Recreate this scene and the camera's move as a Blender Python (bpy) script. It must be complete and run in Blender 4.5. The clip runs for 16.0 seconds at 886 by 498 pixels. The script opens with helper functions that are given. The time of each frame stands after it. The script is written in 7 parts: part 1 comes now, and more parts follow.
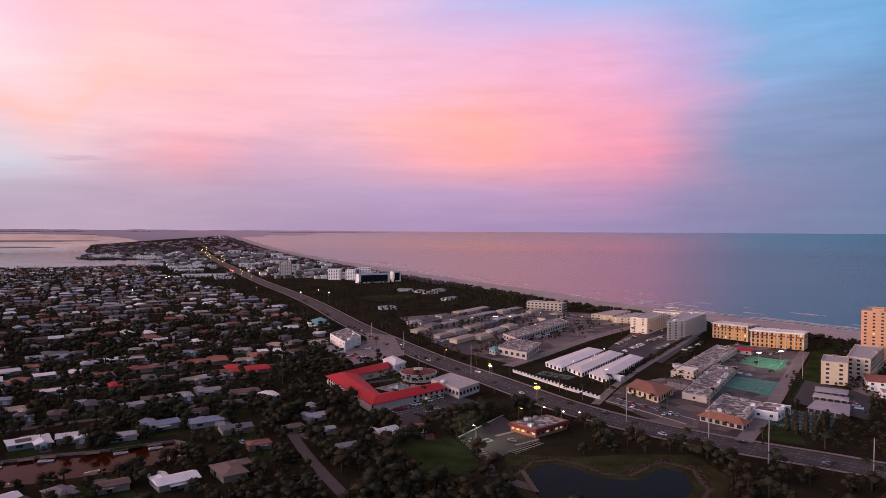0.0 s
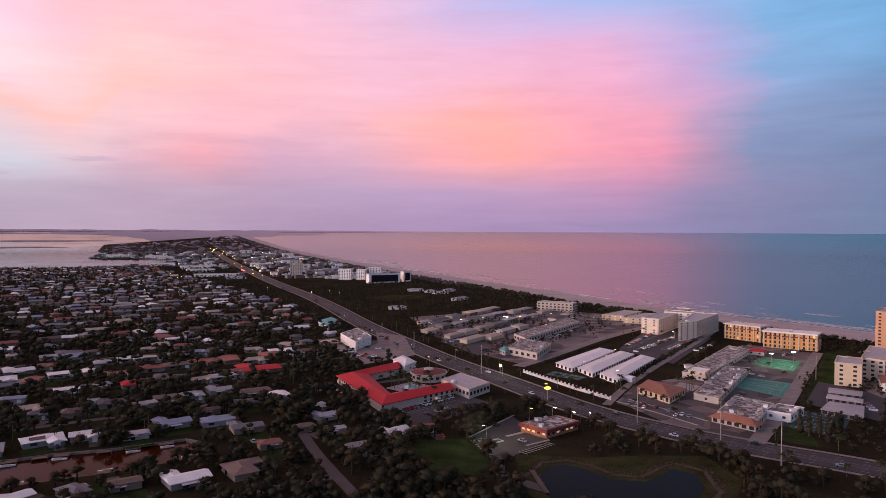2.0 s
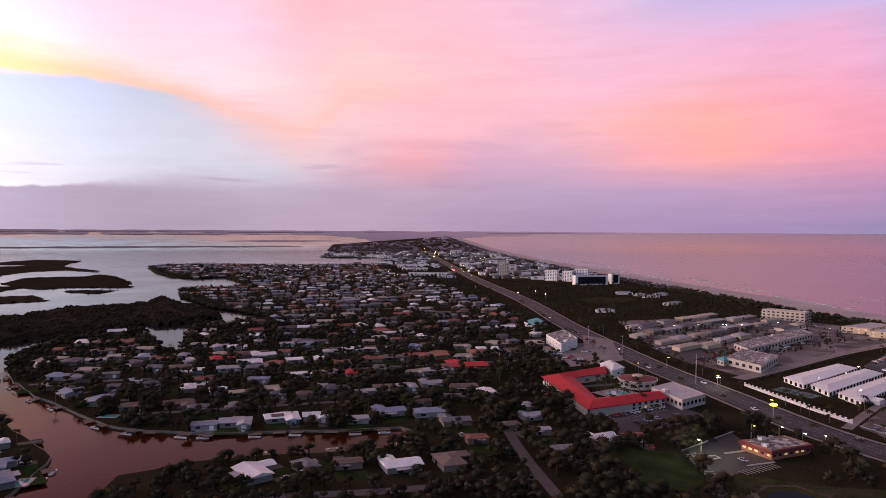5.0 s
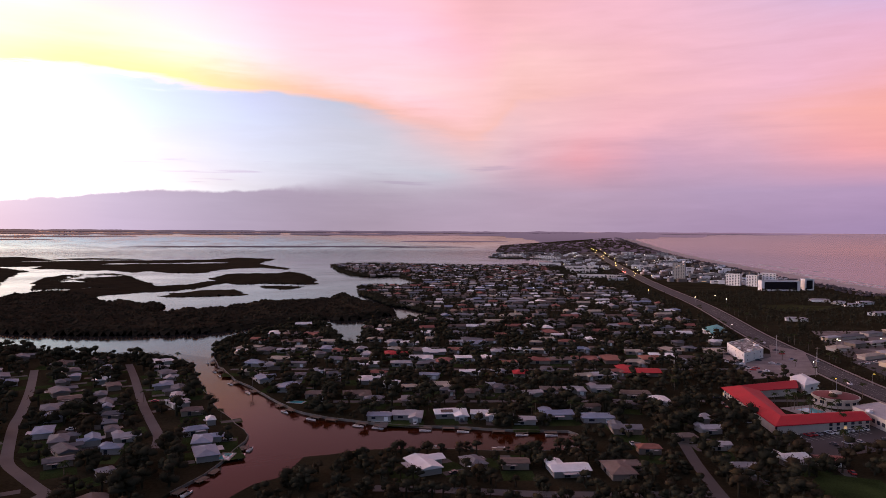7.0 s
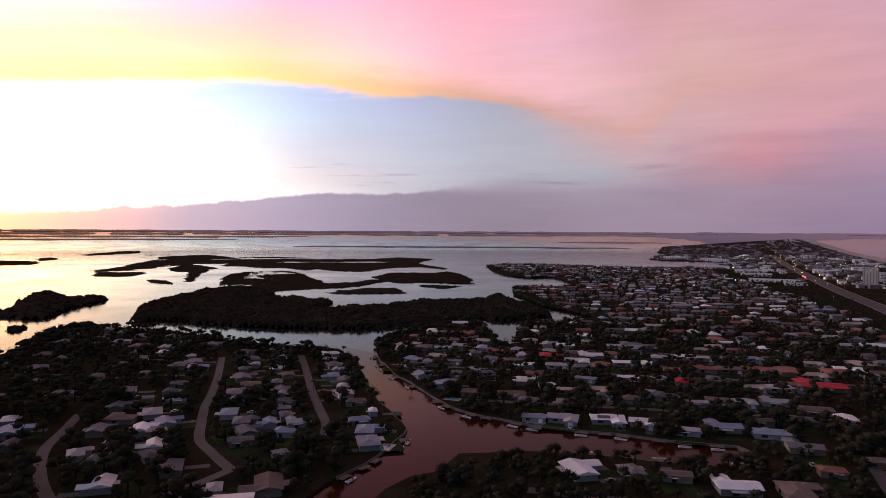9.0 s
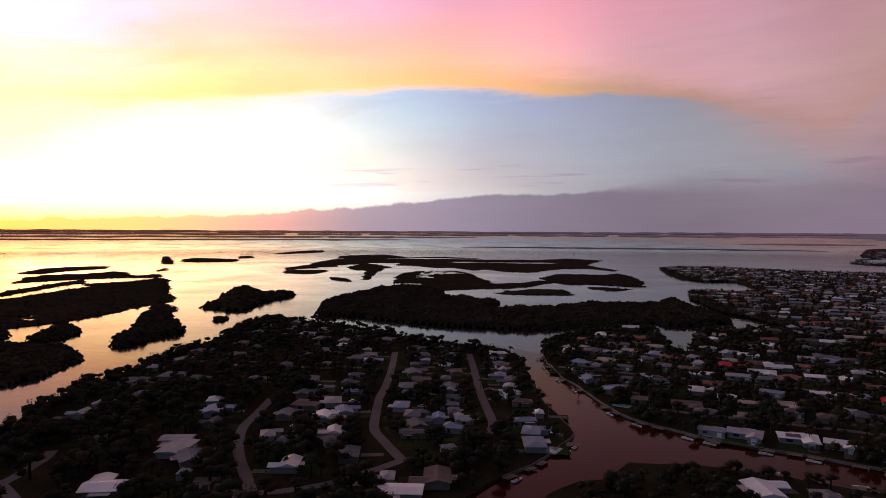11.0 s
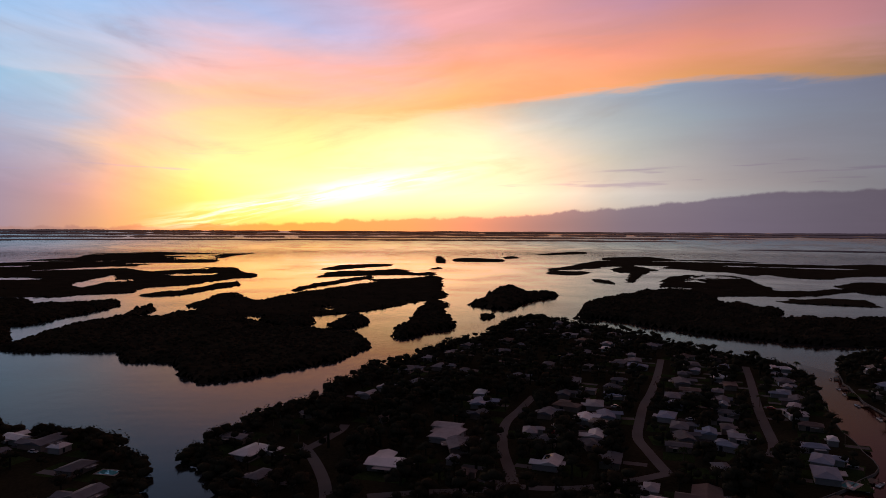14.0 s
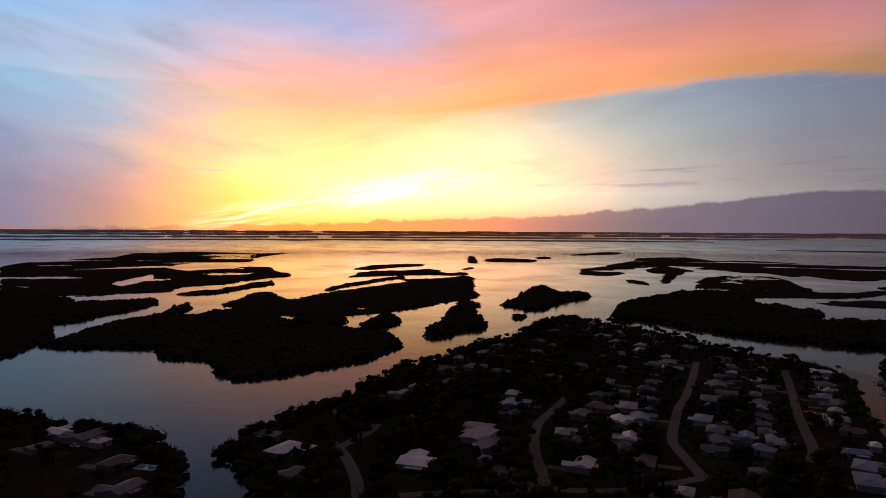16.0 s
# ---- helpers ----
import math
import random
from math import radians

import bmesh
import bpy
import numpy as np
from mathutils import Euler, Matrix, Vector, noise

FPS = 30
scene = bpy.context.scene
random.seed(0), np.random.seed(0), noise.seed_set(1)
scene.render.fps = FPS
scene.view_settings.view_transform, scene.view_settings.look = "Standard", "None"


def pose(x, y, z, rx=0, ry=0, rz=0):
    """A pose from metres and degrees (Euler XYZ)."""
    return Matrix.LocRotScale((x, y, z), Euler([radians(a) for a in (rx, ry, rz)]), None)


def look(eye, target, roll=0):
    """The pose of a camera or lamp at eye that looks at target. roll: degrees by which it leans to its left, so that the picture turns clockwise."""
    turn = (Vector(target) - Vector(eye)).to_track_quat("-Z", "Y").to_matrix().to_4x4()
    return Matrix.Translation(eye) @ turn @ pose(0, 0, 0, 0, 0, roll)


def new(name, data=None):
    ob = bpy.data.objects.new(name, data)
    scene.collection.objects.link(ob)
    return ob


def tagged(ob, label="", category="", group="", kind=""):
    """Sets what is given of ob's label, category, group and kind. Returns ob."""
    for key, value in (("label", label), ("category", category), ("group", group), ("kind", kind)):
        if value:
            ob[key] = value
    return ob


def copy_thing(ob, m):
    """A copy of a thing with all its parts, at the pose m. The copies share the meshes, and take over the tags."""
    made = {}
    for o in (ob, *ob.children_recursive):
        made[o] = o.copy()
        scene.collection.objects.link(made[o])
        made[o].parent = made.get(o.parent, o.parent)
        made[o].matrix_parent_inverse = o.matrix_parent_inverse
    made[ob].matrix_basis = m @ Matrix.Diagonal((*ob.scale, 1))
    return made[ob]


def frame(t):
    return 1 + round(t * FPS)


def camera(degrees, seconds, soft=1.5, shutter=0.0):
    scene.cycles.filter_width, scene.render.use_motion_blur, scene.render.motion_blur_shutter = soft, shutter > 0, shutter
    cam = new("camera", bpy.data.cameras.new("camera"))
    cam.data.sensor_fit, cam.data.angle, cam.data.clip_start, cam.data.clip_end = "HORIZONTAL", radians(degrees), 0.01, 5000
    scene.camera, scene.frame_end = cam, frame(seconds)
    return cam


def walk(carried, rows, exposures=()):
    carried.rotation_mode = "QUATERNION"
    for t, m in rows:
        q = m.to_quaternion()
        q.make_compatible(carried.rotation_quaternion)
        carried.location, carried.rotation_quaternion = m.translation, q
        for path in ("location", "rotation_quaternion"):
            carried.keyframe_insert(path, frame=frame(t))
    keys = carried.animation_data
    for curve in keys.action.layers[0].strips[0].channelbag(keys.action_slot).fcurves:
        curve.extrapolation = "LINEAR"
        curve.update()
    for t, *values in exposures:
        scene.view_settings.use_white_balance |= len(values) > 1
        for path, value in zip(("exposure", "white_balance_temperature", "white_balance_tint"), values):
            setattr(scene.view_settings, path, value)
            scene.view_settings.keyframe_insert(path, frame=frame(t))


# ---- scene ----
cam = camera(66.16, 16.0, soft=0.56)
# seconds and heading in degrees, turning to the left over one spot
HEADING = [(0, -0), (0.5, -0.24), (1, -0.55), (1.5, -0.42), (2, 0.87), (2.5, 3.23), (3, 6.02), (3.5, 8.92), (4, 11.87), (4.2, 12.84), (6.3, 27.93), (6.5, 29.1), (7, 32.22), (7.5, 35.4), (8, 38.62), (10.5, 55.73), (11, 59.3), (11.5, 62.83), (12, 66.56), (12.5, 70.29), (13, 74.2), (13.5, 78.13), (14, 81.19), (14.5, 82.57), (15, 83.24), (15.5, 83.6), (16, 83.87)]
walk(cam, [(t, pose(0, 0, 100, 88.52, -0.3, a)) for t, a in HEADING],
     [(0, 0.0), (6.3, 0.0), (7.0, -0.15), (8.2, -0.42), (10.5, -0.95), (13.0, -1.75), (14.5, -2.1), (16.0, -2.1)])

# ---- sky: sunset colours by bearing (degrees to the left of the first view) and height ----
G = 1.2                                   # height of the land over the water
AZ0, AZ1 = -60.0, 140.0


def lin(h):
    c = [int(h[i:i + 2], 16) / 255 for i in (0, 2, 4)]
    return tuple(v / 12.92 if v < 0.04045 else ((v + 0.055) / 1.055) ** 2.4 for v in c) + (1.0,)


class Net:
    """A small builder for node trees."""

    def __init__(self, tree):
        self.t = tree

    def node(self, kind):
        return self.t.nodes.new(kind)

    def put(self, socket, val):
        if hasattr(val, "is_output"):
            self.t.links.new(val, socket)
        else:
            socket.default_value = val

    def math(self, op, a, b=0.0, c=0.0, clamp=False):
        n = self.node("ShaderNodeMath")
        n.operation, n.use_clamp = op, clamp
        for s, val in zip(n.inputs, (a, b, c)):
            self.put(s, val)
        return n.outputs[0]

    def smooth(self, x, lo, hi, out0=0.0, out1=1.0, kind="SMOOTHSTEP"):
        n = self.node("ShaderNodeMapRange")
        n.interpolation_type = kind
        for s, val in zip(n.inputs, (x, lo, hi, out0, out1)):
            self.put(s, val)
        return n.outputs[0]

    def mix(self, f, a, b, how="MIX"):
        n = self.node("ShaderNodeMix")
        n.data_type, n.blend_type = "RGBA", how
        self.put(n.inputs[0], f), self.put(n.inputs[6], a), self.put(n.inputs[7], b)
        return n.outputs[2]

    def ramp(self, x, stops, smooth="LINEAR"):
        n = self.node("ShaderNodeValToRGB")
        n.color_ramp.interpolation = smooth
        els = n.color_ramp.elements
        while len(els) < len(stops):
            els.new(0.5)
        for e, (p, c) in zip(els, sorted(stops)):
            e.position, e.color = p, c
        self.put(n.inputs[0], x)
        return n.outputs[0]

    def noise(self, vec, scale, detail=4.0, rough=0.55, dist=0.0):
        n = self.node("ShaderNodeTexNoise")
        if vec is not None:
            self.put(n.inputs["Vector"], vec)
        n.inputs["Scale"].default_value, n.inputs["Detail"].default_value = scale, detail
        n.inputs["Roughness"].default_value, n.inputs["Distortion"].default_value = rough, dist
        return n.outputs[0]

    def xyz(self, x, y, z):
        n = self.node("ShaderNodeCombineXYZ")
        for s, val in zip(n.inputs, (x, y, z)):
            self.put(s, val)
        return n.outputs[0]


def az_stops(text):
    """'bearing:colour ...' as stops of a ramp."""
    out = []
    for q in text.split():
        a, h = q.split(":")
        out.append(((float(a) - AZ0) / (AZ1 - AZ0), lin(h)))
    return out


def val_stops(text, top):
    out = []
    for q in text.split():
        a, h = q.split(":")
        out.append(((float(a) - AZ0) / (AZ1 - AZ0), (float(h) / top,) * 3 + (1.0,)))
    return out


# rows of sky colour, from the horizon up: height in degrees, then colours by bearing
SKY = [
    (0.4, "-50:68789B -33:6F7DA5 -20:8A80AE -10:A488B8 0:AC8CBA 10:B090B8 17:B496BA 25:BCA0BC 33:BEA4BE 42:B8A4B6 50:BBA7B8 58:C6B6BC 65:CDB2A6 73:E4B48C 83:F6C27A 92:FFDC66 99:FFD26C 104:FFC06C 110:D8987C 116:9A8498 140:78789B"),
    (3.2, "-50:68789B -33:747FAA -20:9686B2 -14:C08EBC -8:C296C2 0:BC98C4 10:BC9CC4 17:BE9CBE 25:C2A2C0 33:C8B4CE 42:CFC0D6 50:D8D0DA 58:E8E0DC 65:FFF2E6 73:FFF6D2 83:FFFABE 90:FFFFC8 96:FFF8A0 101:FFE07A 105:FFC080 110:D09A94 116:A08CA0 140:78789B"),
    (6.5, "-50:68789B -33:7884B0 -24:8890BE -17:F096B8 -10:FCA2B6 -4:FFA8AA 2:F8A8B8 8:E0AAC8 14:D8A6C8 20:F4A8BC 26:E2B4CC 32:D2C8E0 40:D8D0E8 48:D4D0E4 56:D8D6E0 65:ECEAE0 73:FCF2CC 83:FFFCC0 92:FFF29E 100:FFE49C 106:F6C49A 111:C8B2BA 116:A29CB4 140:78789B"),
    (9.3, "-50:68789B -33:7C8EBC -25:8E9ACA -20:C49CCA -16:F2A0C0 -10:FCA4BC -3:FFACAC 3:FFB2B8 10:F8B8D0 18:FCB8CC 26:F6C0D0 31:E4C6DA 38:D8CEE6 46:CECCE8 54:CCD0E6 62:D2DCE6 70:E4E4DE 78:FFF2C8 85:FFF0B4 92:FFE498 99:FFD69C 106:EEBEB0 111:BCBCCC 116:A4B2CA 140:78789B"),
    (11.3, "-50:6C80A8 -33:7696C8 -25:8EA2D6 -19:D0A0D0 -12:F4A6CA -3:FCB0C0 6:F8B8D4 16:FCBACC 26:FAC0CC 34:F0C4D2 40:CCC8E4 48:C6C4E6 56:C4CAE8 64:C6D2E4 70:D8D2D0 76:FFD4B0 85:FFE4A4 92:FFD290 99:FFCAA0 106:E2BABA 111:B4BECE 116:9CB8D2 140:78789B"),
    (12.0, "-50:6C80A8 -33:7498CC -25:8AA6DA -19:CCA2D6 -12:F2A8CE -3:F8B2CA 6:F8B8D6 16:FEBCCC 26:FEC0C4 34:FCC0C4 42:FFC0B0 48:FFC69E 54:FFC88E 60:FFC486 66:FFC088 72:FFBC84 80:FFC884 88:FFC88E 96:FAC2A0 102:EABEB4 108:BEBEC8 116:9CBAD6 140:78789B"),
    (15.0, "-50:6C88B4 -33:70A0D6 -25:86ACE2 -19:BCA6DE -12:ECAEDA -3:EEB2DA 6:F4BADA 16:FEBCD0 26:FFC4CE 34:FFC6C4 42:FFBEB8 50:FFB4A8 58:FFB0A0 64:FFAE98 70:FFAC90 80:FFB08A 90:F8BCB0 98:DCBEC8 106:B4C0DC 116:9ABCE0 140:78789B"),
    (18.5, "-50:6C8CBE -33:6EAAE4 -25:86B2EA -16:A0B4EC -8:B4B4EE 0:CCB6EA 8:F0BCE0 16:FEBEDA 26:FFBCCE 34:FFC0C8 42:FFB4B4 50:F4A4A2 58:E4A0AE 66:DCA2B4 74:ECA6A8 82:F0ACAE 88:CCB8D6 96:B0BCE4 106:A2BCE6 116:94B8E2 140:78789B"),
    (34.0, "-50:84789A -30:9A82A0 0:C8949E 30:D4948E 60:CC8E8A 90:B48A8C 116:948A94 140:807890"),
    (65.0, "-50:7A6672 0:906E78 60:9A6E70 110:886E76 140:7A6670"),
]
ARC = "-60:11.6 26:11.6 29:6.9 32:8.2 36:9.4 40:10.5 48:11.2 55:11.5 60:11.75 65:11.5 71:11.0 78:10.3 87:9.2 92:9.4 100:11 112:11.6 140:11.6"
BANK = "-60:0.2 20:1.2 26:3.0 33:3.0 40:3.7 46:3.5 50:3.15 56:3.1 64:2.3 73:1.5 80:1.1 88:0.95 95:0.65 101:0.5 107:0.3 140:0.2"
BANKC = "-50:6F7DA5 0:AC8CBA 20:B496BA 30:B498BA 40:AE96B2 50:9E8CA2 58:988698 66:9A8490 74:B08C82 84:D89C64 94:ECA050 102:F4A058 110:B88070 140:78789B"

world = bpy.data.worlds.new("sunset_sky")
scene.world = world
world.use_nodes = True
world.node_tree.nodes.clear()
N = Net(world.node_tree)
way = N.node("ShaderNodeTexCoord").outputs["Generated"]
sep = N.node("ShaderNodeSeparateXYZ")
N.put(sep.inputs[0], way)
az = N.math("MULTIPLY", N.math("ARCTAN2", N.math("MULTIPLY", sep.outputs[0], -1.0), sep.outputs[1]), 180 / math.pi)
el = N.math("MULTIPLY", N.math("ARCSINE", sep.outputs[2]), 180 / math.pi)
flat = N.xyz(N.math("MULTIPLY", az, 0.05), N.math("MULTIPLY", el, 0.22), 0.0)
wisp = N.math("SUBTRACT", N.noise(flat, 1.1, 6.0, 0.55, 0.6), 0.5)
fine = N.math("SUBTRACT", N.noise(N.xyz(N.math("MULTIPLY", az, 0.11), N.math("MULTIPLY", el, 0.9), 3.0), 1.3, 6.0, 0.6, 0.4), 0.5)
sway = N.smooth(el, 1.5, 9.0)
az_w = N.math("ADD", az, N.math("MULTIPLY", N.math("MULTIPLY", wisp, 9.0), sway))
u = N.smooth(az_w, AZ0, AZ1, kind="LINEAR")
u0 = N.smooth(az, AZ0, AZ1, kind="LINEAR")
arc = N.math("MULTIPLY", N.ramp(u0, val_stops(ARC, 14.0), "B_SPLINE"), 14.0)
e = N.math("ADD", el, N.math("MULTIPLY", N.math("SUBTRACT", 11.65, arc), N.smooth(el, 3.0, 6.5)))
e = N.math("ADD", e, N.math("MULTIPLY", N.math("ADD", N.math("MULTIPLY", wisp, 2.2), N.math("MULTIPLY", fine, 1.6)), sway))
col = N.ramp(u, az_stops(SKY[0][1]))
for (h0, _), (h1, text) in zip(SKY, SKY[1:]):
    col = N.mix(N.smooth(e, h0, h1, kind="LINEAR"), col, N.ramp(u, az_stops(text)))
# the low bank of cloud over the horizon, with heaped tops
top = N.math("MULTIPLY", N.ramp(u0, val_stops(BANK, 5.0)), 5.0)
heap = N.math("MULTIPLY", N.math("SUBTRACT", N.noise(N.xyz(az, N.math("MULTIPLY", el, 0.9), 0.0), 0.45, 7.0, 0.6), 0.5), 1.3)
edge = N.math("SUBTRACT", N.math("ADD", top, N.math("MULTIPLY", heap, N.smooth(az, 46.0, 80.0, 0.5, 1.0))), el)
col = N.mix(N.math("MULTIPLY", N.smooth(edge, N.smooth(az, 36.0, 48.0, -1.6, -0.06), N.smooth(az, 36.0, 48.0, 1.6, 0.2)), N.smooth(az, 20.0, 48.0, 0.3, 0.92)), col, N.ramp(u0, az_stops(BANKC)))
# thin level bars of cloud
bars = N.noise(N.xyz(N.math("MULTIPLY", az, 0.09), N.math("MULTIPLY", el, 1.5), 9.0), 1.5, 4.0, 0.5)
barmask = N.math("MULTIPLY", N.math("MULTIPLY", N.smooth(az, 14.0, 24.0), N.smooth(bars, 0.58, 0.72)), N.math("MULTIPLY", N.smooth(el, 2.5, 3.6), N.smooth(el, 7.0, 5.0)))
col = N.mix(N.math("MULTIPLY", barmask, 0.4), col, lin("B49ABE"))
# streaks that fan out from where the sun has gone
side = N.math("SUBTRACT", 99.0, az)
slope = N.smooth(side, -9.0, 9.0, -0.25, 0.12)
across = N.math("SUBTRACT", el, N.math("MULTIPLY", slope, side))
fan = N.math("SUBTRACT", N.noise(N.xyz(N.math("MULTIPLY", across, 0.36), N.math("MULTIPLY", side, 0.075), 0.0), 1.0, 7.0, 0.6, 0.5), 0.5)
fan = N.math("MULTIPLY", fan, N.math("MULTIPLY", N.smooth(az, 52.0, 78.0), N.smooth(el, 1.0, 3.5)))
dusk = N.math("MULTIPLY", N.smooth(fan, -0.02, -0.2), N.smooth(az, 84.0, 100.0, 0.2, 0.24))
col = N.mix(dusk, col, N.ramp(u0, az_stops("0:B8A0C0 60:D0B4B4 80:F0B888 92:E8A484 102:B898A4 112:A0A6BA 140:78789B")))
gain = N.math("ADD", N.math("ADD", N.smooth(az, 37.0, 90.0, 1.0, 4.2), N.smooth(az, 92.0, 116.0, 0.0, 0.3)), N.math("MULTIPLY", N.math("ADD", wisp, fine), 0.2))
gain = N.math("MULTIPLY", gain, N.math("ADD", 1.0, N.math("MULTIPLY", fan, 0.5)))
glow = N.math("MULTIPLY", N.smooth(N.math("ABSOLUTE", N.math("SUBTRACT", az, 86.0)), 26.0, 0.0), N.math("MULTIPLY", N.smooth(el, 11.0, 5.0), N.smooth(el, 0.5, 2.2)))
gain = N.math("ADD", gain, N.math("MULTIPLY", glow, 1.0))
streak_y = N.math("SUBTRACT", N.math("ADD", el, N.math("MULTIPLY", wisp, 1.4)), N.math("ADD", 2.1, N.math("MULTIPLY", N.math("SUBTRACT", 96.0, az), 0.18)))
streak = N.math("MULTIPLY", N.smooth(N.math("ABSOLUTE", streak_y), 1.3, 0.0), N.math("MULTIPLY", N.smooth(az, 107.0, 98.0), N.smooth(az, 74.0, 88.0)))
streak = N.math("MULTIPLY", streak, N.smooth(N.noise(N.xyz(N.math("MULTIPLY", az, 0.12), N.math("MULTIPLY", streak_y, 1.6), 5.0), 1.5, 4.0, 0.55), 0.36, 0.6))
col = N.mix(N.math("MULTIPLY", streak, 0.75), col, lin("FFF6D8"))
gain = N.math("ADD", gain, N.math("MULTIPLY", streak, 2.2))
gain = N.math("ADD", gain, N.math("MULTIPLY", N.smooth(e, 12.2, 14.5, 0.0, 0.35), N.math("MULTIPLY", N.smooth(az, 44.0, 56.0), N.smooth(az, 90.0, 76.0))))
veil = N.math("MULTIPLY", N.math("MULTIPLY", N.smooth(e, 11.8, 11.0), N.smooth(el, 2.0, 4.5)), N.math("MULTIPLY", N.smooth(az, 44.0, 57.0), N.smooth(az, 86.0, 62.0)))
gain = N.math("MULTIPLY", gain, N.math("SUBTRACT", 1.0, N.math("MULTIPLY", veil, 0.15)))
gain = N.math("ADD", 1.0, N.math("MULTIPLY", N.math("SUBTRACT", gain, 1.0), N.smooth(el, 60.0, 22.0)))
ember = N.math("MULTIPLY", N.smooth(N.math("ABSOLUTE", N.math("SUBTRACT", az, 89.0)), 24.0, 4.0), N.math("MULTIPLY", N.smooth(el, 11.0, 3.0), N.smooth(el, 0.5, 2.0, 0.75, 1.0)))
col = N.mix(ember, col, N.mix(1.0, col, (2.4, 1.25, 1.05, 1.0), "MULTIPLY"))
blush = N.math("MULTIPLY", N.math("MULTIPLY", N.smooth(az, 44.0, 56.0), N.smooth(az, 86.0, 72.0)), N.math("MULTIPLY", N.smooth(el, 9.5, 4.0, 0.0, 0.22), N.smooth(el, 2.6, 4.0)))
col = N.mix(blush, col, N.mix(1.0, col, (1.45, 1.0, 0.90, 1.0), "MULTIPLY"))
rim = N.math("MULTIPLY", N.math("MULTIPLY", N.smooth(e, 11.3, 11.9), N.smooth(e, 17.5, 12.5)), N.smooth(az, 46.0, 58.0, 0.0, 0.42))
col = N.mix(rim, col, N.mix(1.0, col, (1.75, 1.12, 0.95, 1.0), "MULTIPLY"))
rose = N.math("MULTIPLY", N.math("MULTIPLY", N.smooth(az, 25.0, 40.0), N.smooth(az, 60.0, 46.0)), N.smooth(e, 11.6, 14.0))
col = N.mix(rose, col, N.mix(1.0, col, (1.35, 1.3, 1.7, 1.0), "MULTIPLY"))
bg = N.node("ShaderNodeBackground")
tint = N.ramp(u0, [((a - AZ0) / (AZ1 - AZ0), c) for a, c in ((-40, (0.90, 0.97, 0.88, 1)), (38, (0.90, 0.97, 0.88, 1)), (58, (0.87, 0.90, 0.94, 1)), (88, (0.87, 0.87, 0.87, 1)), (97, (0.87, 0.87, 0.87, 1)), (108, (0.78, 0.88, 0.92, 1)))])
N.put(bg.inputs[0], N.mix(1.0, N.mix(1.0, col, N.xyz(gain, gain, gain), "MULTIPLY"), tint, "MULTIPLY"))
bg.inputs[1].default_value = 1.16
N.put(N.node("ShaderNodeOutputWorld").inputs[0], bg.outputs[0])

# the last warm light of the sun, just over the western horizon
sun = new("sun", bpy.data.lights.new("sun", "SUN"))
sun.data.energy, sun.data.angle, sun.data.color = 1.5, radians(12), (1.0, 0.68, 0.50)
sun.matrix_basis = look((-829, -559, 90), (0, 0, 0))


# ---- materials ----
def surface(name, colour, rough=0.8, vary=0.25, scale=0.6, fine=6.0, bump=0.15, metal=0.0, random_tint=0.0, island=False, glow=None, spec=0.3):
    """A surface with stains at one scale, grain at another, relief, and a shift of tone from piece to piece."""
    m = bpy.data.materials.new(name)
    m.use_nodes = True
    n = Net(m.node_tree)
    b = m.node_tree.nodes["Principled BSDF"]
    where = n.node("ShaderNodeTexCoord").outputs["Object"]
    big, small = n.noise(where, scale, 4.0), n.noise(where, fine, 3.0)
    c = (*colour, 1.0)
    dark, light = tuple(v * (1 - vary) for v in colour) + (1.0,), tuple(min(1, v * (1 + vary)) for v in colour) + (1.0,)
    tone = n.ramp(big, [(0.3, dark), (0.5, c), (0.72, light)])
    tone = n.mix(0.35, tone, n.ramp(small, [(0.35, dark), (0.65, light)]))
    if random_tint:
        info = n.node("ShaderNodeNewGeometry").outputs["Random Per Island"] if island else n.node("ShaderNodeObjectInfo").outputs["Random"]
        hs = n.node("ShaderNodeHueSaturation")
        n.put(hs.inputs["Value"], n.smooth(info, 0.0, 1.0, 1 - random_tint, 1 + random_tint, kind="LINEAR"))
        n.put(hs.inputs["Hue"], n.smooth(n.math("FRACT", n.math("MULTIPLY", info, 7.3)), 0.0, 1.0, 0.5 - 0.05 * random_tint, 0.5 + 0.05 * random_tint, kind="LINEAR"))
        n.put(hs.inputs["Color"], tone)
        tone = hs.outputs[0]
    n.put(b.inputs["Base Color"], tone)
    n.put(b.inputs["Roughness"], n.smooth(small, 0.2, 0.8, max(0.02, rough - 0.1), min(1, rough + 0.1)))
    b.inputs["Metallic"].default_value = metal
    b.inputs["Specular IOR Level"].default_value = spec if spec > 0.2 else 0.0
    if bump:
        bn = n.node("ShaderNodeBump")
        bn.inputs["Strength"].default_value, bn.inputs["Distance"].default_value = bump, 0.1
        n.put(bn.inputs["Height"], small)
        n.put(b.inputs["Normal"], bn.outputs[0])
    if glow:
        b.inputs["Emission Color"].default_value = (*glow[:3], 1)
        b.inputs["Emission Strength"].default_value = glow[3]
    return m


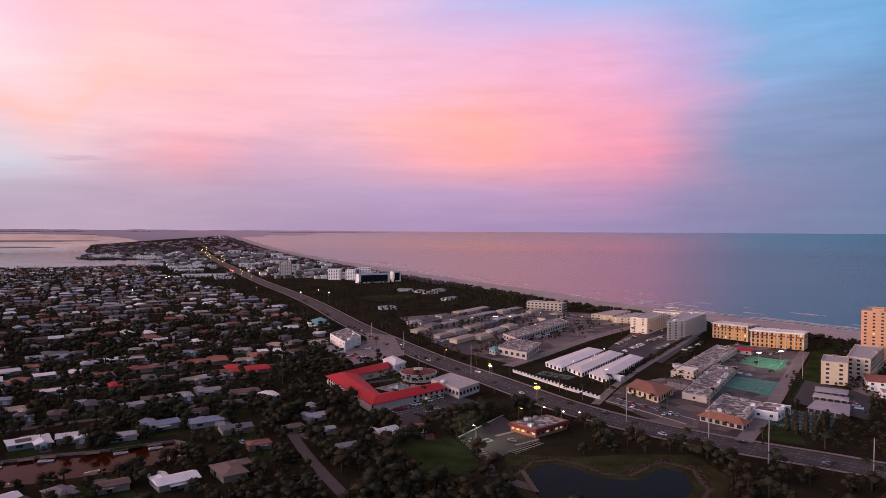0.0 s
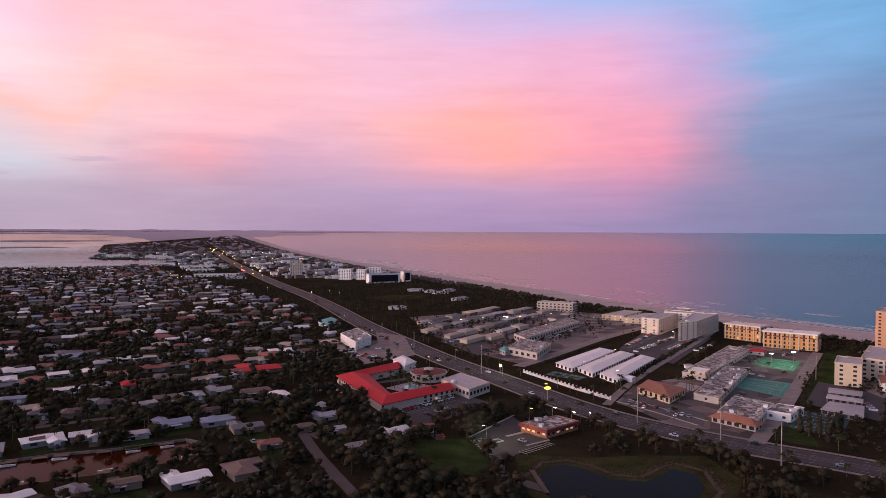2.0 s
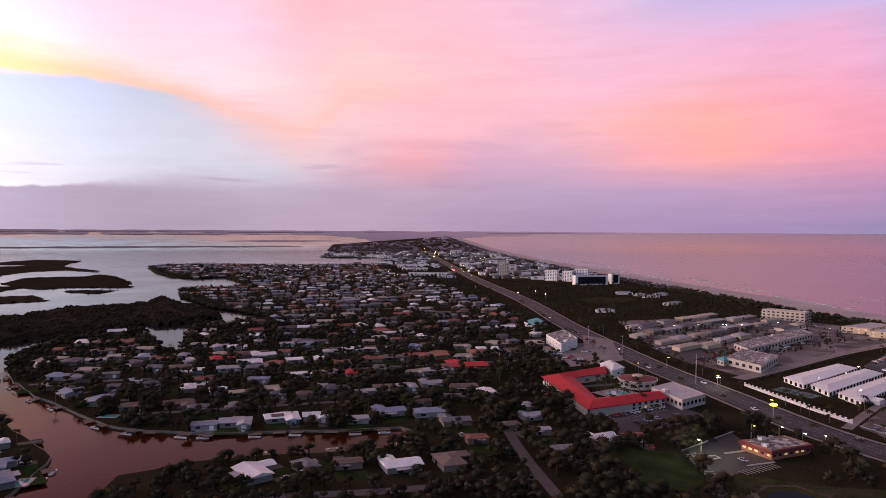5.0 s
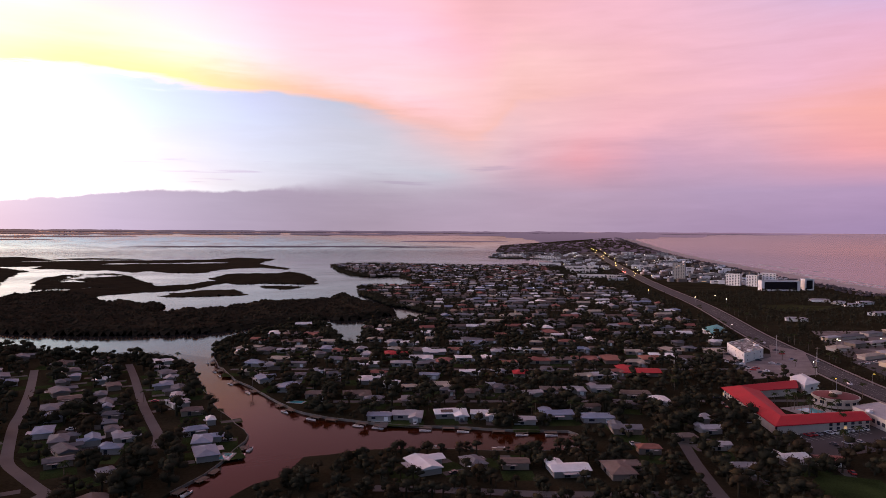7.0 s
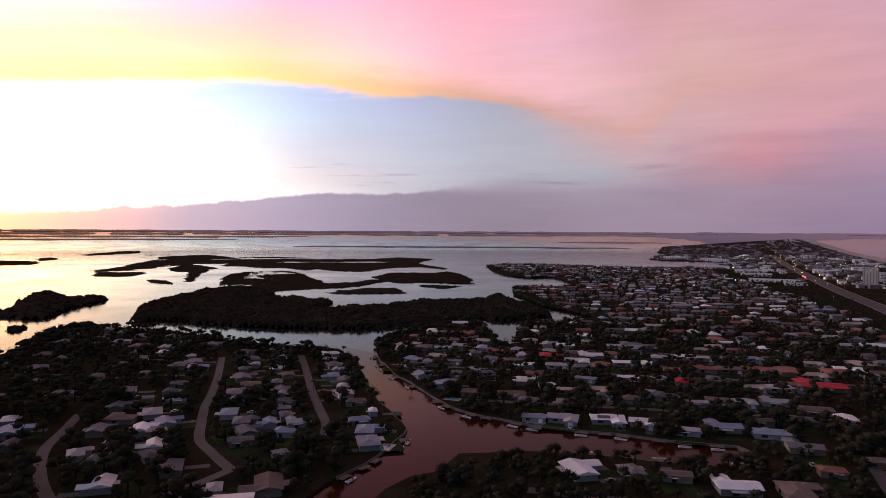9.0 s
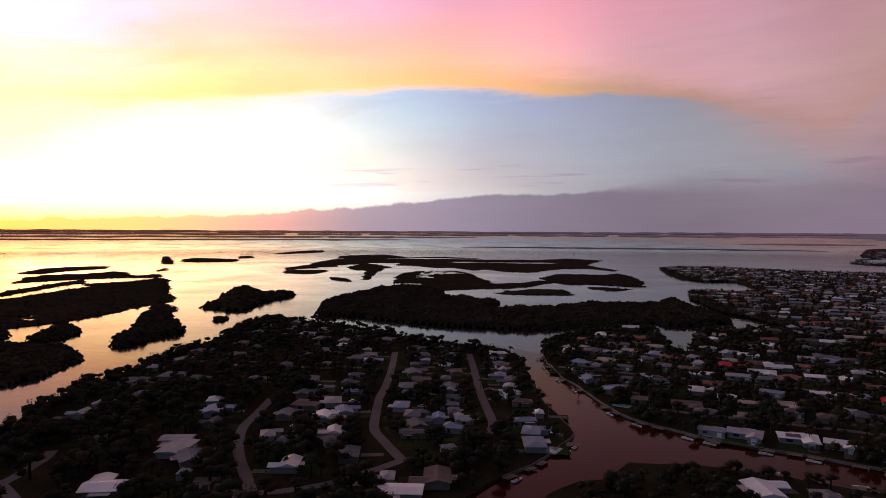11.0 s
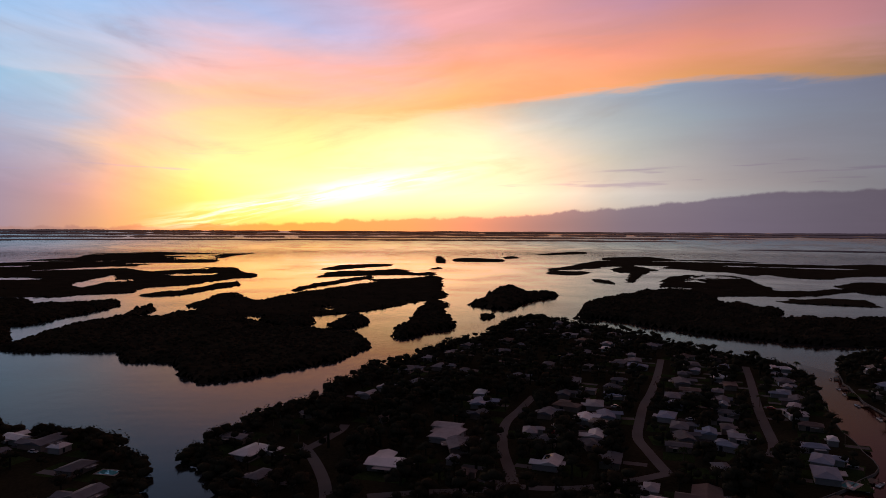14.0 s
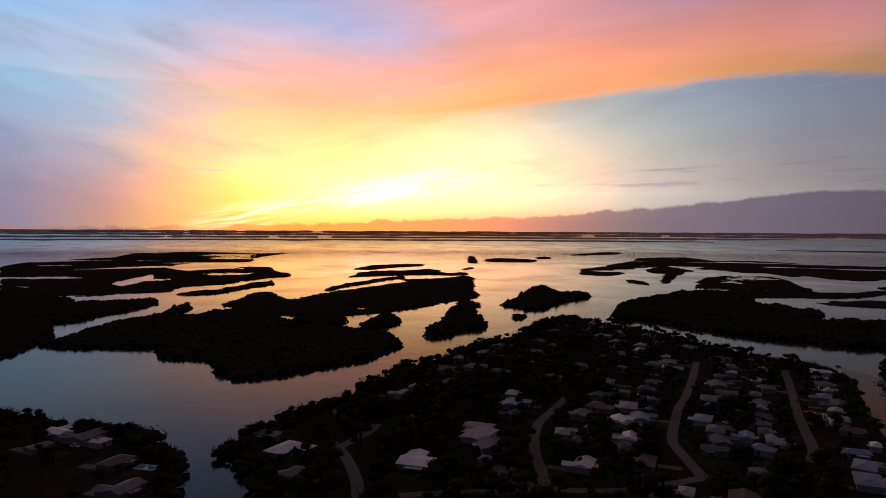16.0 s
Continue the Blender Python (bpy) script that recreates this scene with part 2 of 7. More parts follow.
def water(name, colour, rough, wave, scale):
    m = bpy.data.materials.new(name)
    m.use_nodes = True
    n = Net(m.node_tree)
    b = m.node_tree.nodes["Principled BSDF"]
    where = n.node("ShaderNodeTexCoord").outputs["Object"]
    b.inputs["Base Color"].default_value = (*colour, 1)
    # lagoon and sea: sunset hue put into the tint of their reflections
    if name == "lagoon_water":
        b.inputs["Specular Tint"].default_value = (1.0, 0.76, 0.68, 1)
    if name == "sea_water":
        b.inputs["Specular Tint"].default_value = (0.98, 0.93, 1.0, 1)
    b.inputs["IOR"].default_value = {"canal_water": 1.075, "pond_water": 1.045, "sea_water": 1.25}.get(name, 1.105)
    if name == "canal_water":             # the silt thins out towards the lagoon
        # orange is put into the canal's reflections too
        b.inputs["Specular Tint"].default_value = (1.0, 0.46, 0.24, 1)
        way_out = n.node("ShaderNodeSeparateXYZ")
        n.put(way_out.inputs[0], where)
        clear_w = n.math("ADD", way_out.outputs[0], n.math("MULTIPLY", n.noise(where, 0.03, 3.0), 40.0))
        n.put(b.inputs["Base Color"], n.mix(n.smooth(clear_w, -425.0, -480.0), (*colour, 1), (0.02, 0.024, 0.024, 1)))
        n.put(b.inputs["IOR"], n.smooth(clear_w, -425.0, -480.0, 1.075, 1.105))
    n.put(b.inputs["Roughness"], n.smooth(n.noise(where, 0.006, 4.0), 0.35, 0.7, rough * (0.97 if name == "sea_water" else 0.7), rough * (1.03 if name == "sea_water" else 1.4)))
    bn = n.node("ShaderNodeBump")
    bn.inputs["Strength"].default_value, bn.inputs["Distance"].default_value = wave, 1.0
    n.put(bn.inputs["Height"], n.math("ADD", n.noise(where, scale, 3.0), n.math("MULTIPLY", n.noise(where, scale * 0.13, 3.0), 0.3 if name == "sea_water" else 3.0)))
    n.put(b.inputs["Normal"], bn.outputs[0])
    return m


M = {
    "grass": surface("grass", (0.029, 0.025, 0.015), 0.95, 0.5, 0.03, 0.7, 0.4, spec=0.1),
    "sand": surface("sand", (0.46, 0.39, 0.37), 0.95, 0.2, 0.02, 0.5, 0.3, spec=0.1),
    "scrub": surface("scrub_leaves", (0.044, 0.040, 0.024), 0.9, 0.4, 0.05, 1.2, 0.4, spec=0.1, random_tint=0.35, island=True),
    "leaf": surface("tree_leaves", (0.038, 0.035, 0.0225), 0.85, 0.3, 0.08, 0.8, 0.1, spec=0.15, random_tint=0.14, island=True),
    "leaf_b": surface("olive_leaves", (0.044, 0.034, 0.021), 0.85, 0.3, 0.08, 0.8, 0.1, spec=0.15, random_tint=0.14, island=True),
    "palm": surface("palm_fronds", (0.035, 0.042, 0.018), 0.7, 0.35, 0.5, 3.0, 0.2, spec=0.2),
    "mangrove": surface("mangrove_leaves", (0.030, 0.0245, 0.0165), 0.9, 0.3, 0.03, 0.5, 0.1, spec=0.1, random_tint=0.14, island=True),
    "mud": surface("wet_mud", (0.05, 0.04, 0.03), 0.6, 0.4, 0.05, 1.0, 0.3),
    "bark": surface("bark", (0.12, 0.09, 0.065), 0.9, 0.4, 1.0, 9.0, 0.5),
    "asphalt": surface("asphalt", (0.056, 0.050, 0.052), 0.9, 0.25, 0.05, 2.0, 0.2),
    "street": surface("worn_street", (0.092, 0.083, 0.083), 0.9, 0.25, 0.06, 2.0, 0.2),
    "concrete": surface("concrete", (0.34, 0.32, 0.30), 0.85, 0.2, 0.15, 3.0, 0.2),
    "paint": surface("road_paint", (0.28, 0.27, 0.25), 0.7, 0.3, 0.5, 4.0, 0.0),
    "white": surface("white_roof", (0.74, 0.73, 0.72), 0.6, 0.12, 0.25, 3.0, 0.1, random_tint=0.12),
    "lgrey": surface("light_grey_shingle", (0.37, 0.35, 0.36), 0.85, 0.2, 0.3, 5.0, 0.3, random_tint=0.15),
    "grey": surface("grey_shingle", (0.14, 0.136, 0.148), 0.9, 0.25, 0.3, 5.0, 0.3, random_tint=0.3),
    "brown": surface("brown_shingle", (0.145, 0.105, 0.09), 0.9, 0.25, 0.3, 5.0, 0.3, random_tint=0.25),
    "tan": surface("tan_roof", (0.42, 0.35, 0.28), 0.85, 0.2, 0.3, 5.0, 0.3, random_tint=0.15),
    "rust": surface("rust_roof", (0.26, 0.10, 0.075), 0.85, 0.25, 0.3, 5.0, 0.3, random_tint=0.15),
    "red": surface("red_metal_roof", (0.44, 0.014, 0.024), 0.7, 0.15, 0.12, 2.0, 0.1),
    "blue": surface("blue_grey_roof", (0.22, 0.26, 0.34), 0.7, 0.2, 0.3, 5.0, 0.2, random_tint=0.15),
    "teal": surface("teal_roof", (0.08, 0.36, 0.36), 0.6, 0.2, 0.2, 3.0, 0.1),
    "stucco": surface("cream_stucco", (0.48, 0.42, 0.36), 0.9, 0.12, 0.2, 4.0, 0.2),
    "plaster": surface("white_stucco", (0.74, 0.70, 0.66), 0.9, 0.1, 0.2, 4.0, 0.2, random_tint=0.12),
    "cream": surface("cream_white_stucco", (0.76, 0.67, 0.56), 0.9, 0.1, 0.2, 4.0, 0.2, random_tint=0.08),
    "wall_a": surface("pale_house_wall", (0.27, 0.255, 0.24), 0.9, 0.12, 0.2, 4.0, 0.2, random_tint=0.25),
    "wall_b": surface("tan_house_wall", (0.21, 0.17, 0.135), 0.9, 0.12, 0.2, 4.0, 0.2, random_tint=0.25),
    "lawn": surface("mown_lawn", (0.030, 0.044, 0.016), 0.95, 0.6, 0.08, 1.5, 0.3, spec=0.1),
    "reed": surface("dry_reed_bank", (0.065, 0.042, 0.03), 0.95, 0.4, 0.2, 2.0, 0.4),
    "yard": surface("worn_paving", (0.15, 0.112, 0.100), 0.9, 0.4, 0.05, 0.8, 0.2),
    "peach": surface("peach_stucco", (0.66, 0.38, 0.23), 0.9, 0.1, 0.2, 4.0, 0.2),
    "yellow": surface("yellow_stucco", (0.58, 0.47, 0.33), 0.9, 0.1, 0.2, 4.0, 0.2),
    "orange": surface("terracotta", (0.30, 0.135, 0.09), 0.85, 0.25, 0.3, 3.0, 0.3),
    "maroon": surface("maroon_roof", (0.16, 0.035, 0.035), 0.75, 0.2, 0.3, 4.0, 0.2),
    "roof_deck": surface("weathered_roof_deck", (0.25, 0.225, 0.215), 0.9, 0.75, 0.22, 0.9, 0.2),
    "glass": surface("dark_glass", (0.03, 0.035, 0.045), 0.12, 0.2, 0.3, 2.0, 0.0, spec=0.6),
    "lit": surface("lit_window", (0.6, 0.45, 0.25), 0.4, 0.2, 0.3, 2.0, 0.0, glow=(1.0, 0.58, 0.22, 0.5)),
    "lamp": surface("lamp_glow", (0.9, 0.85, 0.7), 0.4, 0.0, 0.3, 2.0, 0.0, glow=(1.0, 0.84, 0.58, 9.0)),
    "flood": surface("flood_glow", (0.9, 0.9, 0.9), 0.4, 0.0, 0.3, 2.0, 0.0, glow=(0.9, 0.95, 1.0, 14.0)),
    "amber": surface("amber_glow", (0.9, 0.7, 0.2), 0.4, 0.0, 0.3, 2.0, 0.0, glow=(1.0, 0.66, 0.06, 2.6)),
    "signal": surface("red_signal", (0.8, 0.1, 0.1), 0.4, 0.0, 0.3, 2.0, 0.0, glow=(1.0, 0.07, 0.06, 14.0)),
    "court": surface("green_court", (0.05, 0.22, 0.17), 0.8, 0.15, 0.1, 2.0, 0.1),
    "court_dark": surface("dark_green_court", (0.015, 0.05, 0.045), 0.8, 0.2, 0.1, 2.0, 0.1),
    "seawall": surface("stained_concrete", (0.15, 0.14, 0.125), 0.9, 0.3, 0.3, 3.0, 0.2),
    # lit copy of the court green, with floodlight put into the colour
    "court_lit": surface("lit_green_court", (0.045, 0.25, 0.12), 0.8, 0.15, 0.1, 2.0, 0.1),
    "pole": surface("galvanised_pole", (0.35, 0.34, 0.33), 0.5, 0.15, 0.5, 5.0, 0.0, metal=0.4),
    "wood": surface("weathered_wood", (0.14, 0.105, 0.08), 0.9, 0.3, 0.6, 6.0, 0.3),
    "smoked": surface("smoked_glass", (0.022, 0.018, 0.02), 0.8, 0.2, 0.3, 2.0, 0.0, spec=0.05),
    # leaves lightened for distance: haze painted into their base colour
    "hazed_leaf": surface("hazed_leaves", (0.075, 0.062, 0.06), 0.9, 0.4, 0.05, 0.5, 0.3, spec=0.1, random_tint=0.35, island=True),
    "hazier_leaf": surface("hazier_leaves", (0.105, 0.085, 0.09), 0.9, 0.4, 0.05, 0.5, 0.3, spec=0.1, random_tint=0.35, island=True),
    "ochre": surface("ochre_stucco", (0.62, 0.34, 0.13), 0.9, 0.15, 0.2, 4.0, 0.2),
    "lane": surface("pale_lane", (0.22, 0.185, 0.175), 0.9, 0.35, 0.12, 1.5, 0.2),
    "amber_hot": surface("sodium_glow", (0.9, 0.6, 0.2), 0.4, 0.0, 0.3, 2.0, 0.0, glow=(1.0, 0.56, 0.10, 40.0)),
    "lamp_hot": surface("white_lamp_glow", (0.9, 0.85, 0.7), 0.4, 0.0, 0.3, 2.0, 0.0, glow=(1.0, 0.88, 0.66, 40.0)),
    "rough_grass": surface("rough_grass", (0.042, 0.044, 0.020), 0.95, 0.6, 0.06, 0.9, 0.4, spec=0.1),
    "rubber": surface("rubber", (0.02, 0.02, 0.02), 0.9, 0.1, 1.0, 9.0, 0.0),
    "pool": surface("pool_water", (0.10, 0.42, 0.45), 0.08, 0.15, 0.5, 2.0, 0.1, spec=0.5),
    "carw": surface("white_car_paint", (0.75, 0.75, 0.75), 0.25, 0.05, 0.5, 5.0, 0.0, spec=0.5),
    "carg": surface("silver_car_paint", (0.35, 0.36, 0.38), 0.25, 0.05, 0.5, 5.0, 0.0, metal=0.3, spec=0.5),
    "card": surface("dark_car_paint", (0.03, 0.03, 0.04), 0.25, 0.05, 0.5, 5.0, 0.0, spec=0.5),
    "carr": surface("red_car_paint", (0.35, 0.03, 0.03), 0.25, 0.05, 0.5, 5.0, 0.0, spec=0.5),
    "lagoon": water("lagoon_water", (0.013, 0.014, 0.014), 0.12, 0.06, 0.10),
    "sea": water("sea_water", (0.014, 0.040, 0.060), 0.20, 0.05, 0.10),
    "canal": water("canal_water", (0.034, 0.0082, 0.0024), 0.10, 0.03, 0.30),
    "pond": water("pond_water", (0.012, 0.012, 0.012), 0.05, 0.05, 0.4),
    "foam": surface("surf_foam", (0.42, 0.41, 0.42), 0.9, 0.5, 0.05, 0.4, 0.2),
}


def patched(name, tones, size):
    """A flat roof patched over and over: uneven cells of different felt, coating and stain."""
    m = bpy.data.materials.new(name)
    m.use_nodes = True
    n = Net(m.node_tree)
    b = m.node_tree.nodes["Principled BSDF"]
    where = n.node("ShaderNodeTexCoord").outputs["Object"]
    v = n.node("ShaderNodeTexVoronoi")
    v.inputs["Scale"].default_value, v.inputs["Randomness"].default_value = size, 1.0
    n.put(v.inputs["Vector"], where)
    cell = n.node("ShaderNodeSeparateXYZ")
    n.put(cell.inputs[0], v.outputs["Color"])
    t = n.ramp(n.math("ADD", n.math("MULTIPLY", cell.outputs[0], 0.75), n.math("MULTIPLY", n.noise(where, size * 3.0, 5.0), 0.35)), tones)
    n.put(b.inputs["Base Color"], t)
    b.inputs["Roughness"].default_value = 0.9
    return m


M["yard"] = patched("patched_paving", [(0.2, (0.035, 0.029, 0.027, 1)), (0.45, (0.085, 0.066, 0.060, 1)), (0.65, (0.14, 0.110, 0.10, 1)), (0.9, (0.20, 0.165, 0.155, 1))], 0.075)
M["roof_deck"] = patched("patched_roof_deck", [(0.25, (0.08, 0.07, 0.066, 1)), (0.45, (0.16, 0.137, 0.126, 1)), (0.65, (0.25, 0.22, 0.205, 1)), (0.8, (0.40, 0.37, 0.355, 1)), (0.92, (0.6, 0.57, 0.56, 1))], 0.55)


# ---- mesh helpers ----
def mesh_of(name, bm, *mats):
    me = bpy.data.meshes.new(name)
    bm.to_mesh(me)
    bm.free()
    for m in mats:
        me.materials.append(m)
    return me


def part(name, bm, material, parent, label="", at=None):
    """One mesh object under a thing or a part."""
    me = bm if isinstance(bm, bpy.types.Mesh) else mesh_of(name, bm, material)
    ob = new(name, me)
    ob.parent = parent
    if at is not None:
        ob.matrix_basis = at
    if label:
        ob["label"] = label
    return ob


def empty(name, m, label, category, group="", kind=""):
    ob = new(name)
    ob.empty_display_size = 0.5
    ob.matrix_basis = m
    return tagged(ob, label, category, group, kind)


def box(bm, x0, y0, z0, x1, y1, z1, bevel=0.0):
    r = bmesh.ops.create_cube(bm, size=1.0, matrix=Matrix.LocRotScale(((x0 + x1) / 2, (y0 + y1) / 2, (z0 + z1) / 2), None, (x1 - x0, y1 - y0, z1 - z0)))
    if bevel:
        es = list({e for vtx in r["verts"] for e in vtx.link_edges})
        bmesh.ops.bevel(bm, geom=es, offset=bevel, segments=2, affect="EDGES")
    return bm


def boxed(*args, bevel=0.0):
    return box(bmesh.new(), *args, bevel=bevel)


def poly(bm, pts, z0, z1):
    """A solid with the outline pts."""
    lo, hi = [bm.verts.new((x, y, z0)) for x, y in pts], [bm.verts.new((x, y, z1)) for x, y in pts]
    n = len(pts)
    for i in range(n):
        bm.faces.new((lo[i], lo[(i + 1) % n], hi[(i + 1) % n], hi[i]))
    es = [bm.edges.get((hi[i], hi[(i + 1) % n])) for i in range(n)]
    bmesh.ops.triangle_fill(bm, edges=es, use_beauty=True, normal=(0, 0, 1))
    bmesh.ops.recalc_face_normals(bm, faces=bm.faces)
    return bm


def pylon(bm, x, y, z0, z1, r0, r1, n=8):
    bmesh.ops.create_cone(bm, cap_ends=True, segments=n, radius1=r0, radius2=r1, depth=z1 - z0, matrix=Matrix.Translation((x, y, (z0 + z1) / 2)))
    return bm


def hip_roof(bm, w, d, h, z, over=0.6, ridge=0.5, thick=0.2):
    """A hipped (ridge < 1) or gabled (ridge = 1) roof over a plan w by d, long side on x."""
    a, b = w / 2 + over, d / 2 + over
    r = max(0.0, a - b) if ridge < 1 else a
    lo = [bm.verts.new((sx * a, sy * b, z - thick)) for sx, sy in ((-1, -1), (1, -1), (1, 1), (-1, 1))]
    ev = [bm.verts.new((sx * a, sy * b, z)) for sx, sy in ((-1, -1), (1, -1), (1, 1), (-1, 1))]
    p, q = bm.verts.new((-r, 0, z + h)), bm.verts.new((r, 0, z + h))
    bm.faces.new(lo[::-1])
    for i in range(4):
        bm.faces.new((lo[i], lo[(i + 1) % 4], ev[(i + 1) % 4], ev[i]))
    bm.faces.new((ev[0], ev[1], q, p)), bm.faces.new((ev[2], ev[3], p, q))
    bm.faces.new((ev[1], ev[2], q)), bm.faces.new((ev[3], ev[0], p))
    return bm


def inside(px, py, pts):
    """Which of the points lie in the outline (numpy)."""
    px, py = np.asarray(px, float), np.asarray(py, float)
    res = np.zeros(px.shape, bool)
    n = len(pts)
    for i in range(n):
        (x0, y0), (x1, y1) = pts[i], pts[(i + 1) % n]
        if y0 != y1:
            res ^= ((y0 > py) != (y1 > py)) & (px < (x1 - x0) * (py - y0) / (y1 - y0) + x0)
    return res


def dist_line(px, py, pts):
    """Distance of the points to an open line."""
    px, py = np.asarray(px, float), np.asarray(py, float)
    best = np.full(px.shape, 1e9)
    for (x0, y0), (x1, y1) in zip(pts, pts[1:]):
        dx, dy = x1 - x0, y1 - y0
        k = np.clip(((px - x0) * dx + (py - y0) * dy) / (dx * dx + dy * dy + 1e-9), 0, 1)
        best = np.minimum(best, np.hypot(px - x0 - k * dx, py - y0 - k * dy))
    return best


def wander(pts, step, amount, closed=False, seed=0.0):
    """The line with an uneven course: split into short steps that stray a little."""
    out = []
    ends = pts + [pts[0]] if closed else pts
    for (x0, y0), (x1, y1) in zip(ends, ends[1:]):
        d = math.hypot(x1 - x0, y1 - y0)
        k = max(1, int(d / step))
        for i in range(k):
            x, y = x0 + (x1 - x0) * i / k, y0 + (y1 - y0) * i / k
            s = 1.0 if i else 0.3
            out.append((x + s * amount * noise.noise((x * 0.05, y * 0.05, seed)) * 2, y + s * amount * noise.noise((x * 0.05, y * 0.05, seed + 7)) * 2))
    if not closed:
        out.append(pts[-1])
    return out


def curve(pts, k=6):
    """A smooth line through the points (Catmull-Rom)."""
    out = []
    p = [pts[0]] + pts + [pts[-1]]
    for a, b, c, d in zip(p, p[1:], p[2:], p[3:]):
        for i in range(k):
            t = i / k
            out.append(tuple(0.5 * (2 * b[j] + (c[j] - a[j]) * t + (2 * a[j] - 5 * b[j] + 4 * c[j] - d[j]) * t * t + (3 * b[j] - a[j] - 3 * c[j] + d[j]) * t ** 3) for j in (0, 1)))
    return out + [pts[-1]]


def ribbon(bm, pts, left, right, z0, z1):
    """A slab along a line, from left to right of it."""
    rows = []
    for i, (x, y) in enumerate(pts):
        xa, ya = pts[max(0, i - 1)]
        xb, yb = pts[min(len(pts) - 1, i + 1)]
        d = math.hypot(xb - xa, yb - ya) or 1
        nx, ny = -(yb - ya) / d, (xb - xa) / d
        rows.append([bm.verts.new((x + nx * o, y + ny * o, z)) for o, z in ((left, z0), (left, z1), (right, z1), (right, z0))])
    for a, b in zip(rows, rows[1:]):
        for i in range(3):
            bm.faces.new((a[i], a[i + 1], b[i + 1], b[i]))
    bmesh.ops.recalc_face_normals(bm, faces=bm.faces)
    return bm


def raw(name, verts, faces, *mats):
    """A mesh from arrays of corners and triangles."""
    me = bpy.data.meshes.new(name)
    verts, faces = np.asarray(verts, np.float32), np.asarray(faces, np.int32)
    me.vertices.add(len(verts)), me.loops.add(faces.size), me.polygons.add(len(faces))
    me.vertices.foreach_set("co", verts.ravel())
    me.loops.foreach_set("vertex_index", faces.ravel())
    me.polygons.foreach_set("loop_start", np.arange(0, faces.size, 3, dtype=np.int32))
    me.polygons.foreach_set("loop_total", np.full(len(faces), 3, dtype=np.int32))
    me.polygons.foreach_set("use_smooth", np.ones(len(faces), bool))
    me.update(calc_edges=True)
    for m in mats:
        me.materials.append(m)
    return me


def strewn(name, kinds, places, *mats):
    """Many small copies (x, y, z, size, turn, kind) of a few shapes in one mesh."""
    vs, fs, off = [], [], 0
    for k, (tv, tf) in enumerate(kinds):
        p = places[places[:, 5] == k]
        if not len(p):
            continue
        c, s = np.cos(p[:, 4])[:, None], np.sin(p[:, 4])[:, None]
        x, y, z = tv[:, 0][None], tv[:, 1][None], tv[:, 2][None]
        sz = p[:, 3][:, None]
        allv = np.stack([(x * c - y * s) * sz + p[:, 0][:, None], (x * s + y * c) * sz + p[:, 1][:, None], z * sz + p[:, 2][:, None]], -1)
        vs.append(allv.reshape(-1, 3))
        fs.append((tf[None] + (np.arange(len(p)) * len(tv))[:, None, None] + off).reshape(-1, 3))
        off += len(p) * len(tv)
    return raw(name, np.concatenate(vs), np.concatenate(fs), *mats)


# ---- plan: shores, islands, roads ----
COAST = [(960, -90), (560, 490), (427, 686), (401, 724), (357, 790), (304, 884), (230, 998), (170, 1148), (78, 1338), (-80, 1673), (-320, 2223), (-520, 2702), (-741, 3299), (-947, 3742), (-1106, 4045), (-1245, 4269), (-1347, 4445)]
NORTH_SHORE = [(-1831, 3541), (-1638, 3111), (-1468, 2826), (-1237, 2297), (-1126, 2242), (-1016, 2320), (-962, 2265), (-850, 1983), (-865, 1827), (-917, 1729), (-1008, 1681), (-1114, 1677), (-1184, 1638), (-1280, 1632), (-1320, 1579), (-1304, 1476), (-1101, 1276), (-997, 1194), (-915, 1167), (-888, 1229), (-807, 1155), (-744, 1100), (-708, 1014), (-716, 976), (-764, 976), (-762, 934), (-678, 836), (-624, 796), (-544, 729), (-501, 719), (-453, 691), (-429, 685), (-418, 639), (-430, 617), (-431, 598), (-450, 575), (-430, 538), (-401, 501), (-380, 478)]
INLET = [(-384, 460), (-399, 459), (-420, 483), (-463, 516), (-504, 544), (-516, 544), (-508, 527), (-505, 499), (-508, 470), (-488, 423), (-475, 393), (-449, 368)]
CANAL_N = [(-425, 347), (-400, 329), (-382, 321), (-355, 306), (-328, 297), (-299, 284), (-277, 276), (-259, 271), (-242, 271), (-229, 274), (-215, 276), (-200, 281), (-187, 288), (-175, 295), (-162, 299), (-150, 304), (-138, 311), (-126, 318), (-115, 313)]
CANAL_S = [(-106, 297), (-120, 285), (-134, 276), (-145, 269), (-156, 264), (-177, 250), (-189, 242), (-196, 235), (-200, 227), (-208, 217), (-201, 200), (-199, 193), (-202, 183), (-200, 172), (-198, 165), (-178, 120), (-120, 40)]
CANAL_W = [(-140, 30), (-200, 115), (-222, 160), (-224, 167), (-227, 179), (-232, 190), (-241, 207), (-247, 219), (-253, 226), (-283, 241), (-310, 253), (-343, 272), (-369, 289), (-402, 311)]
LAGOON = [(-416, 320), (-458, 327), (-482, 324), (-486, 319), (-513, 299), (-555, 289), (-590, 285), (-618, 274), (-648, 269), (-669, 263), (-656, 256), (-683, 248), (-715, 240), (-756, 221), (-731, 192), (-678, 164), (-634, 145), (-606, 129), (-600, 105), (-564, 89), (-561, 78), (-520, 61), (-506, 52), (-499, 43), (-491, 30), (-496, 22), (-475, 19), (-447, 13), (-447, 3), (-431, -3), (-404, -4), (-394, -16), (-382, -31), (-364, -45), (-348, -45), (-336, -56), (-323, -64), (-308, -65), (-294, -55), (-277, -46), (-261, -42), (-255, -41), (-200, -25)]
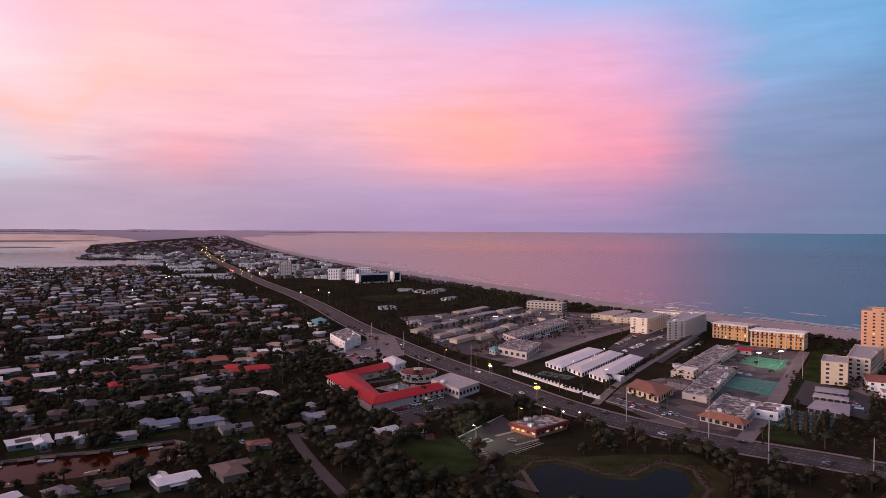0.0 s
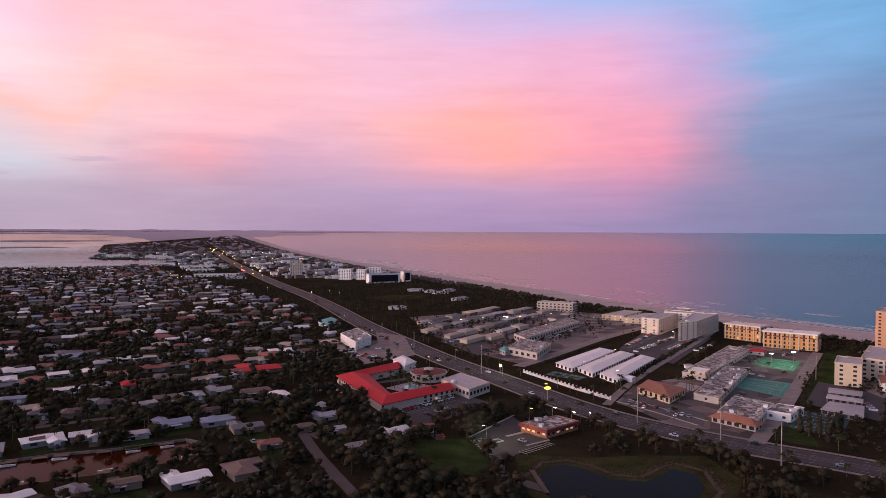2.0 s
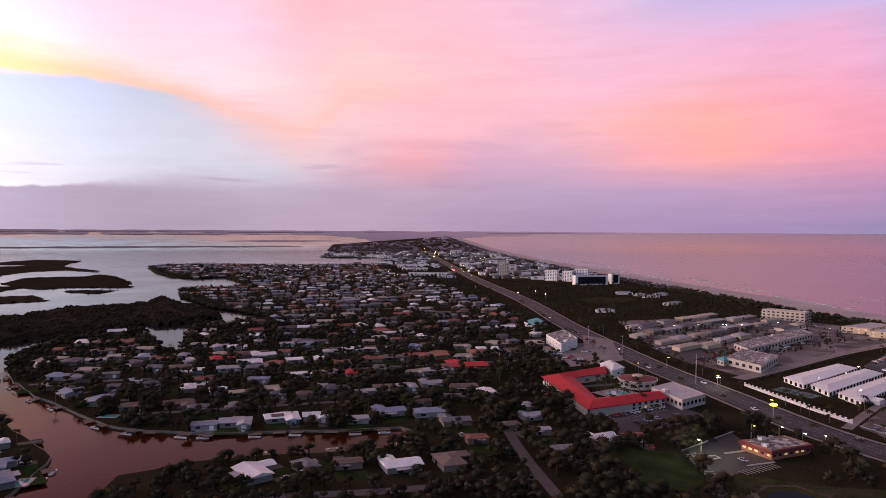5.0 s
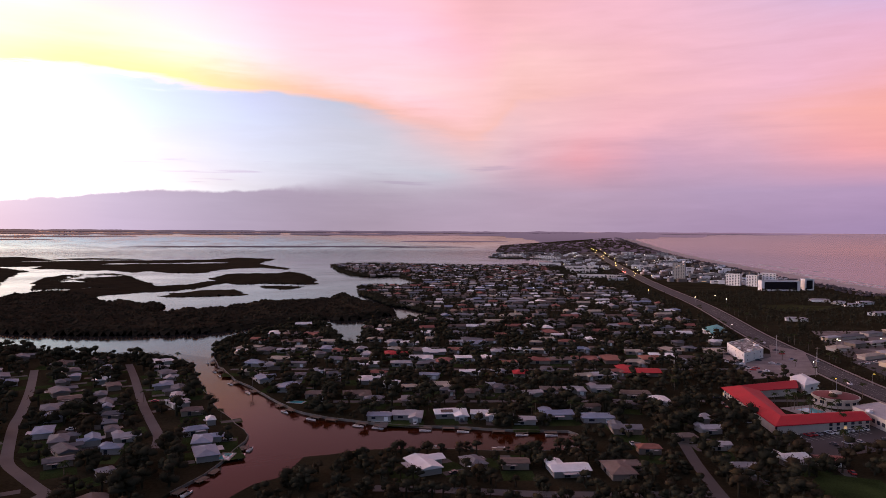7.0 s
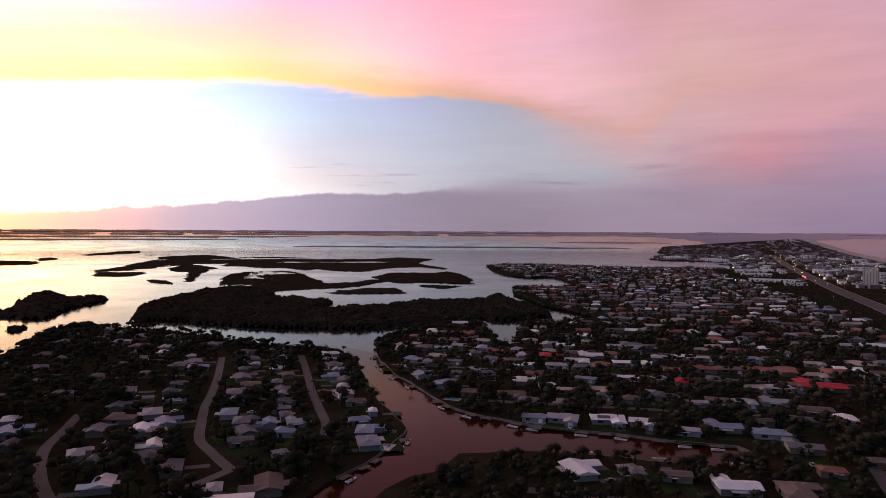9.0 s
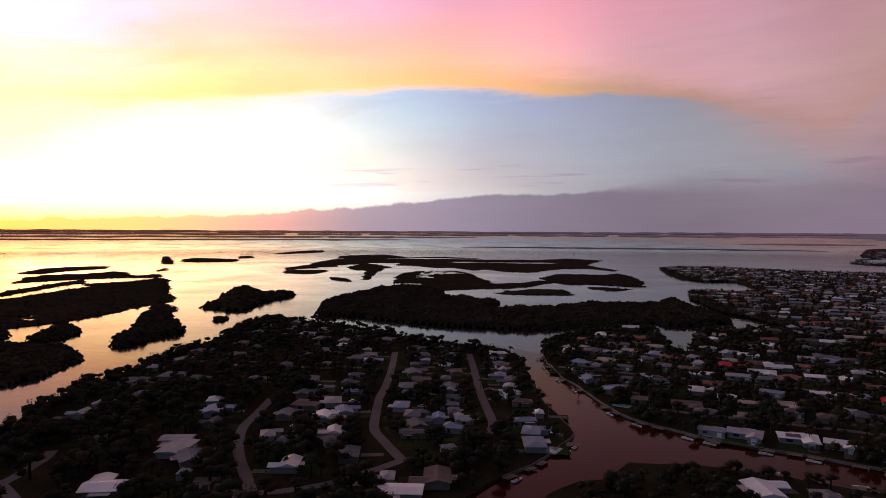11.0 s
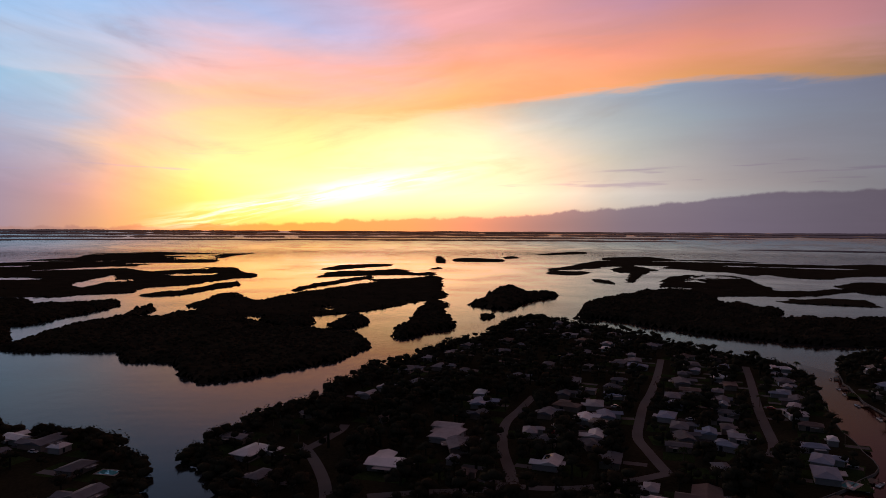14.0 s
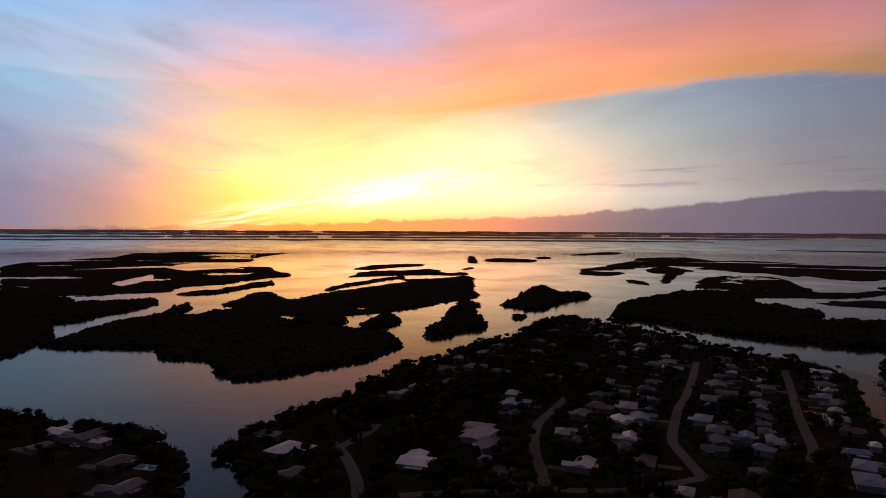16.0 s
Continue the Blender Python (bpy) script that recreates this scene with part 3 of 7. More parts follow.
SOUTH = [(-200, -60), (-259, -75), (-271, -76), (-283, -77), (-301, -83), (-309, -90), (-322, -98), (-328, -100), (-344, -114), (-351, -136), (-358, -155), (-370, -175), (-381, -193), (-420, -300), (-300, -700), (0, -1500), (1500, -1500)]


def rise(x, y):
    """The far distance lifts gently, so that the sheet of water meets the horizon."""
    return 98.6 * np.clip((np.hypot(x, y) - 3200) / 1740, 0, 1) ** 2


def lifted(bm):
    for vtx in bm.verts:
        vtx.co.z += float(rise(vtx.co.x, vtx.co.y))
    return bm


SHORE = []                                # the foot of the dunes, inland of the waterline
for i, (x, y) in enumerate(COAST):
    (xa, ya), (xb, yb) = COAST[max(0, i - 1)], COAST[min(len(COAST) - 1, i + 1)]
    d = math.hypot(xb - xa, yb - ya)
    SHORE.append((x - (yb - ya) / d * 70, y + (xb - xa) / d * 70))
LAND = wander(SHORE, 40, 4) + wander(NORTH_SHORE, 20, 6) + wander(INLET, 12, 4) + wander(CANAL_N, 9, 1.2) + wander(CANAL_S, 9, 1.2) + wander(CANAL_W, 9, 1.2) + wander(LAGOON, 9, 5) + wander(SOUTH, 12, 4)
HIGHWAY = curve([(420, 60), (300, 165), (240, 226), (185, 280), (138, 313), (107, 339), (72, 381), (33, 452), (-5, 520), (-56, 630), (-99, 729), (-194, 970), (-343, 1294), (-474, 1596), (-814, 2407), (-1190, 3357), (-1317, 3605)])
SUBURB = [(-112, 330), (-60, 300), (-40, 250), (40, 190), (60, 330), (-10, 440), (-90, 640), (-180, 870), (-330, 1180), (-440, 1420), (-640, 1800), (-930, 1740), (-1330, 1640), (-1320, 1480), (-900, 1150), (-730, 1000), (-780, 930), (-480, 690), (-420, 600), (-520, 540), (-510, 420), (-420, 340), (-300, 290), (-210, 285)]

for name, a0, a1, mat, label in (("water", 17.0, 377.0 - 160.0, "lagoon", "calm lagoon water mirroring the sunset sky"), ("water_sea", -143.0, 17.0, "sea", "blue-grey ocean with small waves off the beach")):
    rings, steps = [0.5, 800, 1800, 2600, 3200] + [3200 + 145 * k for k in range(1, 13)], 80
    vs = [(-math.sin(math.radians(a0 + (a1 - a0) * j / steps)) * r, math.cos(math.radians(a0 + (a1 - a0) * j / steps)) * r) for r in rings for j in range(steps + 1)]
    fs = []
    for i in range(len(rings) - 1):
        for j in range(steps):
            p = i * (steps + 1) + j
            q = p + steps + 1
            fs += [(p, p + 1, q + 1), (p, q + 1, q)]
    vs = [(x, y, float(rise(x, y))) for x, y in vs]
    ob = tagged(new(name, raw(name, vs, fs, M[mat])), label, "water", kind="structure")
cw = bmesh.new()
poly(cw, [(-470, 350)] + [(x + 6, y + 6) for x, y in CANAL_N] + [(-90, 300)] + [(x + 5, y - 5) for x, y in CANAL_S[1:]] + [(x - 6, y - 6) for x, y in CANAL_W], -0.5, 0.05)
tagged(new("water_canal", mesh_of("water_canal", cw, M["canal"])), "muddy orange-brown canal water between houses", "water", kind="structure")
land = bmesh.new()
poly(land, LAND, -0.6, G)
tagged(new("ground", mesh_of("ground", lifted(land), M["grass"])), "dark grassy flat ground of a barrier island", "ground", kind="structure")
beach = bmesh.new()
ribbon(beach, wander(COAST, 40, 4), -4, 78, -0.5, 0.0)
beach.verts.ensure_lookup_table()
for f in range(0, len(beach.verts), 4):
    for k, z in enumerate((-0.6, -0.1, G + 0.5, -0.5)):
        beach.verts[f + k].co.z = z
tagged(new("beach", mesh_of("beach", lifted(beach), M["sand"])), "pale sand beach along the ocean", "beach", kind="structure")

road = bmesh.new()
ribbon(road, HIGHWAY, 9.6, -9.6, G - 0.3, G + 0.10)
tagged(new("road", mesh_of("road", lifted(road), M["asphalt"])), "grey asphalt highway with several lanes", "road", kind="structure")
for name, l, r in (("pavement", 12.8, 10.8), ("pavement", -10.8, -12.8)):
    b = bmesh.new()
    ribbon(b, HIGHWAY, l, r, G - 0.3, G + 0.16)
    tagged(new(name, mesh_of(name, lifted(b), M["lane"])), "worn concrete pavement beside the highway", "pavement", kind="structure")
S_DIR, N_DIR = Vector((0.83, 0.557)), Vector((-0.557, 0.83))
STREETS = [
    [(-251, -4), (-268, -5), (-287, -8), (-308, -13), (-320, -18)],
    [(-311, -14), (-322, -7), (-337, 1), (-348, 4)],
    [(-256, 68), (-275, 71), (-297, 74), (-322, 80), (-344, 88), (-364, 100), (-394, 117)],
    [(-259, 134), (-272, 136), (-289, 139), (-307, 143), (-331, 155), (-364, 173), (-389, 189), (-435, 216), (-495, 249)],
    [(-272, 189), (-287, 201), (-317, 217), (-352, 236), (-412, 271), (-460, 298)],
    [(-35, 249), (-49, 276), (-62, 303), (-74, 331)],
    [(-252, 11), (-253, 32), (-252, 54), (-254, 65)],
    [(-257, 62), (-251, 77), (-249, 95), (-253, 115), (-259, 134)],
]
for k, nn in enumerate(range(393, 2200, 92)):
    p0, p1 = N_DIR * nn - S_DIR * 420, N_DIR * nn + S_DIR * 320
    q = [p0.lerp(p1, i / 60) for i in range(61)]
    ok = inside([v.x for v in q], [v.y for v in q], SUBURB) & inside([v.x for v in q], [v.y for v in q], LAND)
    run = []
    for v, o in zip(q + q[-1:], [*ok, False]):
        if o:
            run.append((v.x, v.y))
        else:
            if len(run) > 3:
                STREETS.append(run)
            run = []
for k, s in enumerate(STREETS):
    b = bmesh.new()
    ribbon(b, curve(s, 4), 2.5, -2.5, G - 0.3, G + 0.06 + 0.006 * (k % 7))
    tagged(new("street", mesh_of("street", b, M["street"])), "worn pale grey residential street", "street", kind="structure")


# ---- leaves and trees ----
def lump(rng, r, squash, detail=1):
    b = bmesh.new()
    bmesh.ops.create_icosphere(b, subdivisions=detail, radius=r)
    off = rng.uniform(0, 100)
    for vtx in b.verts:
        k = 0.9 + 0.75 * noise.noise(vtx.co * (1.9 / r) + Vector((off, 0, 0)))
        vtx.co = Vector((vtx.co.x * k, vtx.co.y * k, vtx.co.z * k * squash))
    vs = np.array([tuple(v.co) for v in b.verts])
    b.verts.index_update()
    fs = np.array([[v.index for v in f.verts] for f in b.faces])
    b.free()
    return vs, fs


def cards(rng, n, centre, radii, size):
    """Loose leaf sprays over an ellipsoid."""
    th, cz = rng.uniform(0, 2 * np.pi, n), rng.uniform(-0.35, 1, n)
    sr = np.sqrt(1 - cz ** 2)
    c = np.stack([np.cos(th) * sr, np.sin(th) * sr, cz], -1) * radii * rng.uniform(0.8, 1.08, n)[:, None] + centre
    a, b = rng.normal(size=(n, 3)), rng.normal(size=(n, 3))
    a *= size / np.linalg.norm(a, axis=1)[:, None]
    b *= size / np.linalg.norm(b, axis=1)[:, None]
    vs = np.stack([c - a, c + a * 0.6 + b * 0.5, c + b], 1).reshape(-1, 3)
    return vs, np.arange(3 * n).reshape(-1, 3)


def join(pieces):
    vs, fs, o = [], [], 0
    for v, f in pieces:
        vs.append(v), fs.append(f + o)
        o += len(v)
    return np.concatenate(vs), np.concatenate(fs)


def crown(seed, lumps, leaves, detail=1):
    """A crown about 4 m in radius, its foot at 0, top about 8 m."""
    rng = np.random.default_rng(seed)
    ps = []
    for i in range(lumps):
        a, r = rng.uniform(0, 6.28), rng.uniform(1.2, 2.2)
        d = rng.uniform(0.8, 3.4) if i else 0
        c = np.array([np.cos(a) * d, np.sin(a) * d, rng.uniform(1.9, 5.7) - 0.2 * d if i else 5.3])
        v, f = lump(rng, r * 0.92, rng.uniform(0.55, 0.8), detail)
        ps.append((v + c, f))
        ps.append(cards(rng, leaves // lumps, c, np.array([r, r, r * 0.75]) * 0.98, 0.36 if detail == 2 else 0.44))
    if detail == 1:                       # a plain tapered trunk for the trees farther off
        a = np.arange(5) * 2 * np.pi / 5
        ring = np.stack([np.cos(a), np.sin(a), np.zeros(5)], -1)
        v = np.concatenate([ring * 0.42, ring * 0.3 + np.array([0, 0, 4.0])])
        f = np.array([[i, (i + 1) % 5, 5 + i] for i in range(5)] + [[(i + 1) % 5, 5 + (i + 1) % 5, 5 + i] for i in range(5)])
        ps.append((v, f))
    return join(ps)


def stem(height, r0, lean=0.3, limbs=3, seed=0):
    rng = random.Random(seed)
    b = bmesh.new()
    pylon(b, 0, 0, 0, height, r0, r0 * 0.55, 7)
    for i in range(limbs):
        a = i * 6.28 / limbs + rng.random()
        m = Matrix.Translation((0, 0, height * 0.8)) @ Matrix.Rotation(a, 4, "Z") @ Matrix.Rotation(0.7, 4, "Y") @ Matrix.Translation((0, 0, height * 0.3))
        bmesh.ops.create_cone(b, cap_ends=True, segments=5, radius1=r0 * 0.5, radius2=r0 * 0.2, depth=height * 0.65, matrix=m)
    return b


def fronds(seed, n=16, length=2.6):
    """The head of a palm: drooping fronds with a folded blade."""
    rng = np.random.default_rng(seed)
    vs, fs = [], []
    for i in range(n):
        a, up = i * 6.283 / n + rng.uniform(-0.15, 0.15), rng.uniform(-0.2, 0.9)
        L = length * rng.uniform(0.8, 1.1)
        pts = []
        for k in range(5):
            t = k / 4
            r, z = L * t * (1 - 0.12 * up), L * (up * t - (0.55 + 0.35 * up) * t * t)
            w = 0.42 * math.sin(math.pi * min(1, 0.15 + 0.85 * t)) + 0.04
            c, s = math.cos(a), math.sin(a)
            pts.append([(r * c - w * s, r * s + w * c, z - 0.15), (r * c, r * s, z), (r * c + w * s, r * s - w * c, z - 0.15)])
        o = len(vs)
        vs += [q for row in pts for q in row]
        for k in range(4):
            for j in range(2):
                p = o + 3 * k + j
                fs += [(p, p + 1, p + 4), (p, p + 4, p + 3)]
    return np.array(vs), np.array(fs)


TREES = []
for i in range(4):
    cv, cf = crown(10 + i, 11, 2400, 2)
    tree = empty("tree", Matrix(), "dense dark green broadleaf tree in a garden", "tree", "garden trees")
    part("trunk", stem(3.6, 0.28, seed=i), M["bark"], tree)
    part("crown", raw("crown", cv, cf, M["leaf_b"] if i == 3 else M["leaf"]), None, tree)
    TREES.append(tree)
PALMS = []
for i in range(2):
    pv, pf = fronds(30 + i)
    palm = empty("palm_tree", Matrix(), "slender cabbage palm with a round head of fronds", "palm tree", "palms")
    part("trunk", stem(7.0 + 2 * i, 0.2, limbs=0), M["bark"], palm)
    part("crown", raw("crown", pv + np.array([0, 0, 7.0 + 2 * i]), pf, M["palm"]), None, palm)
    PALMS.append(palm)
FAR_TREE = [crown(50 + i, 5, 190, 1) for i in range(4)]
BUSH = [join([(lambda q: (q[0] * np.array([1, 1, 0.8]) + np.array([0, 0, 0.6]), q[1]))(lump(np.random.default_rng(70 + i), 1.0, 0.8, 1)), cards(np.random.default_rng(80 + i), 24, np.array([0, 0, 0.7]), np.array([0.86, 0.86, 0.72]), 0.26)]) for i in range(4)]

# ---- mangrove islands: canopies with an uneven edge and open pools ----
ISLANDS = [                               # outline, share of open pools, height of the thicket
    ([(-760, 277), (-856, 322), (-946, 374), (-960, 412), (-1043, 485), (-1076, 560), (-979, 565), (-827, 517), (-816, 536), (-793, 560), (-765, 544), (-741, 514), (-719, 493), (-691, 483), (-692, 507), (-698, 553), (-699, 599), (-688, 639), (-675, 678), (-650, 708), (-649, 729), (-686, 789), (-694, 817), (-635, 763), (-583, 733), (-535, 705), (-471, 649), (-481, 661), (-485, 619), (-492, 589), (-530, 577), (-541, 518), (-542, 463), (-546, 431), (-562, 410), (-601, 374), (-656, 344), (-723, 321), (-750, 294), (-754, 278)], 0.0, 7.5),
    ([(-1068, 507), (-1216, 613), (-1348, 679), (-1439, 744), (-1477, 801), (-1513, 876), (-1478, 914), (-1382, 890), (-1275, 840), (-1164, 792), (-1066, 748), (-1056, 801), (-1094, 896), (-1038, 877), (-1011, 803), (-951, 732), (-908, 779), (-857, 759), (-818, 726), (-850, 674), (-880, 636), (-933, 634), (-901, 578), (-817, 545), (-786, 491), (-884, 467)], 0.16, 2.2),
    ([(-1153, 933), (-1226, 1037), (-1213, 1093), (-1150, 1104), (-1203, 1207), (-1101, 1143), (-986, 1056), (-877, 950), (-859, 906), (-842, 833), (-910, 846), (-994, 868), (-1055, 878)], 0.05, 3),
    ([(-1781, 565), (-1875, 654), (-2046, 751), (-2298, 927), (-2518, 1023), (-2605, 1152), (-2615, 1260), (-2334, 1221), (-2303, 1336), (-2080, 1418), (-1884, 1500), (-1958, 1713), (-1760, 1696), (-1655, 1553), (-1542, 1418), (-1333, 1321), (-1248, 1247), (-1386, 1290), (-1415, 1237), (-1383, 1135), (-1317, 1048), (-1375, 997), (-1505, 1025), (-1454, 959), (-1609, 979), (-1604, 928), (-1731, 936), (-1798, 898), (-1909, 997), (-1920, 933), (-1963, 901), (-1798, 793), (-1821, 756), (-1784, 696), (-1769, 646), (-1634, 625), (-1558, 593), (-1501, 547), (-1557, 494)], 0.15, 2),
    ([(-1947, 877), (-1670, 833), (-1676, 813), (-1467, 683), (-1279, 580), (-1268, 562), (-1436, 647), (-1584, 716), (-1606, 694), (-1736, 727)], 0.0, 2),
    ([(-1372, 532), (-1355, 550), (-1282, 544), (-1227, 523), (-1299, 516)], 0.0, 3),
    ([(-628, -285), (-664, -277), (-749, -267), (-806, -250), (-821, -230), (-803, -206), (-787, -195), (-831, -198), (-840, -169), (-802, -136), (-776, -95), (-694, -58), (-686, -25), (-673, -3), (-638, 18), (-611, 26), (-586, 29), (-577, 21), (-532, -2), (-511, -22), (-485, -51), (-466, -75), (-465, -93), (-490, -107), (-535, -121), (-547, -144), (-538, -150), (-544, -159), (-597, -179), (-600, -246), (-613, -281)], 0.0, 5.5),
    ([(-830, -248), (-871, -244), (-936, -247), (-944, -239), (-896, -226), (-829, -232)], 0.0, 6),
    ([(-835, -201), (-869, -175), (-931, -169), (-917, -195), (-946, -200), (-982, -187), (-1026, -183), (-1111, -189), (-1143, -173), (-1099, -147), (-991, -123), (-994, -107), (-1063, -82), (-1139, -51), (-1176, -16), (-1271, 33), (-1317, 76), (-1427, 71), (-1390, 36), (-1318, 2), (-1236, -37), (-1161, -61), (-1134, -73), (-1179, -74), (-1260, -57), (-1335, -19), (-1459, 38), (-1562, 96), (-1724, 155), (-1589, 181), (-1636, 233), (-1455, 220), (-1280, 196), (-1142, 173), (-1089, 176), (-1037, 166), (-976, 144), (-946, 152), (-882, 140), (-874, 123), (-983, 131), (-923, 91), (-863, 44), (-824, -4), (-808, -36), (-812, -87), (-822, -114), (-824, -153)], 0.1, 3.5),
    ([(-1457, -50), (-1619, -23), (-1711, 9), (-1711, 84), (-1790, 153), (-1720, 182), (-1556, 102), (-1528, 39), (-1498, -21)], 0.0, 2.5),
    ([(-1785, -43), (-1994, 3), (-2066, 102), (-2033, 164), (-1930, 142), (-1865, 62), (-1759, 3)], 0.0, 2.5),
    ([(-641, 52), (-700, 65), (-760, 83), (-832, 96), (-889, 114), (-870, 133), (-797, 125), (-775, 133), (-712, 121), (-690, 115), (-671, 89), (-650, 76), (-629, 61), (-639, 55)], 0.0, 7),
    ([(-703, -7), (-753, -4), (-796, 15), (-797, 30), (-732, 29), (-710, 20), (-693, 3)], 0.0, 6),
    ([(-792, -85), (-791, -60), (-788, -25), (-748, -23), (-725, -32), (-719, -55), (-734, -65), (-762, -81)], 0.0, 5),
    ([(-906, 184), (-969, 212), (-1161, 282), (-1138, 306), (-1064, 305), (-1034, 319), (-1071, 353), (-1012, 337), (-990, 314), (-931, 263), (-842, 213), (-861, 200), (-901, 194)], 0.0, 8),
    ([(-776, 166), (-804, 177), (-798, 185), (-766, 178), (-756, 164)], 0.0, 5),
    ([(-2520, 367), (-2764, 418), (-2328, 364), (-2119, 335), (-2112, 311)], 0.0, 5),
    ([(-1828, 253), (-1923, 291), (-1806, 274), (-1748, 245)], 0.0, 3),
    ([(-2440, 417), (-2497, 489), (-2335, 575), (-2202, 540), (-2214, 434), (-2254, 389)], 0.0, 4),
    ([(-2601, 651), (-2659, 711), (-2489, 666), (-2439, 615)], 0.0, 4),
    ([(-2883, 869), (-3016, 975), (-3199, 1117), (-3214, 1221), (-3011, 1136), (-2880, 956), (-2819, 862)], 0.0, 4),
    ([(-1903, -967), (-2173, -1030), (-2346, -978), (-2565, -915), (-2973, -992), (-3230, -789), (-2992, -489), (-3027, -356), (-2737, -405), (-2502, -409), (-2225, -380), (-2127, -430), (-2129, -512), (-2045, -556), (-1842, -529), (-1708, -439), (-1793, -391), (-1912, -327), (-1891, -273), (-1676, -222), (-1598, -184), (-1499, -174), (-1472, -206), (-1391, -237), (-1296, -262), (-1258, -312), (-1206, -332), (-1144, -320), (-1113, -353), (-1233, -430), (-1435, -434), (-1623, -488), (-1541, -489), (-1331, -485), (-1278, -553), (-1177, -545), (-1340, -682)], 0.16, 2.2),
    ([(-1340, -682), (-1177, -545), (-1278, -553), (-1331, -485), (-1233, -430), (-1113, -353), (-1097, -391), (-1069, -421), (-1067, -494), (-1085, -552)], 0.12, 2.2),
    ([(-1094, -297), (-1137, -290), (-1171, -255), (-1242, -231), (-1310, -224), (-1383, -191), (-1281, -177), (-1219, -199), (-1124, -227), (-1077, -251), (-1075, -288)], 0.0, 3),
    ([(-1094, -605), (-1061, -539), (-1026, -475), (-1017, -421), (-954, -393), (-970, -346), (-1015, -307), (-966, -290), (-909, -288), (-849, -303), (-800, -315), (-767, -326), (-758, -340), (-706, -314), (-661, -295), (-640, -292), (-617, -286), (-578, -282), (-533, -295)], 0.0, 5),
]


CLUMP = [(lambda q: (q[0] * np.array([1, 1, 0.85]) + np.array([0, 0, 0.5]), q[1]))(lump(np.random.default_rng(170 + i), 1.0, 0.85, 1)) for i in range(4)]


def canopy(k, pts, pools, height):
    xs, ys = [p[0] for p in pts], [p[1] for p in pts]
    far = min(math.hypot(x, y) for x, y in pts)
    st = 4.0 if far < 800 else 7.0 if far < 1500 else 11.0
    gx, gy = np.meshgrid(np.arange(min(xs) - 30, max(xs) + 30, st), np.arange(min(ys) - 30, max(ys) + 30, st))
    warp = np.array([[noise.noise((x * 0.018, y * 0.018, k)), noise.noise((x * 0.018, y * 0.018, k + 40)), noise.noise((x * 0.07, y * 0.07, k)), noise.noise((math.atan2(y, x) * 9.0, math.hypot(x, y) * 0.0075, k + 9.0))] for x, y in zip(gx.ravel(), gy.ravel())])
    w0, w1, w2, w3 = (warp[:, i].reshape(gx.shape) for i in range(4))
    ins = inside(gx + 7 * w0 + 5 * w2, gy + 7 * w1 + 5 * w2, pts)
    if pools:
        ins &= ~((w3 + 0.35 * w2) > (0.42 - pools))
    m = ins.astype(float)
    blur = m.copy()
    for _ in range(2):
        p = np.pad(blur, 1)
        blur = sum(p[1 + i:1 + i + m.shape[0], 1 + j:1 + j + m.shape[1]] for i in (-1, 0, 1) for j in (-1, 0, 1)) / 9
    rng = np.random.default_rng(100 + k)
    z = np.where(ins, height * np.clip(blur, 0.25, 1) * (0.8 + 0.35 * w0 + 0.5 * w2) + rng.uniform(-0.5, 0.5, gx.shape), -0.3)
    jx, jy = gx + rng.uniform(-0.35, 0.35, gx.shape) * st, gy + rng.uniform(-0.35, 0.35, gx.shape) * st
    idx = np.arange(gx.size).reshape(gx.shape)
    keep = (ins[:-1, :-1].astype(int) + ins[1:, :-1] + ins[:-1, 1:] + ins[1:, 1:]) >= 2
    a, b, c, d = idx[:-1, :-1][keep], idx[:-1, 1:][keep], idx[1:, 1:][keep], idx[1:, :-1][keep]
    faces = np.concatenate([np.stack([a, b, c], -1), np.stack([a, c, d], -1)])
    verts = np.stack([jx.ravel(), jy.ravel(), z.ravel()], -1)
    # tufts of leaves over the canopy
    rim = ins & (blur < 0.93)
    sel = np.argwhere(ins & (rng.random(gx.shape) < np.where(rim, 0.8, 0.5) * (1.0 if far < 800 else 0.6)))
    px, py, pz = jx[tuple(sel.T)], jy[tuple(sel.T)], z[tuple(sel.T)]
    size = rng.uniform(0.4, 0.95, len(sel)) * min(st * 0.8, height * 0.75)
    places = np.stack([px, py, np.maximum(pz - 0.6 * size, 0), size, rng.uniform(0, 6.28, len(sel)), rng.integers(0, 4, len(sel))], -1)
    tv = strewn("mangrove", CLUMP, places, M["mangrove"])
    n0 = len(tv.vertices)
    co, fi = np.empty(n0 * 3, np.float32), np.empty(len(tv.polygons) * 3, np.int32)
    tv.vertices.foreach_get("co", co), tv.loops.foreach_get("vertex_index", fi)
    v, f = join([(verts, faces), (co.reshape(-1, 3), fi.reshape(-1, 3))])
    bpy.data.meshes.remove(tv)
    return tagged(new("mangrove_island", raw("mangrove_island", v, f, M["mangrove"])), "low dark mangrove thicket on a marshy island", "mangroves", "mangrove islands", "stuff")


for k, (pts, pools, height) in enumerate(ISLANDS):
    canopy(k, pts, pools, height)

# ---- houses ----
ROOFS = {"w": ("white", "white"), "l": ("lgrey", "light grey"), "g": ("grey", "grey"), "b": ("brown", "brown"), "t": ("tan", "tan"), "r": ("rust", "rust-brown"), "R": ("red", "red"), "u": ("blue", "blue-grey")}
HOUSE_KINDS = {}


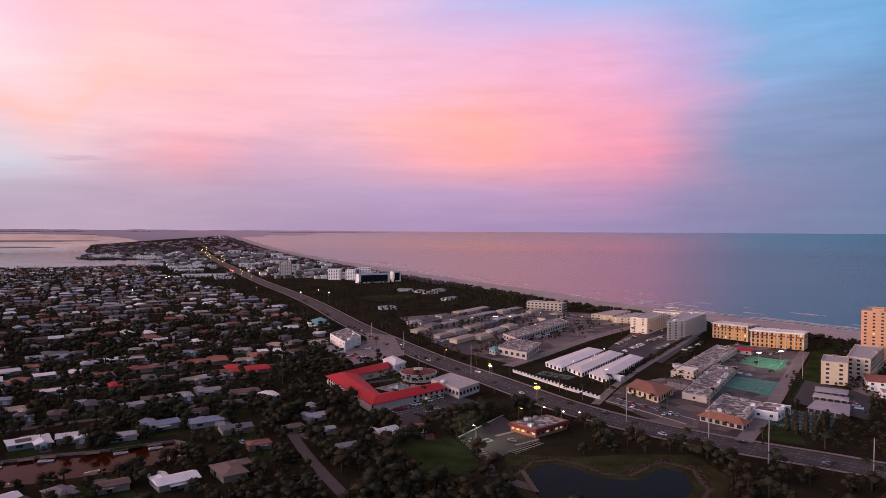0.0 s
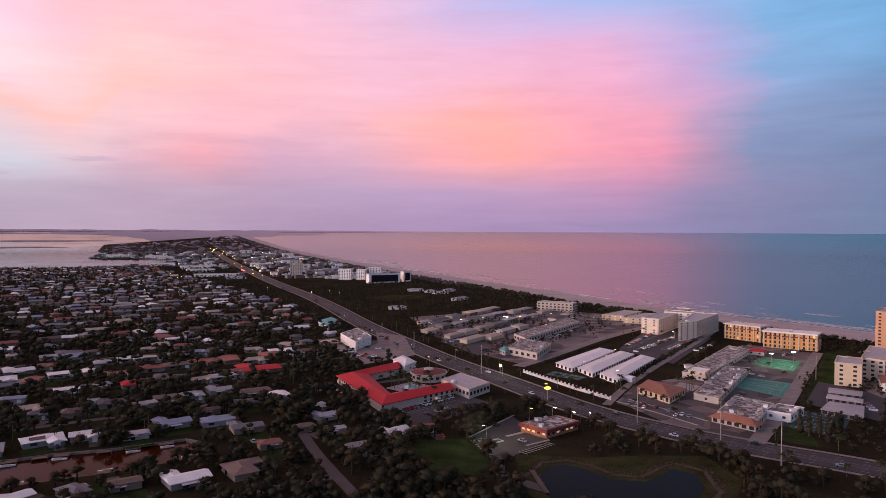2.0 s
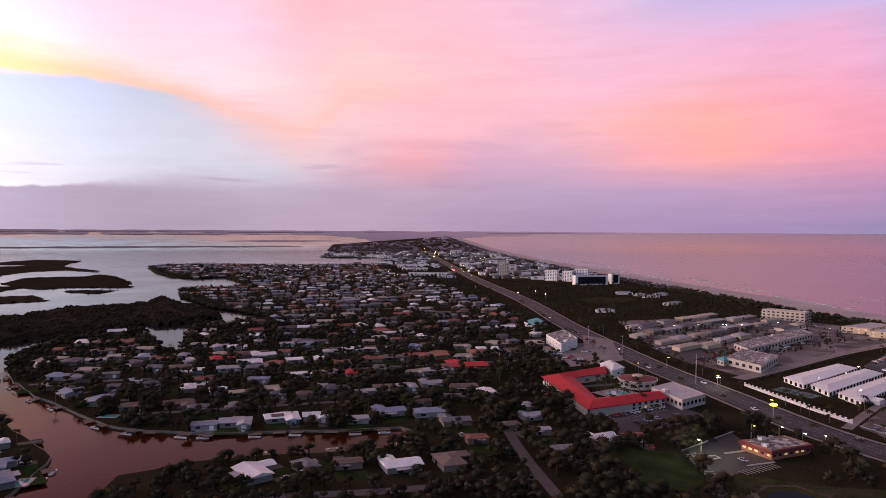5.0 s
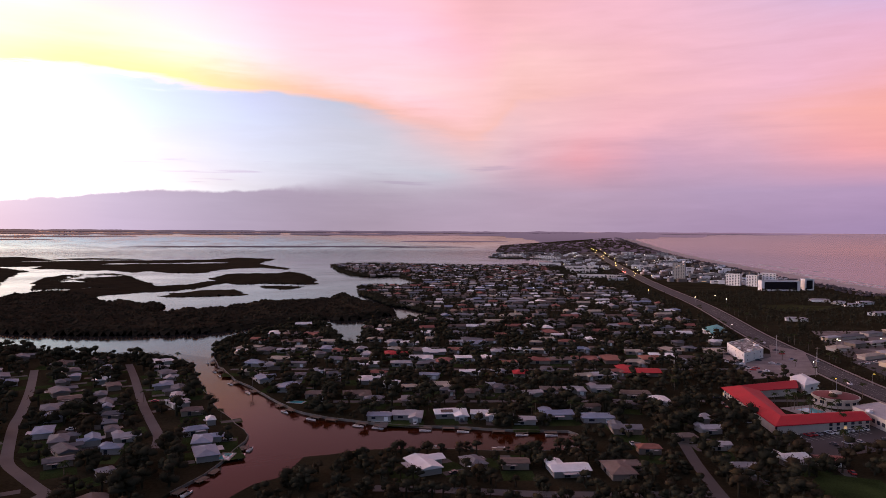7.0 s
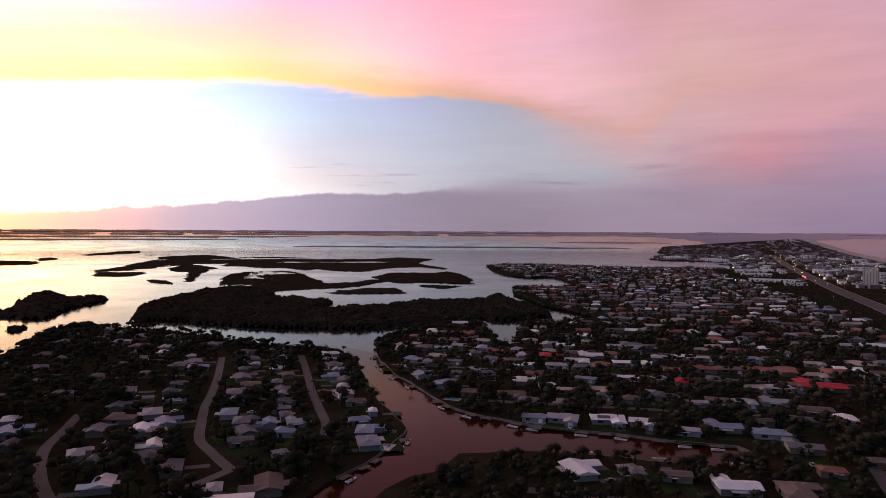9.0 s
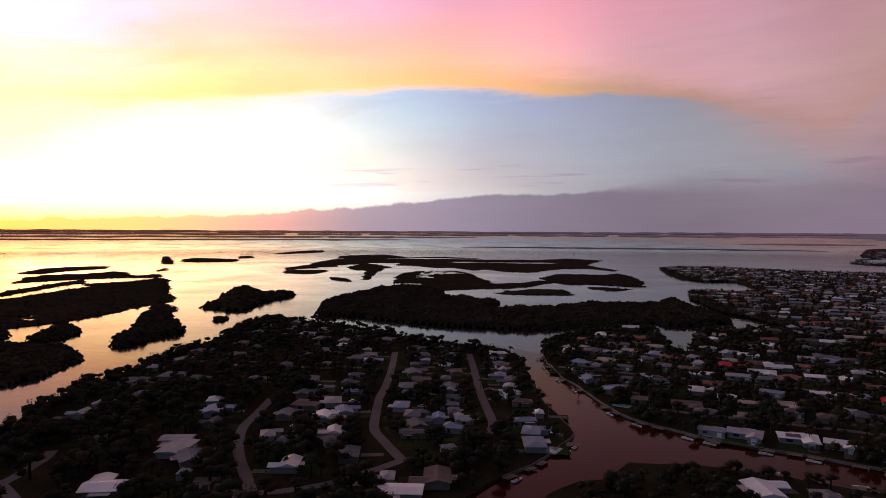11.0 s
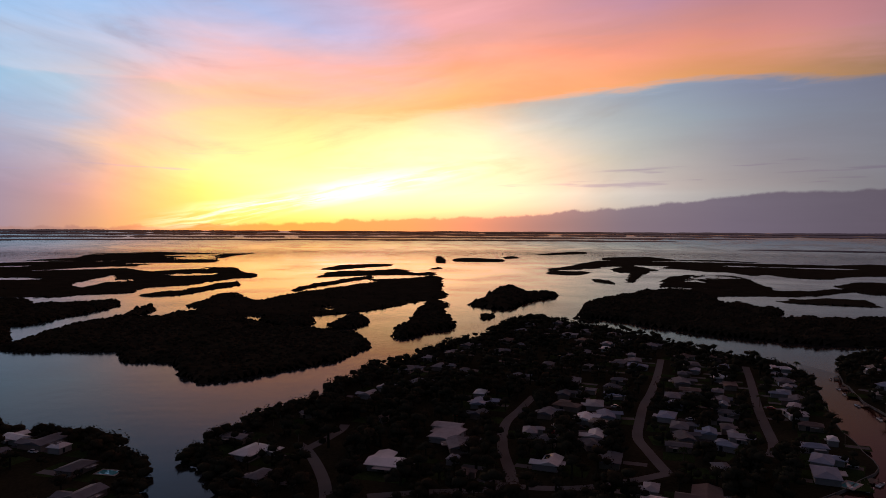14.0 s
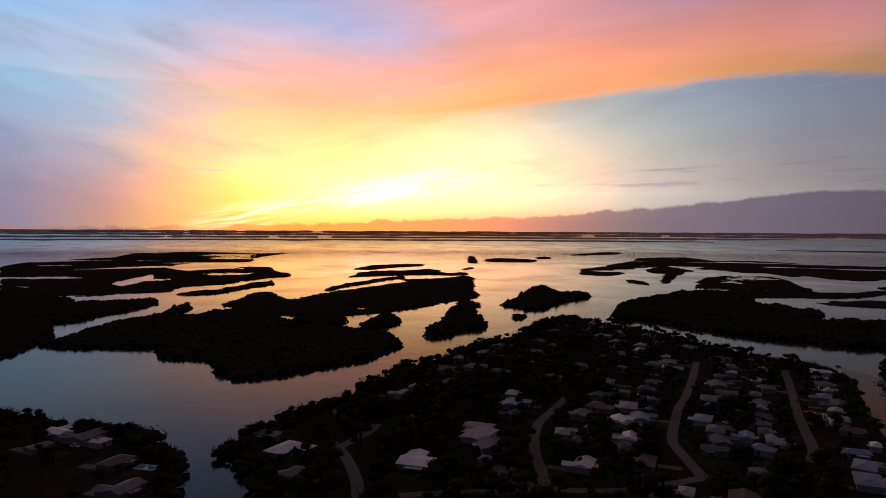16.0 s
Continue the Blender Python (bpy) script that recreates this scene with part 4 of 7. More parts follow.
def house(shape, colour):
    """A one-storey house, long side on x, foot at 0, about 16 m long before scaling."""
    key = (shape, colour)
    if key in HOUSE_KINDS:
        return HOUSE_KINDS[key]
    mat, word = ROOFS[colour]
    style = ("hipped", "gabled", "hipped", "low gabled")[shape]
    h = empty("house", Matrix(), f"one-storey stucco house with a {style} {word} roof", "house", "suburban houses")
    w, d = 15.0, 9.5
    rise, ridge = ((1.35, 0.5), (1.3, 1.0), (1.4, 0.5), (0.7, 1.0))[shape]
    b = boxed(-w / 2, -d / 2, 0, w / 2, d / 2, 2.8)
    r = hip_roof(bmesh.new(), w, d, rise, 2.85, 0.7, ridge)
    if shape in (1, 2):
        box(b, w / 2 - 6, -d / 2 - 4.5, 0, w / 2, -d / 2, 2.7)
        wing = hip_roof(bmesh.new(), 8, 6, rise * 0.8, 2.8, 0.7, ridge)
        wing.transform(Matrix.Translation((w / 2 - 3, -d / 2 - 1.5, 0)) @ Matrix.Rotation(math.pi / 2, 4, "Z"))
        me = bpy.data.meshes.new("wing")
        wing.to_mesh(me), wing.free()
        r.from_mesh(me)
        bpy.data.meshes.remove(me)
    if ridge == 1.0:
        for sx in (-1, 1):
            g = [b.verts.new((sx * w / 2, y, z)) for y, z in ((-d / 2, 2.8), (d / 2, 2.8), (0, 2.8 + rise * 0.92))]
            b.faces.new(g)
    part("wall", b, M["wall_a"] if colour in "wlu" else M["wall_b"], h)
    part("roof", r, M[mat], h, f"{word} roof")
    part("window", boxed(-1.3, -0.04, 0, 1.3, 0.04, 1.2), M["glass"], h, at=pose(-3.6, -d / 2 - 0.03, 1.0))
    if shape != 2:
        part("patio_roof", boxed(-3.2, 0, 2.35, 3.2, 3.4, 2.5), M["lgrey"] if colour in "wlu" else M["roof_deck"], h, "flat patio roof", at=pose((-2.5, 1.0, 0, 2.5)[shape], d / 2, 0))
    part("window", boxed(-1.2, -0.04, 0, 1.2, 0.04, 2.0), M["glass"], h, at=pose(2.0, d / 2 + 0.03, 0.2))
    part("garage_door", boxed(-1.3, -0.05, 0, 1.3, 0.05, 2.2), M["white"], h, at=pose(w / 2 - 3, -d / 2 - (4.55 if shape in (1, 2) else 0.04), 0.05))
    HOUSE_KINDS[key] = h
    return h


def spread(text):
    return [(float(a), float(b), float(c), d) for a, b, c, d in (q.split() for q in text.split(";"))]


KNOWN = spread("-327 131 9 t; -307 122 11 w; -325 109 6 w; -301 96 8 g; -273 89 12 w; -273 115 14 g; -224 115 16 w; -535 220 11 w; -504 229 9 l; -423 152 13 g; -388 134 11 g; -349 111 12 g; -418 251 10 w; -381 229 10 g; -351 214 8 u; -322 196 10 g; -374 196 14 g; -315 169 13 g; -303 178 10 u; -229 134 16 b; -284 229 7 w; -276 213 11 u; -244 194 15 u; -355 263 14 g")
KNOWN += spread("-386 279 8 l; -363 278 8 l; -382 163 12 u; -419 182 10 g; -450 205 9 g; -464 178 11 g; -477 152 12 g; -559 156 12 g; -613 188 12 l; -281 22 18 w; -318 52 18 l; -305 -37 16 w; -327 -47 12 g; -274 -30 11 g; -403 19 10 l; -420 29 10 l; -387 -23 6 w; -364 -15 8 g; -339 -147 11 w; -322 -121 7 w; -317 -146 10 g; -294 -105 13 g; -263 -91 13 g; -332 -131 15 g")
KNOWN += spread("-283 48 5 l; -265 50 7 b; -432 233 9 g; -512 69 11 l; -459 89 13 g; -350 23 8 b; -239 117 9 l; -396 151 11 g; -278 347 14 w; -258 345 11 w; -332 420 12 l; -315 432 17 R; -291 431 17 w; -262 450 16 w; -248 458 13 w; -233 405 13 w; -218 415 11 l; -217 283 12 u; -206 293 15 l; -189 308 16 w; -173 316 13 w; -156 233 16 w; -140 247 12 g; -125 256 11 b")
KNOWN += spread("-335 312 13 u; -305 305 16 u; -425 373 10 w; -290 512 17 u; -217 350 9 g; -203 373 10 l; -190 375 14 g; -150 318 11 l; -140 337 15 u; -120 343 16 u; -101 331 14 g; -101 397 14 w; -141 408 13 l; -119 406 16 b; -103 261 15 w; -86 272 16 b; -83 306 10 r; -74 371 9 l; -66 353 10 l; -57 329 9 l; -43 303 9 l; -210 471 15 r; -198 483 19 b; -185 497 17 r")
KNOWN += spread("-167 507 21 r; -139 544 17 w; -203 420 12 R; -193 419 6 R; -135 472 25 R; -404 527 13 w; -306 508 11 l; -386 870 17 w; -248 599 14 w; -233 602 13 l; -336 619 13 l; -491 893 20 l; -415 855 29 l; -269 595 10 l; -362 346 12 g; -367 399 14 g; -277 300 13 b; -306 349 11 g; -224 319 12 g; -241 309 11 g; -557 230 11 l; -336 127 12 w; -286 153 11 g; -360 219 12 g")
KNOWN += spread("-309 191 10 g")
rnd = random.Random(5)
HOUSES = []                               # x, y, turn, size, colour, shape
for x, y, w, c in KNOWN:
    turn = (34 if y > 250 + 0.0 * x and x > -330 and y > 255 else 150) + rnd.choice((0, 0, 90, 180))
    HOUSES.append((x, y, turn + rnd.uniform(-6, 6), w / 15, c, rnd.randrange(4)))


def clear(x, y, gap):
    return all((x - h[0]) ** 2 + (y - h[1]) ** 2 > gap * gap for h in HOUSES)


for k, nn in enumerate(range(393 - 92, 2200, 92)):
    for side in (-23, 23):
        for i in range(-24, 19):
            p = N_DIR * (nn + side + rnd.uniform(-12, 12)) + S_DIR * (i * 17.5 + rnd.uniform(-5, 5) + 9 * (k % 2))
            if inside([p.x], [p.y], SUBURB)[0] and clear(p.x, p.y, 14.0) and dist_line([p.x], [p.y], HIGHWAY)[0] > 45 and not (-105 < p.x < 40 and 335 < p.y < 620) and rnd.random() < 0.93:
                HOUSES.append((p.x, p.y, 34 + rnd.choice((0, 0, 90, 180)) + rnd.uniform(-14, 14), rnd.uniform(0.6, 1.25), rnd.choice("wwlllggggbbbttrru" if p.length < 480 else "wwlllggggbbbbttrru"), rnd.randrange(4)))
PENINSULA = [(-262, 232), (-310, 248), (-400, 305), (-470, 318), (-513, 292), (-590, 278), (-669, 256), (-740, 222), (-676, 170), (-605, 130), (-560, 90), (-505, 56), (-480, 24), (-440, 4), (-390, -14), (-345, -42), (-300, -50), (-240, -30), (-190, 60), (-225, 165)]
for s in STREETS[2:5]:
    for (x0, y0), (x1, y1) in zip(s, s[1:]):
        d = math.hypot(x1 - x0, y1 - y0)
        for i in range(int(d / 11)):
            for side in (-rnd.uniform(13, 30), rnd.uniform(13, 30)):
                x, y = x0 + (x1 - x0) * i * 11 / d - (y1 - y0) / d * side, y0 + (y1 - y0) * i * 11 / d + (x1 - x0) / d * side
                near = min(dist_line([x], [y], q)[0] for q in STREETS[:8])
                if inside([x], [y], PENINSULA)[0] and clear(x, y, 13.5) and near > 11:
                    HOUSES.append((x, y, math.degrees(math.atan2(y1 - y0, x1 - x0)) + rnd.choice((0, 90, 180)) + rnd.uniform(-12, 12), rnd.uniform(0.6, 1.0), rnd.choice("wwllllgggguuub"), rnd.randrange(4)))
for _ in range(400):
    x, y = rnd.uniform(-850, -380), rnd.uniform(20, 330)
    if inside([x], [y], PENINSULA)[0] and clear(x, y, 24) and min(dist_line([x], [y], q)[0] for q in STREETS[:8]) > 13 and min(dist_line([x], [y], LAGOON)[0], dist_line([x], [y], CANAL_W)[0]) > 14:
        HOUSES.append((x, y, 150 + rnd.uniform(-10, 10), rnd.uniform(0.8, 1.05), rnd.choice("lgggggbb"), rnd.randrange(4)))
HOUSES = [h for h in HOUSES if inside([h[0]], [h[1]], LAND)[0] and min(dist_line([h[0]], [h[1]], q)[0] for q in (LAGOON, CANAL_W, CANAL_N, CANAL_S, INLET)) > 6.5]
HOUSES.sort(key=lambda h: math.hypot(h[0], h[1]))
for x, y, turn, size, c, shape in HOUSES[:255]:
    o = copy_thing(house(shape, c), pose(x, y, G, 0, 0, turn))
    o.scale = (size, size * 0.95, 1.0)
    if (x, y) in ((-189, 308), (-273, 89), (-66, 353)):   # dark solar panels on three pale roofs
        low = 0.35 if shape == 3 else 0.0
        part("solar_panel", boxed(-3.0, -1.5, 0.02, 3.0, 1.5, 0.1), M["glass"], o, "dark solar panels", at=pose(-2.0, -2.6, 3.62 - low, 14 - 20 * low, 0, 0))
drives = bmesh.new()
for k, (x, y, turn, size, c, shape) in enumerate(HOUSES[:210]):
    a = math.radians(turn)
    fx, fy = math.sin(a), -math.cos(a)
    gx, gy = x + math.cos(a) * (7.5 * size - 3), y + math.sin(a) * (7.5 * size - 3)
    ribbon(drives, [(gx + fx * 5, gy + fy * 5), (gx + fx * 15, gy + fy * 15)], 2.2, -2.2, G - 0.1, G + 0.03 + 0.0006 * (k % 40))
tagged(new("driveways", mesh_of("driveways", drives, M["street"])), "pale concrete driveways in front of houses", "driveways", kind="structure")
plots = bmesh.new()
for k, (x, y, turn, size, c, shape) in enumerate(HOUSES[:210]):
    if (k * 7) % 10 < 7:
        a = math.radians(turn)
        for side in (-1, 1):
            px_, py_ = x + math.sin(a) * side * 10, y - math.cos(a) * side * 10
            ribbon(plots, [(px_ - math.cos(a) * 9 * size, py_ - math.sin(a) * 9 * size), (px_ + math.cos(a) * 9 * size, py_ + math.sin(a) * 9 * size)], 5.5, -5.5, G - 0.1, G + 0.012 + 0.0004 * (k % 40))
tagged(new("garden_lawns", mesh_of("garden_lawns", plots, M["lawn"])), "dark green mown lawns round the houses", "lawns", kind="structure")
# houses farther off, by roof colour in single meshes
for c in ROOFS:
    far_h = [h for h in HOUSES[255:] if h[4] == c]
    if not far_h:
        continue
    for what, mat in (("roof", M[ROOFS[c][0]]), ("wall", M["wall_b"])):
        b = bmesh.new()
        for x, y, turn, size, _, shape in far_h:
            one = hip_roof(bmesh.new(), 15 * size, 9.5, 1.8, 2.9, 0.7, (0.5, 1.0)[shape % 2]) if what == "roof" else boxed(-7.4 * size, -4.7, 0, 7.4 * size, 4.7, 2.8)
            one.transform(pose(x, y, G, 0, 0, turn))
            me = bpy.data.meshes.new("one")
            one.to_mesh(me), one.free()
            b.from_mesh(me)
            bpy.data.meshes.remove(me)
        tagged(new("distant_houses", mesh_of("distant_houses", b, mat)), f"far suburban houses with {ROOFS[c][1]} roofs", "houses", kind="stuff")
for h in HOUSE_KINDS.values():
    for o in (*h.children_recursive, h):
        bpy.data.objects.remove(o)


# ---- buildings between the highway and the beach, and along the highway ----
def centre(pts):
    return sum(p[0] for p in pts) / len(pts), sum(p[1] for p in pts) / len(pts)


def ccw(pts):
    a = sum(x0 * y1 - x1 * y0 for (x0, y0), (x1, y1) in zip(pts, pts[1:] + pts[:1]))
    return pts if a > 0 else pts[::-1]


def grown(pts, d):
    """The outline moved outwards by d."""
    n, out = len(pts), []
    for i in range(n):
        (xa, ya), (x, y), (xb, yb) = pts[i - 1], pts[i], pts[(i + 1) % n]
        l0, l1 = math.hypot(x - xa, y - ya), math.hypot(xb - x, yb - y)
        n0, n1 = Vector(((y - ya) / l0, -(x - xa) / l0)), Vector(((yb - y) / l1, -(xb - x) / l1))
        m = (n0 + n1) / max(0.35, 1 + n0.dot(n1))
        out.append((x + m.x * d, y + m.y * d))
    return out


PANES = {}
BLOCKS = []


def pane(w, h, mat):
    key = (w, h, mat)
    if key not in PANES:
        PANES[key] = mesh_of("window", boxed(-w / 2, -0.05, -h / 2, w / 2, 0.06, h / 2), M[mat])
    return PANES[key]


def block(name, pts, h, wall, roof, label, category, storeys=1, gap=4.0, win=(1.6, 1.3), pitched=0.0, over=0.5, balcony=False, edges=None, lit=0.0, group="", extras=0, base=G):
    """A building on the outline pts: walls, a flat roof with a parapet or a hipped one, windows and balconies by storey."""
    pts = ccw(pts)
    BLOCKS.append(pts)
    cx, cy = centre(pts)
    loc = [(x - cx, y - cy) for x, y in pts]
    ob = empty(name, pose(cx, cy, base), label, category, group)
    part("wall", poly(bmesh.new(), loc, 0, h), M[wall], ob)
    rng = random.Random(int(cx * 7 + cy))
    if pitched:
        b = bmesh.new()
        eave = grown(loc, over)
        lens = [math.hypot(eave[(i + 1) % 4][0] - eave[i][0], eave[(i + 1) % 4][1] - eave[i][1]) for i in range(4)]
        s = 0 if lens[0] + lens[2] < lens[1] + lens[3] else 1
        m0 = Vector([(eave[s][j] + eave[s + 1][j]) / 2 for j in (0, 1)])
        m1 = Vector([(eave[(s + 2) % 4][j] + eave[(s + 3) % 4][j]) / 2 for j in (0, 1)])
        k = min(0.45, 0.5 * lens[s] / max(1.0, (m1 - m0).length))
        p, q = m0.lerp(m1, k), m1.lerp(m0, k)
        vs = [b.verts.new((x, y, h + 0.05)) for x, y in eave]
        lo = [b.verts.new((x, y, h - 0.25)) for x, y in eave]
        vp, vq = b.verts.new((p.x, p.y, h + pitched)), b.verts.new((q.x, q.y, h + pitched))
        a0, a1, a2, a3 = (vs[(s + i) % 4] for i in range(4))
        for f in ((a0, a1, vp), (a1, a2, vq, vp), (a2, a3, vq), (a3, a0, vp, vq)):
            b.faces.new(f)
        for i in range(4):
            b.faces.new((lo[i], lo[(i + 1) % 4], vs[(i + 1) % 4], vs[i]))
        b.faces.new(lo[::-1])
        bmesh.ops.recalc_face_normals(b, faces=b.faces)
        part("roof", b, M[roof], ob)
    else:
        rf = part("roof", poly(bmesh.new(), grown(loc, -0.35), h - 0.1, h + 0.12), M[roof], ob)
        b = bmesh.new()
        outer, inner = grown(loc, 0.15), grown(loc, -0.35)
        n = len(loc)
        for i in range(n):
            j = (i + 1) % n
            o0, o1, i0, i1 = outer[i], outer[j], inner[i], inner[j]
            v = [b.verts.new((x, y, z)) for (x, y) in (o0, o1, i1, i0) for z in (h - 0.3, h + (0.35 if h < 6 else 0.7))]
            for f in ((0, 2, 3, 1), (2, 4, 5, 3), (4, 6, 7, 5), (6, 0, 1, 7), (1, 3, 5, 7)):
                b.faces.new([v[q] for q in f])
        bmesh.ops.recalc_face_normals(b, faces=b.faces)
        part("parapet", b, M[wall], rf)
        for _ in range(extras):
            i = rng.randrange(len(loc))
            a, c = rng.uniform(0.15, 0.6), rng.uniform(0.15, 0.6)
            x, y = loc[i][0] * a + loc[(i + 1) % len(loc)][0] * (0.8 - a), loc[i][1] * a + loc[(i + 1) % len(loc)][1] * (0.8 - a)
            s = rng.uniform(0.8, 2.0)
            part("roof_unit", boxed(-s, -s * 0.7, 0, s, s * 0.7, 1.3, bevel=0.1), M[rng.choice(("white", "lgrey", "concrete"))], rf, at=pose(x, y, h + 0.12, 0, 0, rng.uniform(0, 90)))
    sh = h / storeys
    for i in range(len(loc)):
        if edges is not None and i not in edges:
            continue
        if storeys > 3 and (loc[(i + 1) % len(loc)][1] - loc[i][1]) * 0.35 - (loc[(i + 1) % len(loc)][0] - loc[i][0]) * 0.94 > 0:   # north walls are blank
            continue
        (x0, y0), (x1, y1) = loc[i], loc[(i + 1) % len(loc)]
        d = math.hypot(x1 - x0, y1 - y0)
        turn = math.degrees(math.atan2(y1 - y0, x1 - x0))
        cnt = int((d - 1.0) / gap)
        for s in range(storeys):
            for k in range(cnt):
                f = (k + 0.5) / cnt
                x, y = x0 + (x1 - x0) * f, y0 + (y1 - y0) * f
                part("window", pane(*win, "lit" if rng.random() < lit else "smoked" if win[0] > 12 else "glass"), None, ob, at=pose(x, y, s * sh + sh * 0.52, 0, 0, turn))
            if balcony and cnt:
                nx, ny = (y1 - y0) / d, -(x1 - x0) / d
                b = boxed(-d / 2 + 0.4, -1.5, 0, d / 2 - 0.4, 0, 0.18)
                box(b, -d / 2 + 0.4, -1.5, 0.18, d / 2 - 0.4, -1.42, 1.0)
                part("balcony", b, M[wall], ob, at=pose((x0 + x1) / 2, (y0 + y1) / 2, s * sh + 0.02, 0, 0, turn))
    return ob


# motel with red roof wings round a pool court
OUT, INN = [(-40, 487), (-76, 439), (-38, 365), (2, 405)], [(-36, 464), (-55, 443), (-36, 392), (-6, 419)]
motel = empty("motel", pose(-38, 420, G), "two-storey motel with a bright red roof round a pool court", "motel")
loc_o, loc_i = [(x + 38, y - 420) for x, y in OUT], [(x + 38, y - 420) for x, y in INN]
for a in range(3):
    quad = ccw([loc_o[a], loc_o[a + 1], loc_i[a + 1], loc_i[a]])
    part("wing", poly(bmesh.new(), grown(quad, -0.9), 0, 4.6), M["stucco"], motel)
b = bmesh.new()
ridge = [((o[0] + i[0]) / 2, (o[1] + i[1]) / 2) for o, i in zip(loc_o, loc_i)]
rows = [[b.verts.new((*p[k], z)) for p, z in ((loc_o, 4.4), (loc_o, 4.8), (ridge, 7.0), (loc_i, 4.8), (loc_i, 4.4))] for k in range(4)]
for r0, r1 in zip(rows, rows[1:]):
    for k in range(4):
        b.faces.new((r0[k], r0[k + 1], r1[k + 1], r1[k]))
b.faces.new(rows[0]), b.faces.new(rows[3])
bmesh.ops.recalc_face_normals(b, faces=b.faces)
motel_roof = part("roof", b, M["red"], motel, "bright red metal roof")
for k in range(3):
    (x0, y0), (x1, y1) = loc_o[k], loc_o[k + 1]
    d = math.hypot(x1 - x0, y1 - y0)
    cnt = int(d / 4.2)
    turn = math.degrees(math.atan2(y1 - y0, x1 - x0))
    for s in range(2):
        for q in range(cnt):
            f = (q + 0.5) / cnt
            nx, ny = -(y1 - y0) / d, (x1 - x0) / d
            part("window", pane(1.9, 1.5, "lit" if (q * 7 + s * 3) % 9 == 0 else "glass"), None, motel, at=pose(x0 + (x1 - x0) * f + nx * 0.82, y0 + (y1 - y0) * f + ny * 0.82, 1.25 + 2.2 * s, 0, 0, turn))
rot = empty("round_restaurant", pose(-16, 452, G), "round cream building with a low dark red roof", "restaurant")
b = bmesh.new()
bmesh.ops.create_cone(b, cap_ends=True, segments=16, radius1=11.6, radius2=11.6, depth=4.6, matrix=Matrix.Translation((0, 0, 2.3)))
part("wall", b, M["stucco"], rot)
b = bmesh.new()
bmesh.ops.create_cone(b, cap_ends=True, segments=16, radius1=12.6, radius2=12.6, depth=0.9, matrix=Matrix.Translation((0, 0, 4.9)))
part("fascia", b, M["stucco"], rot)
b = bmesh.new()
bmesh.ops.create_cone(b, cap_ends=True, segments=16, radius1=12.0, radius2=3.2, depth=1.2, matrix=Matrix.Translation((0, 0, 5.95)))
part("roof", b, M["maroon"], rot, "low dark red conical roof")
b = bmesh.new()
bmesh.ops.create_cone(b, cap_ends=True, segments=12, radius1=3.4, radius2=3.0, depth=1.4, matrix=Matrix.Translation((0, 0, 6.9)))
part("cupola", b, M["stucco"], rot)
for k in range(16):
    a = (k + 0.5) * math.pi / 8
    part("window", pane(2.6, 1.6, "glass"), None, rot, at=pose(11.42 * math.cos(a), 11.42 * math.sin(a), 2.6, 0, 0, math.degrees(a) + 90))
block("motel_annex", [(-7, 426), (5, 445), (23, 418), (10, 399)], 5.6, "stucco", "lgrey", "cream flat-roofed motel lobby with a grey roof", "motel lobby", 1, 3.5, (2.2, 2.0), extras=2)
block("motel_gatehouse", [(-43, 490), (-33, 468), (-26, 482), (-37, 506)], 6.0, "plaster", "white", "white entrance canopy with a sloping roof", "entrance", 1, 9, pitched=2.0)
block("office_building", [(-100, 603), (-80, 557), (-71, 590), (-90, 637)], 7.0, "plaster", "roof_deck", "plain white two-storey office with a cluttered flat roof", "office building", 2, 9, (1.0, 0.9), extras=9)
block("teal_roofed_shop", [(-141, 707), (-124, 672), (-117, 705), (-133, 741)], 4.5, "plaster", "teal", "small shop with a teal hipped roof", "shop", 1, 5, pitched=2.5)
for pts in ([(76, 498), (84, 478), (131, 551), (122, 564)], [(89, 481), (95, 461), (143, 536), (136, 550)], [(100, 461), (107, 441), (154, 519), (148, 533)]):
    block("storage_building", pts, 3.0, "plaster", "white", "long low storage building with a white metal roof", "storage building", 1, 5.0, (2.6, 2.4), pitched=1.0, group="storage buildings")
block("beach_condominium", [(186, 671), (199, 659), (262, 752), (250, 765)], 14.6, "cream", "lgrey", "cream-white six-storey beach condominium slab with balconies", "apartment building", 6, 6.0, (2.0, 1.3), balcony=True, lit=0.02, extras=3)
block("beach_condominium", [(206, 622), (226, 632), (268, 690), (249, 702)], 16.5, "cream", "lgrey", "cream-white seven-storey beach condominium slab with balconies", "apartment building", 7, 6.0, (2.0, 1.3), balcony=True, lit=0.02, extras=3)
block("beach_condominium", [(222, 716), (245, 700), (255, 714), (232, 731)], 15.5, "cream", "lgrey", "cream-white condominium link block with balconies", "apartment building", 6, 6.0, (2.0, 1.3), balcony=True, lit=0.02)
block("orange_apartments", [(256, 641), (277, 616), (290, 627), (270, 652)], 13.5, "ochre", "white", "four-storey orange apartment building with a white roof slab", "apartment building", 4, 3.4, (1.5, 2.1), balcony=False, lit=0.04, extras=2)
block("orange_apartments", [(270, 593), (304, 571), (315, 585), (282, 608)], 13.5, "ochre", "white", "four-storey orange apartment building with a white roof slab", "apartment building", 4, 3.4, (1.5, 2.1), balcony=False, lit=0.04, extras=2)
